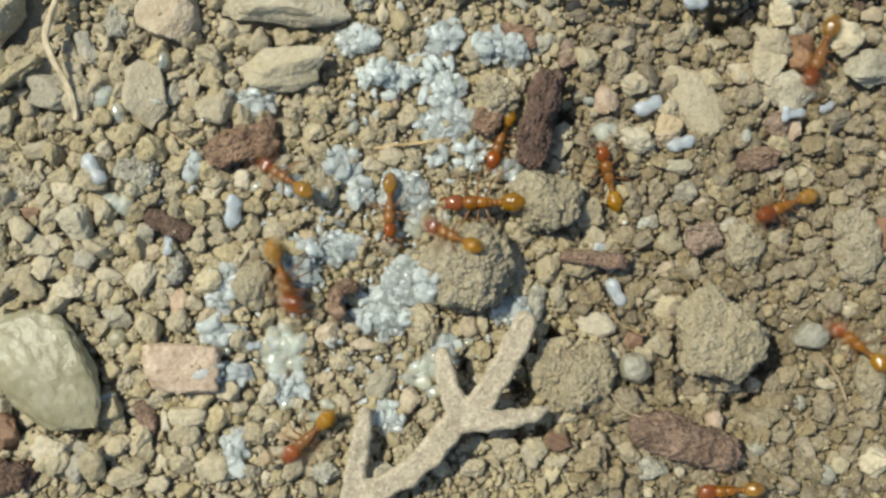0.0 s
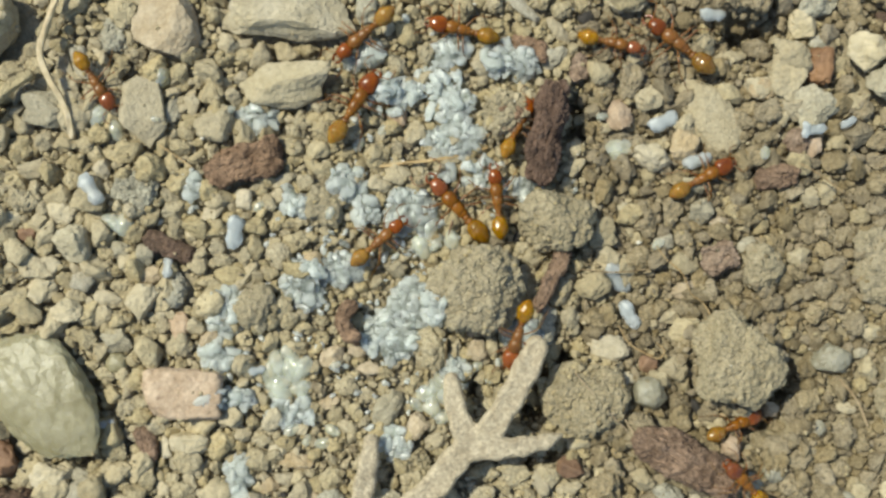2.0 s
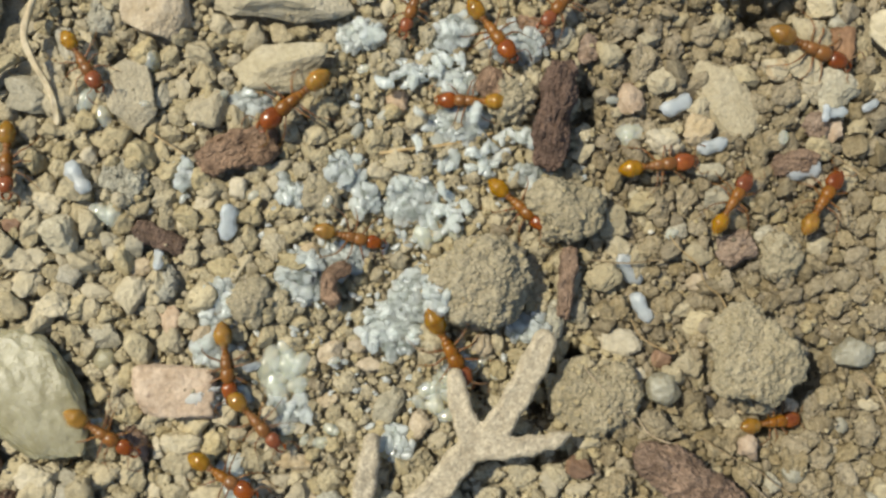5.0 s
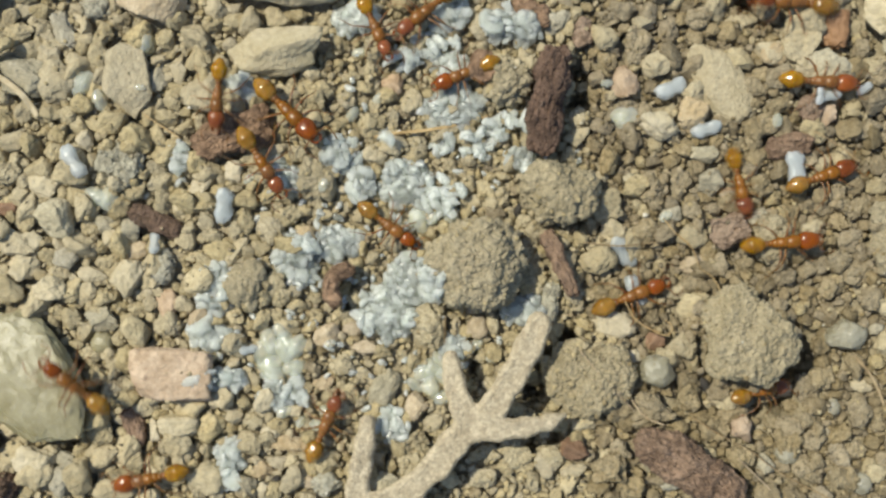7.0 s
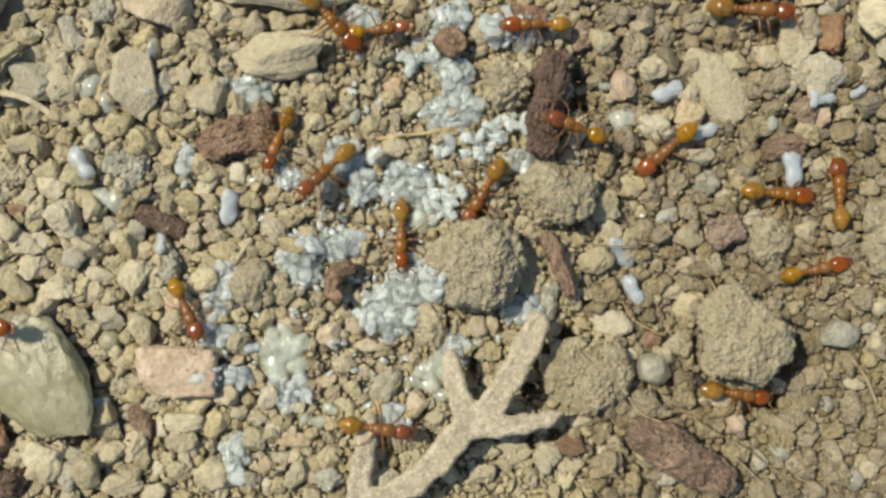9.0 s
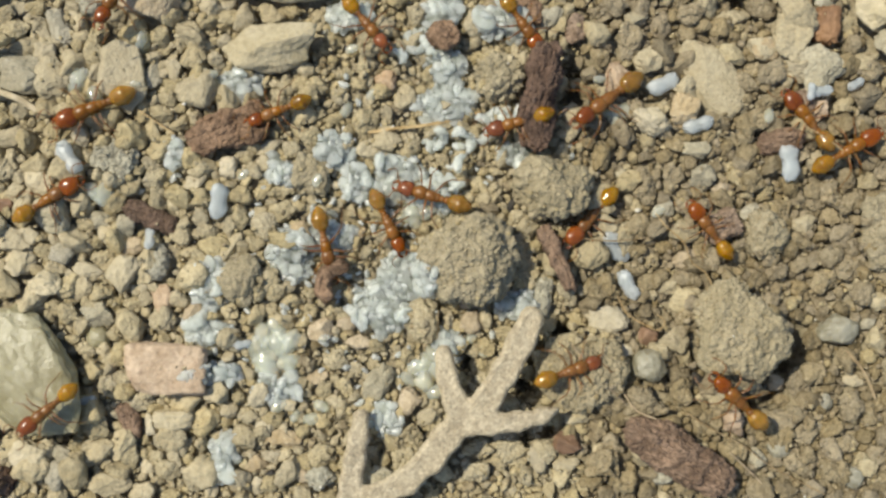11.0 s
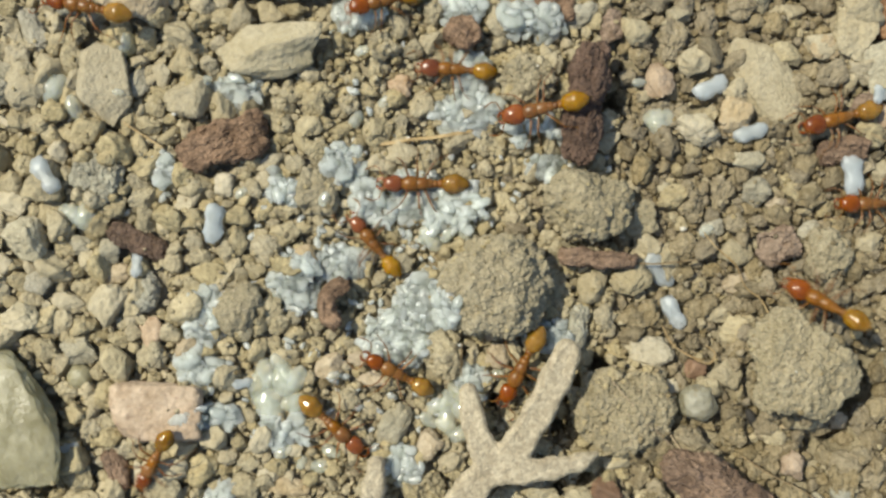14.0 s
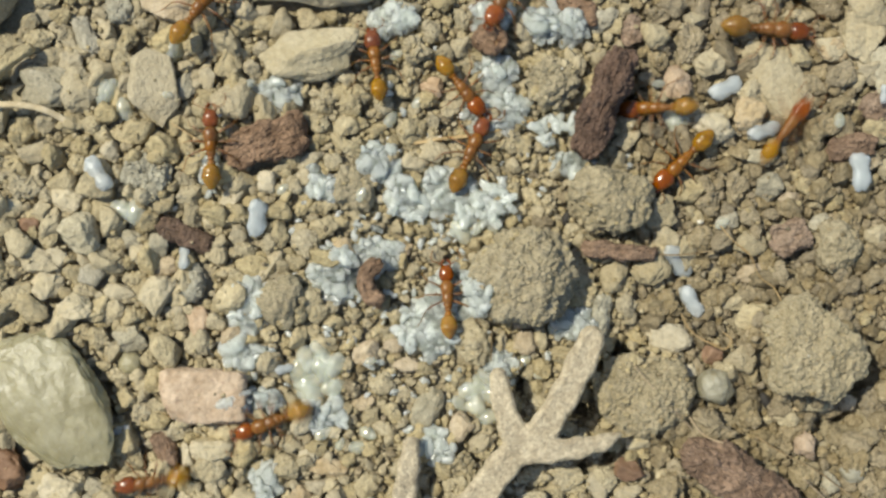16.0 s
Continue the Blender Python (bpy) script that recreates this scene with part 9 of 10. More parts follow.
    rows = [
        (0.00, -27.00, -9.00, 0.15, 18, 14),
        (0.15, -24.39, -8.48, 0.49, 11, -5),
        (0.35, -20.91, -7.79, 1.87, 11, 19),
        (0.50, -18.30, -7.27, 2.17, 18, -19),
        (0.55, -19.22, -7.27, 2.29, 72, 5),
        (0.60, -20.14, -7.27, 2.22, 126, -1),
        (0.65, -21.06, -7.27, 1.93, 180, -19),
        (0.85, -24.74, -7.27, 0.51, 180, 1),
        (1.00, -27.50, -7.27, 0.13, 180, -13),
        (1.50, -27.50, -7.27, 0.13, 180, -13),
        (2.00, -27.50, -7.27, 0.13, 180, -13),
        (2.50, -27.50, -7.27, 0.13, 180, -13),
        (3.00, -27.50, -7.27, 0.13, 180, -13),
        (3.25, -26.01, -7.37, 0.28, 239, 2),
        (3.50, -24.53, -7.47, 0.27, 297, 6),
        (3.75, -23.04, -7.57, 1.20, 356, 19),
        (4.75, -17.09, -7.98, 1.76, 356, -19),
        (5.12, -14.86, -8.13, 0.38, 309, -0),
        (5.50, -12.63, -8.28, 0.79, 262, -13),
        (5.65, -14.77, -8.57, 0.23, 188, 13),
        (5.85, -17.62, -8.95, 1.81, 188, 19),
        (6.00, -19.76, -9.24, 2.14, 158, 14),
        (6.05, -19.29, -9.42, 1.79, 98, 19),
        (6.10, -18.81, -9.60, 1.77, 39, 19),
        (6.15, -18.34, -9.77, 1.66, -21, -19),
        (6.35, -16.44, -10.48, 1.26, -21, -14),
        (6.42, -15.73, -10.75, 0.30, -90, -8),
        (6.50, -15.02, -11.02, 0.02, -160, 4),
        (6.58, -15.26, -10.35, 0.22, -205, 2),
        (6.65, -15.50, -9.68, 0.52, -250, 8),
        (6.85, -16.14, -7.89, 0.19, -250, -8),
        (7.00, -16.62, -6.54, 1.50, -224, 19),
        (7.15, -15.69, -3.33, 0.46, -286, -5),
        (7.35, -14.45, 0.95, 0.58, -286, -8),
        (7.50, -13.52, 4.16, 0.96, -350, -15),
        (7.58, -13.48, 5.11, 0.86, -311, -13),
        (7.65, -13.43, 6.07, 0.45, -273, 2),
        (7.85, -13.31, 8.62, 0.85, -273, 13),
        (7.90, -13.28, 9.25, 0.84, -326, -3),
        (7.95, -13.26, 9.89, 1.10, -380, -12),
        (8.00, -13.23, 10.53, 1.20, -434, -18),
        (8.05, -13.23, 11.18, 1.25, -379, -19),
        (8.10, -13.23, 11.82, 1.17, -325, -18),
        (8.15, -13.23, 12.47, 1.26, -270, -19),
        (8.35, -13.23, 15.06, 1.02, -270, -3),
        (8.50, -13.23, 17.00, 0.22, -270, -12),
        (9.00, -13.23, 17.00, 0.22, -270, -12),
        (9.25, -13.36, 16.28, 0.32, -214, -7),
        (9.50, -13.50, 15.56, 0.18, -157, -6),
        (9.75, -13.63, 14.84, 0.83, -101, 7),
        (10.75, -14.17, 11.97, 1.41, -101, 19),
        (11.50, -14.58, 9.81, 1.00, -155, -19),
        (12.00, -14.03, 10.22, 1.28, -115, -9),
        (12.50, -13.91, 9.54, 0.90, -139, 4),
        (12.57, -13.91, 10.66, 1.43, -204, -3),
        (12.65, -13.91, 11.78, 1.38, -270, -5),
        (12.85, -13.91, 14.76, 0.54, -270, -19),
        (13.00, -13.91, 17.00, -0.14, -270, -6),
        (13.50, -13.91, 17.00, -0.14, -270, -6),
        (13.55, -14.00, 16.34, 0.14, -212, -11),
        (13.60, -14.08, 15.67, 0.41, -155, -3),
        (13.65, -14.17, 15.01, 0.50, -97, 11),
        (13.85, -14.52, 12.35, 1.24, -97, 19),
        (13.93, -14.65, 11.35, 1.38, -145, -15),
        (14.00, -14.78, 10.36, 1.14, -193, -3),
        (14.17, -14.00, 10.21, 1.24, -139, -19),
        (14.33, -13.23, 10.07, 1.21, -84, -19),
        (14.50, -12.45, 9.93, 1.16, -29, -16),
        (15.00, -12.44, 9.72, 0.76, 6, -6),
        (15.50, -12.39, 10.34, 0.70, 70, 2),
        (16.00, -12.21, 10.64, 1.05, 52, 0),
    ]
    walk(colony[20], along(rows))
    stride(colony[20], rows)
    rows = [
        (0.00, 0.00, -17.00, 0.40, 90, 12),
        (0.50, 0.00, -17.00, 0.40, 90, 12),
        (1.00, 0.00, -17.00, 0.40, 90, 12),
        (1.50, 0.00, -17.00, 0.40, 90, 12),
        (2.00, 0.00, -17.00, 0.40, 90, 12),
        (2.15, 0.91, -14.27, 0.26, 71, 3),
        (2.35, 2.13, -10.62, 1.53, 71, 18),
        (2.50, 3.05, -7.89, 1.91, 35, -19),
        (2.58, 0.69, -8.05, 1.73, 110, -12),
        (2.65, -1.66, -8.20, 1.05, 184, 11),
        (2.85, -7.94, -8.62, 0.65, 184, -0),
        (3.00, -12.65, -8.94, 0.43, 242, -19),
        (3.38, -12.21, -9.15, 0.58, 288, -12),
        (3.75, -11.77, -9.37, 0.32, 334, -3),
        (4.75, -10.59, -9.94, 0.64, 334, 5),
        (5.50, -9.71, -10.37, 0.60, 315, 6),
        (5.55, -10.06, -9.64, 0.03, 369, 14),
        (5.60, -10.41, -8.92, 0.21, 422, -2),
        (5.65, -10.77, -8.19, 0.69, 476, 14),
        (5.85, -12.18, -5.29, 0.91, 476, -16),
        (5.92, -12.71, -4.20, 0.75, 403, 2),
        (6.00, -13.24, -3.11, 0.60, 329, 7),
        (6.15, -11.37, -5.12, 0.99, 313, 2),
        (6.35, -8.88, -7.81, 0.49, 313, -8),
        (6.50, -7.01, -9.82, 0.69, 297, 3),
        (6.58, -7.98, -10.01, 0.52, 244, -1),
        (6.65, -8.94, -10.19, 0.45, 191, -3),
        (6.85, -11.52, -10.69, 0.06, 191, -5),
        (7.00, -13.45, -11.06, 0.43, 192, -2),
        (7.08, -13.45, -11.95, 0.14, 231, 2),
        (7.15, -13.45, -12.84, 0.30, 270, 1),
        (7.35, -13.45, -15.22, 0.20, 270, 3),
        (7.50, -13.45, -17.00, 0.09, 270, -9),
        (8.00, -13.45, -17.00, 0.09, 270, -9),
        (8.50, -13.45, -17.00, 0.09, 270, -9),
        (8.57, -14.58, -15.05, 0.59, 195, -4),
        (8.65, -15.71, -13.10, 0.28, 120, -17),
        (8.85, -18.73, -7.89, 2.20, 120, 6),
        (8.93, -19.86, -5.94, 2.19, 60, -3),
        (9.00, -20.99, -3.98, 1.65, -0, 19),
        (9.75, -19.83, -1.86, 1.15, 61, -12),
        (10.75, -18.27, 0.98, 0.55, 61, -2),
        (11.12, -17.69, 2.04, 0.45, 16, -3),
        (11.50, -17.11, 3.10, 0.82, -28, 5),
        (11.55, -18.15, 3.10, 0.72, -79, 3),
        (11.60, -19.19, 3.10, 0.58, -129, -8),
        (11.65, -20.23, 3.10, 0.59, -180, -10),
        (11.85, -24.38, 3.10, 0.01, -180, -12),
        (12.00, -27.50, 3.10, 0.09, -180, -5),
        (12.50, -27.50, 3.10, 0.09, -180, -5),
        (13.00, -27.50, 3.10, 0.09, -180, -5),
        (13.50, -27.50, 3.10, 0.09, -180, -5),
        (14.00, -27.50, 3.10, 0.09, -180, -5),
        (14.50, -27.50, 3.10, 0.09, -180, -5),
        (15.00, -27.50, 3.10, 0.09, -180, -5),
        (15.50, -27.50, 3.10, 0.09, -180, -5),
        (16.00, -27.50, 3.10, 0.09, -180, -5),
    ]
    walk(colony[21], along(rows))
    stride(colony[21], rows)
    rows = [
        (0.00, 12.00, 17.00, 0.14, -125, 11),
        (0.15, 12.53, 14.83, 0.48, -76, -7),
        (0.35, 13.24, 11.93, 0.21, -76, -4),
        (0.42, 13.51, 10.85, 1.13, -128, -19),
        (0.50, 13.77, 9.76, 0.60, -180, 5),
        (0.65, 12.63, 9.10, 0.51, -150, -6),
        (0.85, 11.11, 8.21, 0.35, -150, -7),
        (0.90, 10.73, 7.98, 0.45, -201, 2),
        (0.95, 10.35, 7.76, 0.50, -253, -0),
        (1.00, 9.98, 7.54, 0.43, -304, 1),
        (1.15, 9.56, 8.20, 0.33, -238, 7),
        (1.35, 8.99, 9.09, 0.45, -238, -8),
        (1.43, 8.78, 9.43, 0.75, -180, 10),
        (1.50, 8.57, 9.76, 0.41, -122, -4),
        (1.75, 8.44, 10.22, 0.25, -68, 8),
        (2.00, 8.30, 10.69, 0.38, -13, 4),
        (2.05, 7.88, 10.68, 0.70, -68, -2),
        (2.10, 7.46, 10.67, 0.46, -123, 3),
        (2.15, 7.04, 10.66, 0.37, -179, 10),
        (2.35, 5.37, 10.63, 0.63, -179, 5),
        (2.50, 4.12, 10.60, 0.59, -166, 1),
        (2.58, 4.12, 11.56, 0.63, -218, -10),
        (2.65, 4.12, 12.52, 0.30, -270, -18),
        (2.85, 4.12, 15.08, 0.02, -270, 3),
        (3.00, 4.12, 17.00, 0.05, -270, -8),
        (3.38, 3.09, 15.99, 0.29, -203, -7),
        (3.75, 2.06, 14.99, 0.22, -136, -3),
        (4.75, -0.68, 12.31, 0.58, -136, 4),
        (5.12, -1.71, 11.30, 0.34, -88, -4),
        (5.50, -2.74, 10.29, 0.85, -41, 4),
        (6.00, -3.16, 9.97, 0.90, -52, 9),
        (6.50, -2.95, 9.76, 0.86, -74, 1),
        (7.00, -2.90, 9.62, 0.91, -66, 5),
        (7.50, -2.74, 9.57, 0.87, -55, 1),
        (8.00, -2.06, 9.94, 0.69, -45, 2),
        (8.50, -2.74, 9.69, 0.81, -58, -1),
        (9.00, -2.79, 9.75, 0.81, 6, 5),
        (11.50, -3.01, 9.54, 0.89, -64, 1),
        (11.65, -2.31, 7.96, 0.78, -66, -3),
        (11.85, -1.37, 5.85, 0.57, -66, -7),
        (12.00, -0.67, 4.28, 0.15, -80, 4),
        (12.15, -1.32, 3.63, 0.35, -135, -5),
        (12.35, -2.19, 2.78, 0.31, -135, -8),
        (12.50, -2.84, 2.14, 0.24, -136, -3),
        (12.57, -2.56, 1.70, 0.26, -96, -6),
        (12.65, -2.28, 1.27, 0.10, -57, -10),
        (12.85, -1.54, 0.12, 1.37, -57, 19),
        (13.00, -0.99, -0.74, 1.61, -44, 19),
        (13.25, -0.79, -0.70, 1.80, -91, 6),
        (13.50, -0.58, -0.66, 1.38, -138, -15),
        (13.65, -1.42, -0.29, 1.90, -204, -19),
        (13.85, -2.54, 0.20, 0.10, -204, 8),
        (14.00, -3.38, 0.57, 0.02, -232, 5),
        (14.50, -5.29, 0.95, 0.64, -232, 19),
        (14.65, -6.19, 2.79, 0.98, -244, -2),
        (14.85, -7.39, 5.24, 0.34, -244, -7),
        (14.93, -7.83, 6.15, 0.46, -292, -19),
        (15.00, -8.28, 7.07, 0.16, -340, -11),
        (15.05, -8.96, 7.01, 1.52, -285, 16),
        (15.10, -9.64, 6.95, 0.72, -230, -5),
        (15.15, -10.32, 6.90, 0.80, -175, 2),
        (15.35, -13.05, 6.66, 0.83, -175, -4),
        (15.43, -14.07, 6.57, 1.00, -228, 6),
        (15.50, -15.09, 6.48, 1.02, -281, 5),
        (15.65, -15.09, 9.64, 1.01, -270, 3),
        (15.85, -15.09, 13.84, 0.39, -270, -19),
        (16.00, -15.09, 17.00, -0.07, -270, -9),
    ]
    walk(colony[22], along(rows))
    stride(colony[22], rows)
    # larvae are carried one by one to other piles
    carry(moved_pile_1, 0.17, 1.82, 1.00, 0.88, 1.9, 5.0)
    carry(moved_pile_2, -3.23, 1.91, 0.76, 0.88, 5.6, 12.5)
    carry(moved_pile_3, 0.58, 2.20, 1.00, 0.76, 9.0, 13.2)
    carry(moved_pile_4, 3.47, 5.09, 1.29, 0.59, 3.0, 6.0)
    carry(moved_pile_5, -0.14, 1.53, 1.00, 0.70, 9.2, 13.0)
    # a stick and a crumb of bark that the ants drag
    walk(bark_stick, [
        (0.0, pose(7.94 * MM, -0.84 * MM, 1.00 * MM, 0, 0, -4)),
        (0.5, pose(7.93 * MM, -0.79 * MM, 1.00 * MM, 0, 0, -4)),
        (1.0, pose(7.90 * MM, -0.78 * MM, 1.00 * MM, 0, 0, -4)),
        (1.5, pose(6.76 * MM, -0.26 * MM, 1.00 * MM, 0, 0, 35)),
        (2.0, pose(5.27 * MM, -0.82 * MM, 1.00 * MM, 0, 0, 66)),
        (2.5, pose(5.33 * MM, -1.19 * MM, 1.00 * MM, 0, 0, 80)),
        (3.0, pose(5.49 * MM, -1.32 * MM, 1.00 * MM, 0, 0, 86)),
        (5.5, pose(5.61 * MM, -1.35 * MM, 1.00 * MM, 0, 0, 86)),
        (6.0, pose(5.61 * MM, -1.38 * MM, 1.00 * MM, 0, 0, 84)),
        (6.5, pose(5.63 * MM, -1.45 * MM, 1.00 * MM, 0, 0, 86)),
        (7.0, pose(5.57 * MM, -1.26 * MM, 1.00 * MM, 0, 0, 116)),
        (7.5, pose(5.67 * MM, -1.30 * MM, 1.00 * MM, 0, 0, 114)),
        (8.0, pose(5.64 * MM, -1.27 * MM, 1.00 * MM, 0, 0, 114)),
        (8.5, pose(5.62 * MM, -1.26 * MM, 1.00 * MM, 0, 0, 112)),
        (9.0, pose(5.59 * MM, -1.31 * MM, 1.00 * MM, 0, 0, 114)),
        (11.5, pose(5.80 * MM, -1.24 * MM, 1.00 * MM, 0, 0, 118)),
        (12.0, pose(5.75 * MM, -1.25 * MM, 1.00 * MM, 0, 0, 122)),
        (12.5, pose(5.99 * MM, -1.65 * MM, 1.00 * MM, 0, 0, 120)),
        (13.0, pose(6.30 * MM, -0.20 * MM, 1.00 * MM, 0, 0, 172)),
        (13.5, pose(6.05 * MM, -0.18 * MM, 1.00 * MM, 0, 0, 177)),
        (14.0, pose(5.96 * MM, -0.17 * MM, 1.00 * MM, 0, 0, 177)),
        (14.5, pose(5.97 * MM, -0.21 * MM, 1.00 * MM, 0, 0, 175)),
        (15.0, pose(6.02 * MM, -0.20 * MM, 1.00 * MM, 0, 0, 175)),
        (15.5, pose(5.95 * MM, -0.17 * MM, 1.00 * MM, 0, 0, 176)),
        (16.0, pose(5.92 * MM, -0.22 * MM, 1.00 * MM, 0, 0, 176)),
    ])
    walk(bark_crumb, [
        (0.0, pose(2.60 * MM, 6.03 * MM, 1.00 * MM, 0, 0, 0)),
        (0.5, pose(2.62 * MM, 6.10 * MM, 1.00 * MM, 0, 0, 0)),
        (1.0, pose(2.64 * MM, 6.32 * MM, 1.00 * MM, 0, 0, 0)),
        (1.5, pose(2.88 * MM, 6.74 * MM, 1.00 * MM, 0, 0, 5)),
        (2.0, pose(3.24 * MM, 7.00 * MM, 1.00 * MM, 0, 0, 15)),
        (2.5, pose(3.21 * MM, 7.75 * MM, 1.00 * MM, 0, 0, 35)),
        (3.0, pose(3.63 * MM, 7.82 * MM, 1.00 * MM, 0, 0, 50)),
        (5.5, pose(1.94 * MM, 7.79 * MM, 1.00 * MM, 0, 0, 80)),
        (6.0, pose(1.90 * MM, 7.66 * MM, 1.00 * MM, 0, 0, 85)),
        (6.5, pose(2.02 * MM, 7.75 * MM, 1.00 * MM, 0, 0, 80)),
        (7.0, pose(2.04 * MM, 7.83 * MM, 1.00 * MM, 0, 0, 80)),
        (7.5, pose(2.06 * MM, 7.66 * MM, 1.00 * MM, 0, 0, 80)),
        (8.0, pose(2.23 * MM, 8.15 * MM, 1.00 * MM, 0, 0, 80)),
        (8.5, pose(2.74 * MM, 8.75 * MM, 1.00 * MM, 0, 0, 100)),
        (9.0, pose(0.59 * MM, 9.20 * MM, 1.00 * MM, 0, 0, 150)),
        (11.5, pose(0.64 * MM, 9.12 * MM, 1.00 * MM, 0, 0, 150)),
        (12.0, pose(0.65 * MM, 9.10 * MM, 1.00 * MM, 0, 0, 150)),
        (12.5, pose(0.60 * MM, 9.19 * MM, 1.00 * MM, 0, 0, 150)),
        (13.0, pose(0.59 * MM, 9.15 * MM, 1.00 * MM, 0, 0, 150)),
        (13.5, pose(0.59 * MM, 9.28 * MM, 1.00 * MM, 0, 0, 150)),
        (14.0, pose(0.53 * MM, 9.25 * MM, 1.00 * MM, 0, 0, 150)),
        (14.5, pose(0.60 * MM, 9.09 * MM, 1.00 * MM, 0, 0, 150)),
        (15.0, pose(0.59 * MM, 9.21 * MM, 1.00 * MM, 0, 0, 150)),
        (15.5, pose(0.47 * MM, 9.13 * MM, 1.00 * MM, 0, 0, 150)),
        (16.0, pose(0.47 * MM, 9.16 * MM, 1.00 * MM, 0, 0, 150)),
    ])
    walk(curled_bark, [
        (0.0, pose(-4.70 * MM, -2.85 * MM, 0.90 * MM, 0, 0, -30)),
        (0.5, pose(-4.64 * MM, -3.24 * MM, 0.90 * MM, 0, 0, -30)),
        (1.0, pose(-4.65 * MM, -3.02 * MM, 0.90 * MM, 0, 0, -20)),
        (1.5, pose(-4.46 * MM, -3.13 * MM, 0.90 * MM, 0, 0, 0)),
        (2.0, pose(-4.54 * MM, -2.94 * MM, 0.90 * MM, 0, 0, 0)),
        (2.5, pose(-4.52 * MM, -2.99 * MM, 0.90 * MM, 0, 0, 0)),
        (3.0, pose(-4.50 * MM, -3.07 * MM, 0.90 * MM, 0, 0, 0)),
        (5.5, pose(-5.27 * MM, -1.17 * MM, 0.90 * MM, 0, 0, -30)),
        (6.0, pose(-5.05 * MM, -1.79 * MM, 0.90 * MM, 0, 0, -30)),
        (6.5, pose(-4.87 * MM, -2.17 * MM, 0.90 * MM, 0, 0, -30)),
        (7.0, pose(-4.88 * MM, -2.17 * MM, 0.90 * MM, 0, 0, -30)),
        (7.5, pose(-4.88 * MM, -2.16 * MM, 0.90 * MM, 0, 0, -30)),
        (8.0, pose(-4.93 * MM, -2.08 * MM, 0.90 * MM, 0, 0, -30)),
        (8.5, pose(-4.94 * MM, -2.12 * MM, 0.90 * MM, 0, 0, -30)),
        (9.0, pose(-4.93 * MM, -2.06 * MM, 0.90 * MM, 0, 0, -30)),
        (11.5, pose(-4.94 * MM, -2.22 * MM, 0.90 * MM, 0, 0, -35)),
        (12.0, pose(-5.03 * MM, -2.01 * MM, 0.90 * MM, 0, 0, -35)),
        (12.5, pose(-5.16 * MM, -2.07 * MM, 0.90 * MM, 0, 0, -35)),
        (13.0, pose(-5.07 * MM, -1.97 * MM, 0.90 * MM, 0, 0, -30)),
        (13.5, pose(-5.05 * MM, -1.89 * MM, 0.90 * MM, 0, 0, -20)),
        (14.0, pose(-5.18 * MM, -1.93 * MM, 0.90 * MM, 0, 0, -20)),
        (14.5, pose(-5.23 * MM, -1.92 * MM, 0.90 * MM, 0, 0, -20)),
        (15.0, pose(-5.12 * MM, -1.75 * MM, 0.90 * MM, 0, 0, -5)),
        (15.5, pose(-5.15 * MM, -1.65 * MM, 0.90 * MM, 0, 0, -5)),
        (16.0, pose(-5.06 * MM, -1.51 * MM, 0.90 * MM, 0, 0, -5)),
    ])
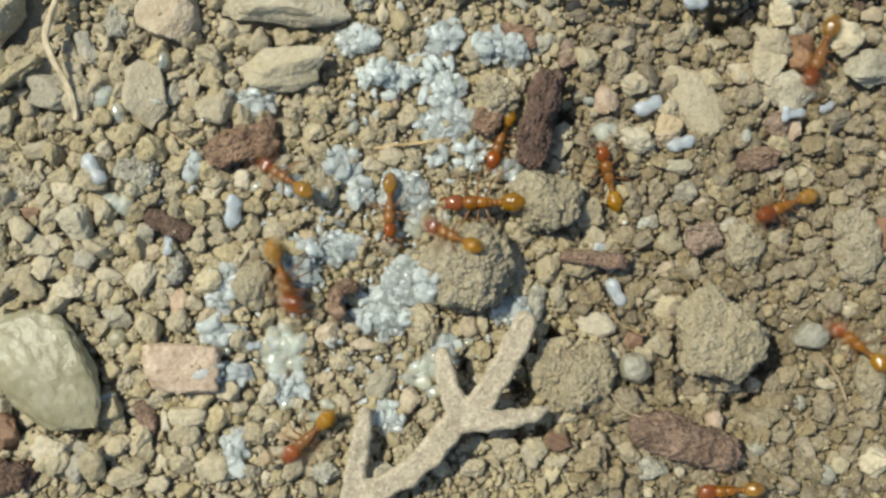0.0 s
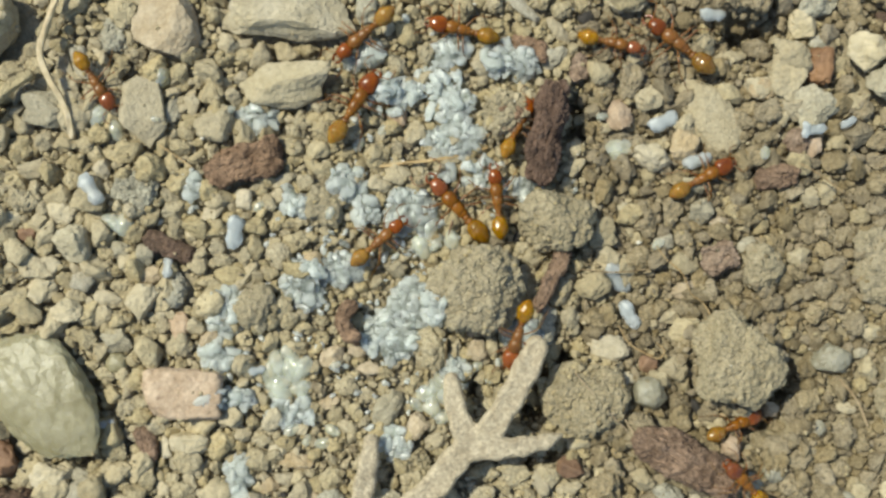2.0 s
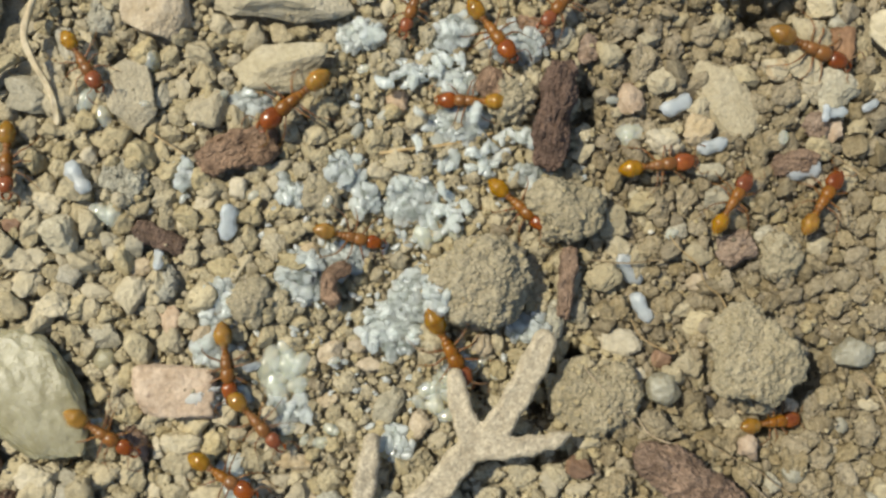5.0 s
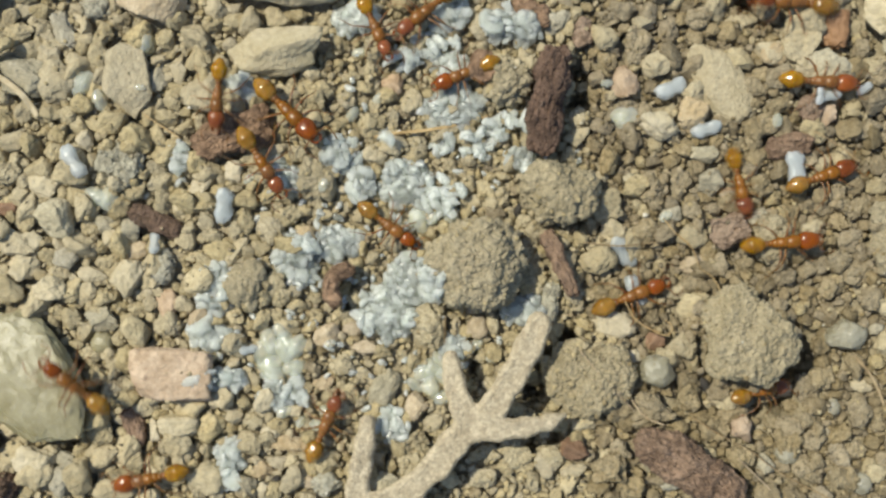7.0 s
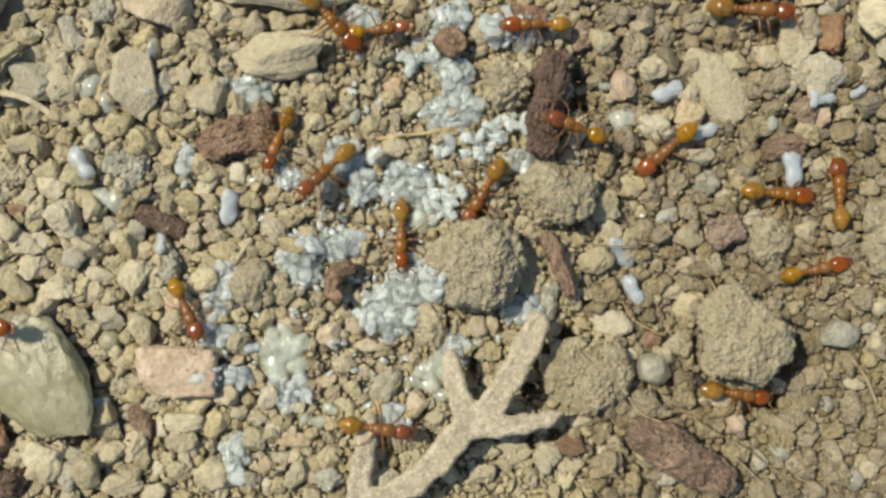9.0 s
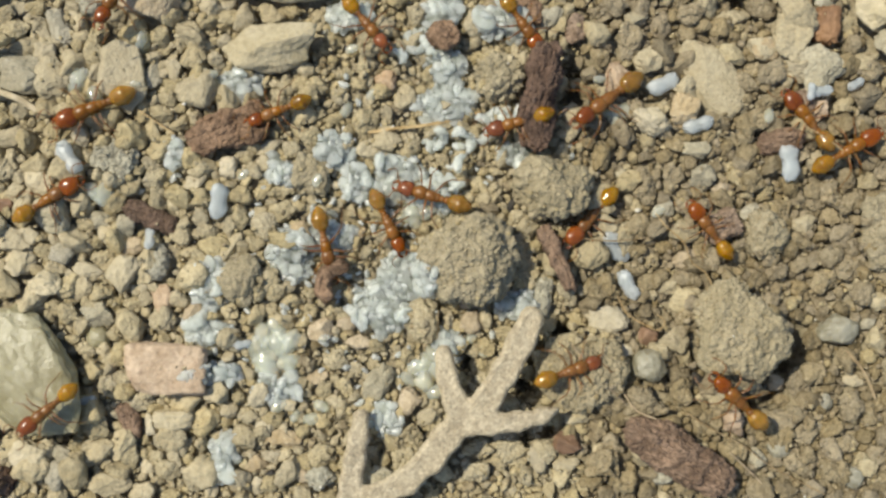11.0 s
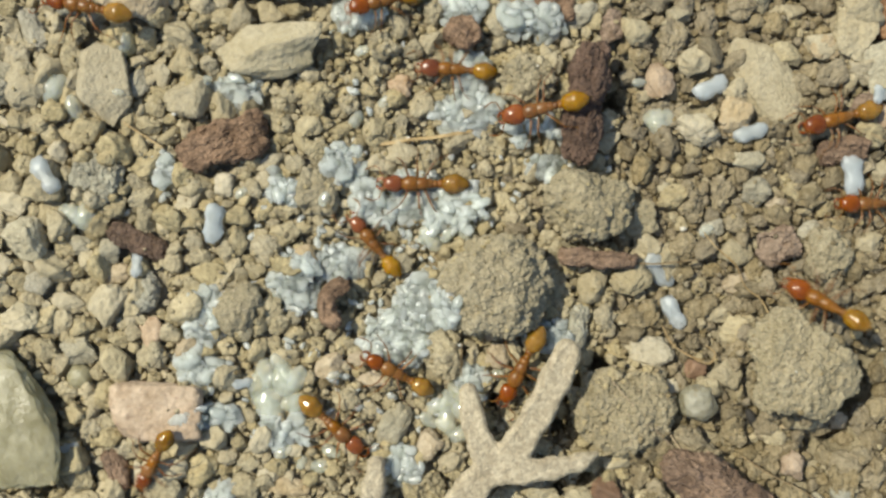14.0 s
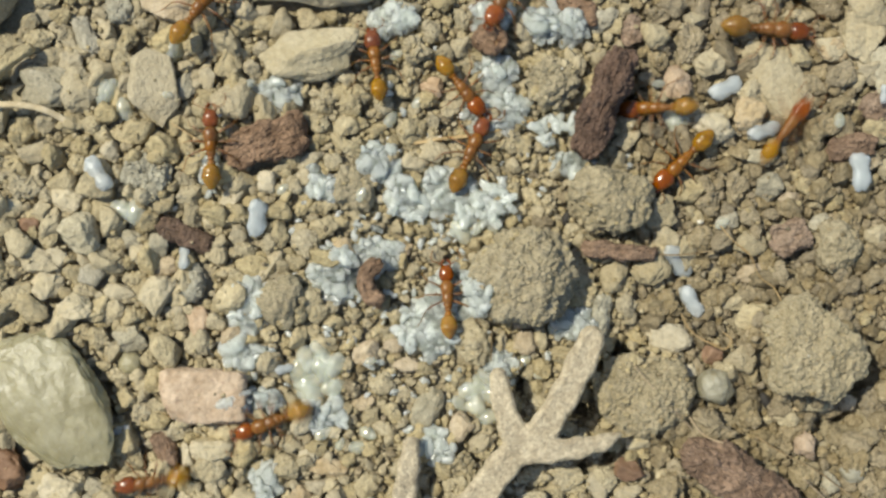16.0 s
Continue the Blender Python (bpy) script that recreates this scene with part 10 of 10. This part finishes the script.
    walk(large_bark, [
        (0.0, pose(5.24 * MM, 6.16 * MM, 1.10 * MM, 0, 0, 76)),
        (0.5, pose(5.17 * MM, 6.23 * MM, 1.10 * MM, 0, 0, 76)),
        (1.0, pose(5.14 * MM, 6.31 * MM, 1.10 * MM, 0, 0, 77)),
        (1.5, pose(5.09 * MM, 6.35 * MM, 1.10 * MM, 0, 0, 78)),
        (2.0, pose(5.08 * MM, 6.33 * MM, 1.10 * MM, 0, 0, 79)),
        (2.5, pose(4.95 * MM, 6.43 * MM, 1.10 * MM, 0, 0, 80)),
        (3.0, pose(5.01 * MM, 6.46 * MM, 1.10 * MM, 0, 0, 80)),
        (5.5, pose(5.10 * MM, 6.32 * MM, 1.10 * MM, 0, 0, 80)),
        (6.0, pose(5.13 * MM, 6.27 * MM, 1.10 * MM, 0, 0, 80)),
        (6.5, pose(5.15 * MM, 6.27 * MM, 1.10 * MM, 0, 0, 80)),
        (7.0, pose(5.02 * MM, 6.29 * MM, 1.10 * MM, 0, 0, 80)),
        (7.5, pose(5.07 * MM, 6.32 * MM, 1.10 * MM, 0, 0, 80)),
        (8.0, pose(5.02 * MM, 6.33 * MM, 1.10 * MM, 0, 0, 80)),
        (8.5, pose(5.05 * MM, 6.35 * MM, 1.10 * MM, 0, 0, 80)),
        (9.0, pose(5.08 * MM, 6.30 * MM, 1.10 * MM, 0, 0, 80)),
        (9.2, pose(5.07 * MM, 6.32 * MM, 1.10 * MM, 0, 0, 80)),
        (11.5, pose(5.00 * MM, 6.28 * MM, 1.10 * MM, 0, 0, 82)),
        (12.0, pose(5.27 * MM, 6.34 * MM, 1.10 * MM, 0, 0, 86)),
        (12.5, pose(5.14 * MM, 6.26 * MM, 1.10 * MM, 0, 0, 88)),
        (13.0, pose(5.29 * MM, 6.19 * MM, 1.10 * MM, 0, 0, 90)),
        (13.5, pose(5.46 * MM, 6.14 * MM, 1.10 * MM, 0, 0, 83)),
        (14.0, pose(5.47 * MM, 6.27 * MM, 1.10 * MM, 0, 0, 80)),
        (14.5, pose(5.35 * MM, 6.27 * MM, 1.10 * MM, 0, 0, 68)),
        (15.0, pose(5.38 * MM, 6.31 * MM, 1.10 * MM, 0, 0, 68)),
        (15.5, pose(5.31 * MM, 6.34 * MM, 1.10 * MM, 0, 0, 66)),
        (16.0, pose(5.30 * MM, 6.29 * MM, 1.10 * MM, 0, 0, 66)),
    ])
    walk(dragged_bark, [
        (0.0, pose(12.43 * MM, -9.81 * MM, 1.20 * MM, 0, 0, -17)),
        (0.5, pose(12.27 * MM, -9.92 * MM, 1.20 * MM, 0, 0, -18)),
        (1.0, pose(12.10 * MM, -9.63 * MM, 1.20 * MM, 0, 0, -24)),
        (1.5, pose(12.00 * MM, -9.62 * MM, 1.20 * MM, 0, 0, -27)),
        (2.0, pose(11.80 * MM, -9.50 * MM, 1.20 * MM, 0, 0, -27)),
        (2.5, pose(11.42 * MM, -10.27 * MM, 1.20 * MM, 0, 0, -28)),
        (3.0, pose(11.22 * MM, -10.09 * MM, 1.20 * MM, 0, 0, -28)),
        (5.5, pose(11.19 * MM, -10.57 * MM, 1.20 * MM, 0, 0, -32)),
        (6.5, pose(11.47 * MM, -10.70 * MM, 1.20 * MM, 0, 0, -32)),
        (8.0, pose(11.45 * MM, -10.53 * MM, 1.20 * MM, 0, 0, -32)),
        (9.0, pose(11.32 * MM, -10.35 * MM, 1.20 * MM, 0, 0, -32)),
        (11.5, pose(11.42 * MM, -10.45 * MM, 1.20 * MM, 0, 0, -32)),
        (12.5, pose(11.54 * MM, -10.43 * MM, 1.20 * MM, 0, 0, -32)),
        (13.5, pose(11.04 * MM, -9.93 * MM, 1.20 * MM, 0, 0, -32)),
        (14.5, pose(10.95 * MM, -10.01 * MM, 1.20 * MM, 0, 0, -32)),
        (16.0, pose(10.97 * MM, -10.28 * MM, 1.20 * MM, 0, 0, -32)),
    ])
    # a grub is pulled out from under a bark chip
    high = carried_grub.location.z
    walk(carried_grub, [(t, pose(x * MM, y * MM, high - d * MM, 0, 0, a)) for t, x, y, d, a in (
        (0.0, 16.40, 4.35, 0.6, 8), (4.5, 16.40, 4.35, 0.6, 8), (5.3, 16.85, 3.65, 0.1, 8), (6.1, 16.85, 3.65, 0.1, 8),
        (6.5, 16.30, 3.50, 0.0, 60), (7.0, 16.55, 3.12, 0.0, 98), (9.0, 16.65, 3.20, 0.0, 98), (16.0, 16.60, 3.12, 0.0, 96))])
    # the rootlet is pushed aside
    walk(rootlet, [
        (0.0, pose(-18.02 * MM, 6.10 * MM, 0, 0, 0, 0)),
        (5.5, pose(-18.02 * MM, 6.10 * MM, 0, 0, 0, 0)),
        (6.5, pose(-18.02 * MM, 6.10 * MM, 0, 0, 0, 6)),
        (7.0, pose(-18.73 * MM, 5.75 * MM, 0, 0, 0, 28)),
        (7.5, pose(-18.55 * MM, 5.92 * MM, 0, 0, 0, 46)),
        (9.0, pose(-18.52 * MM, 6.01 * MM, 0, 0, 0, 54)),
        (12.5, pose(-18.58 * MM, 5.74 * MM, 0, 0, 0, 56)),
        (16.0, pose(-18.33 * MM, 5.92 * MM, 0, 0, 0, 58)),
    ])


motions()
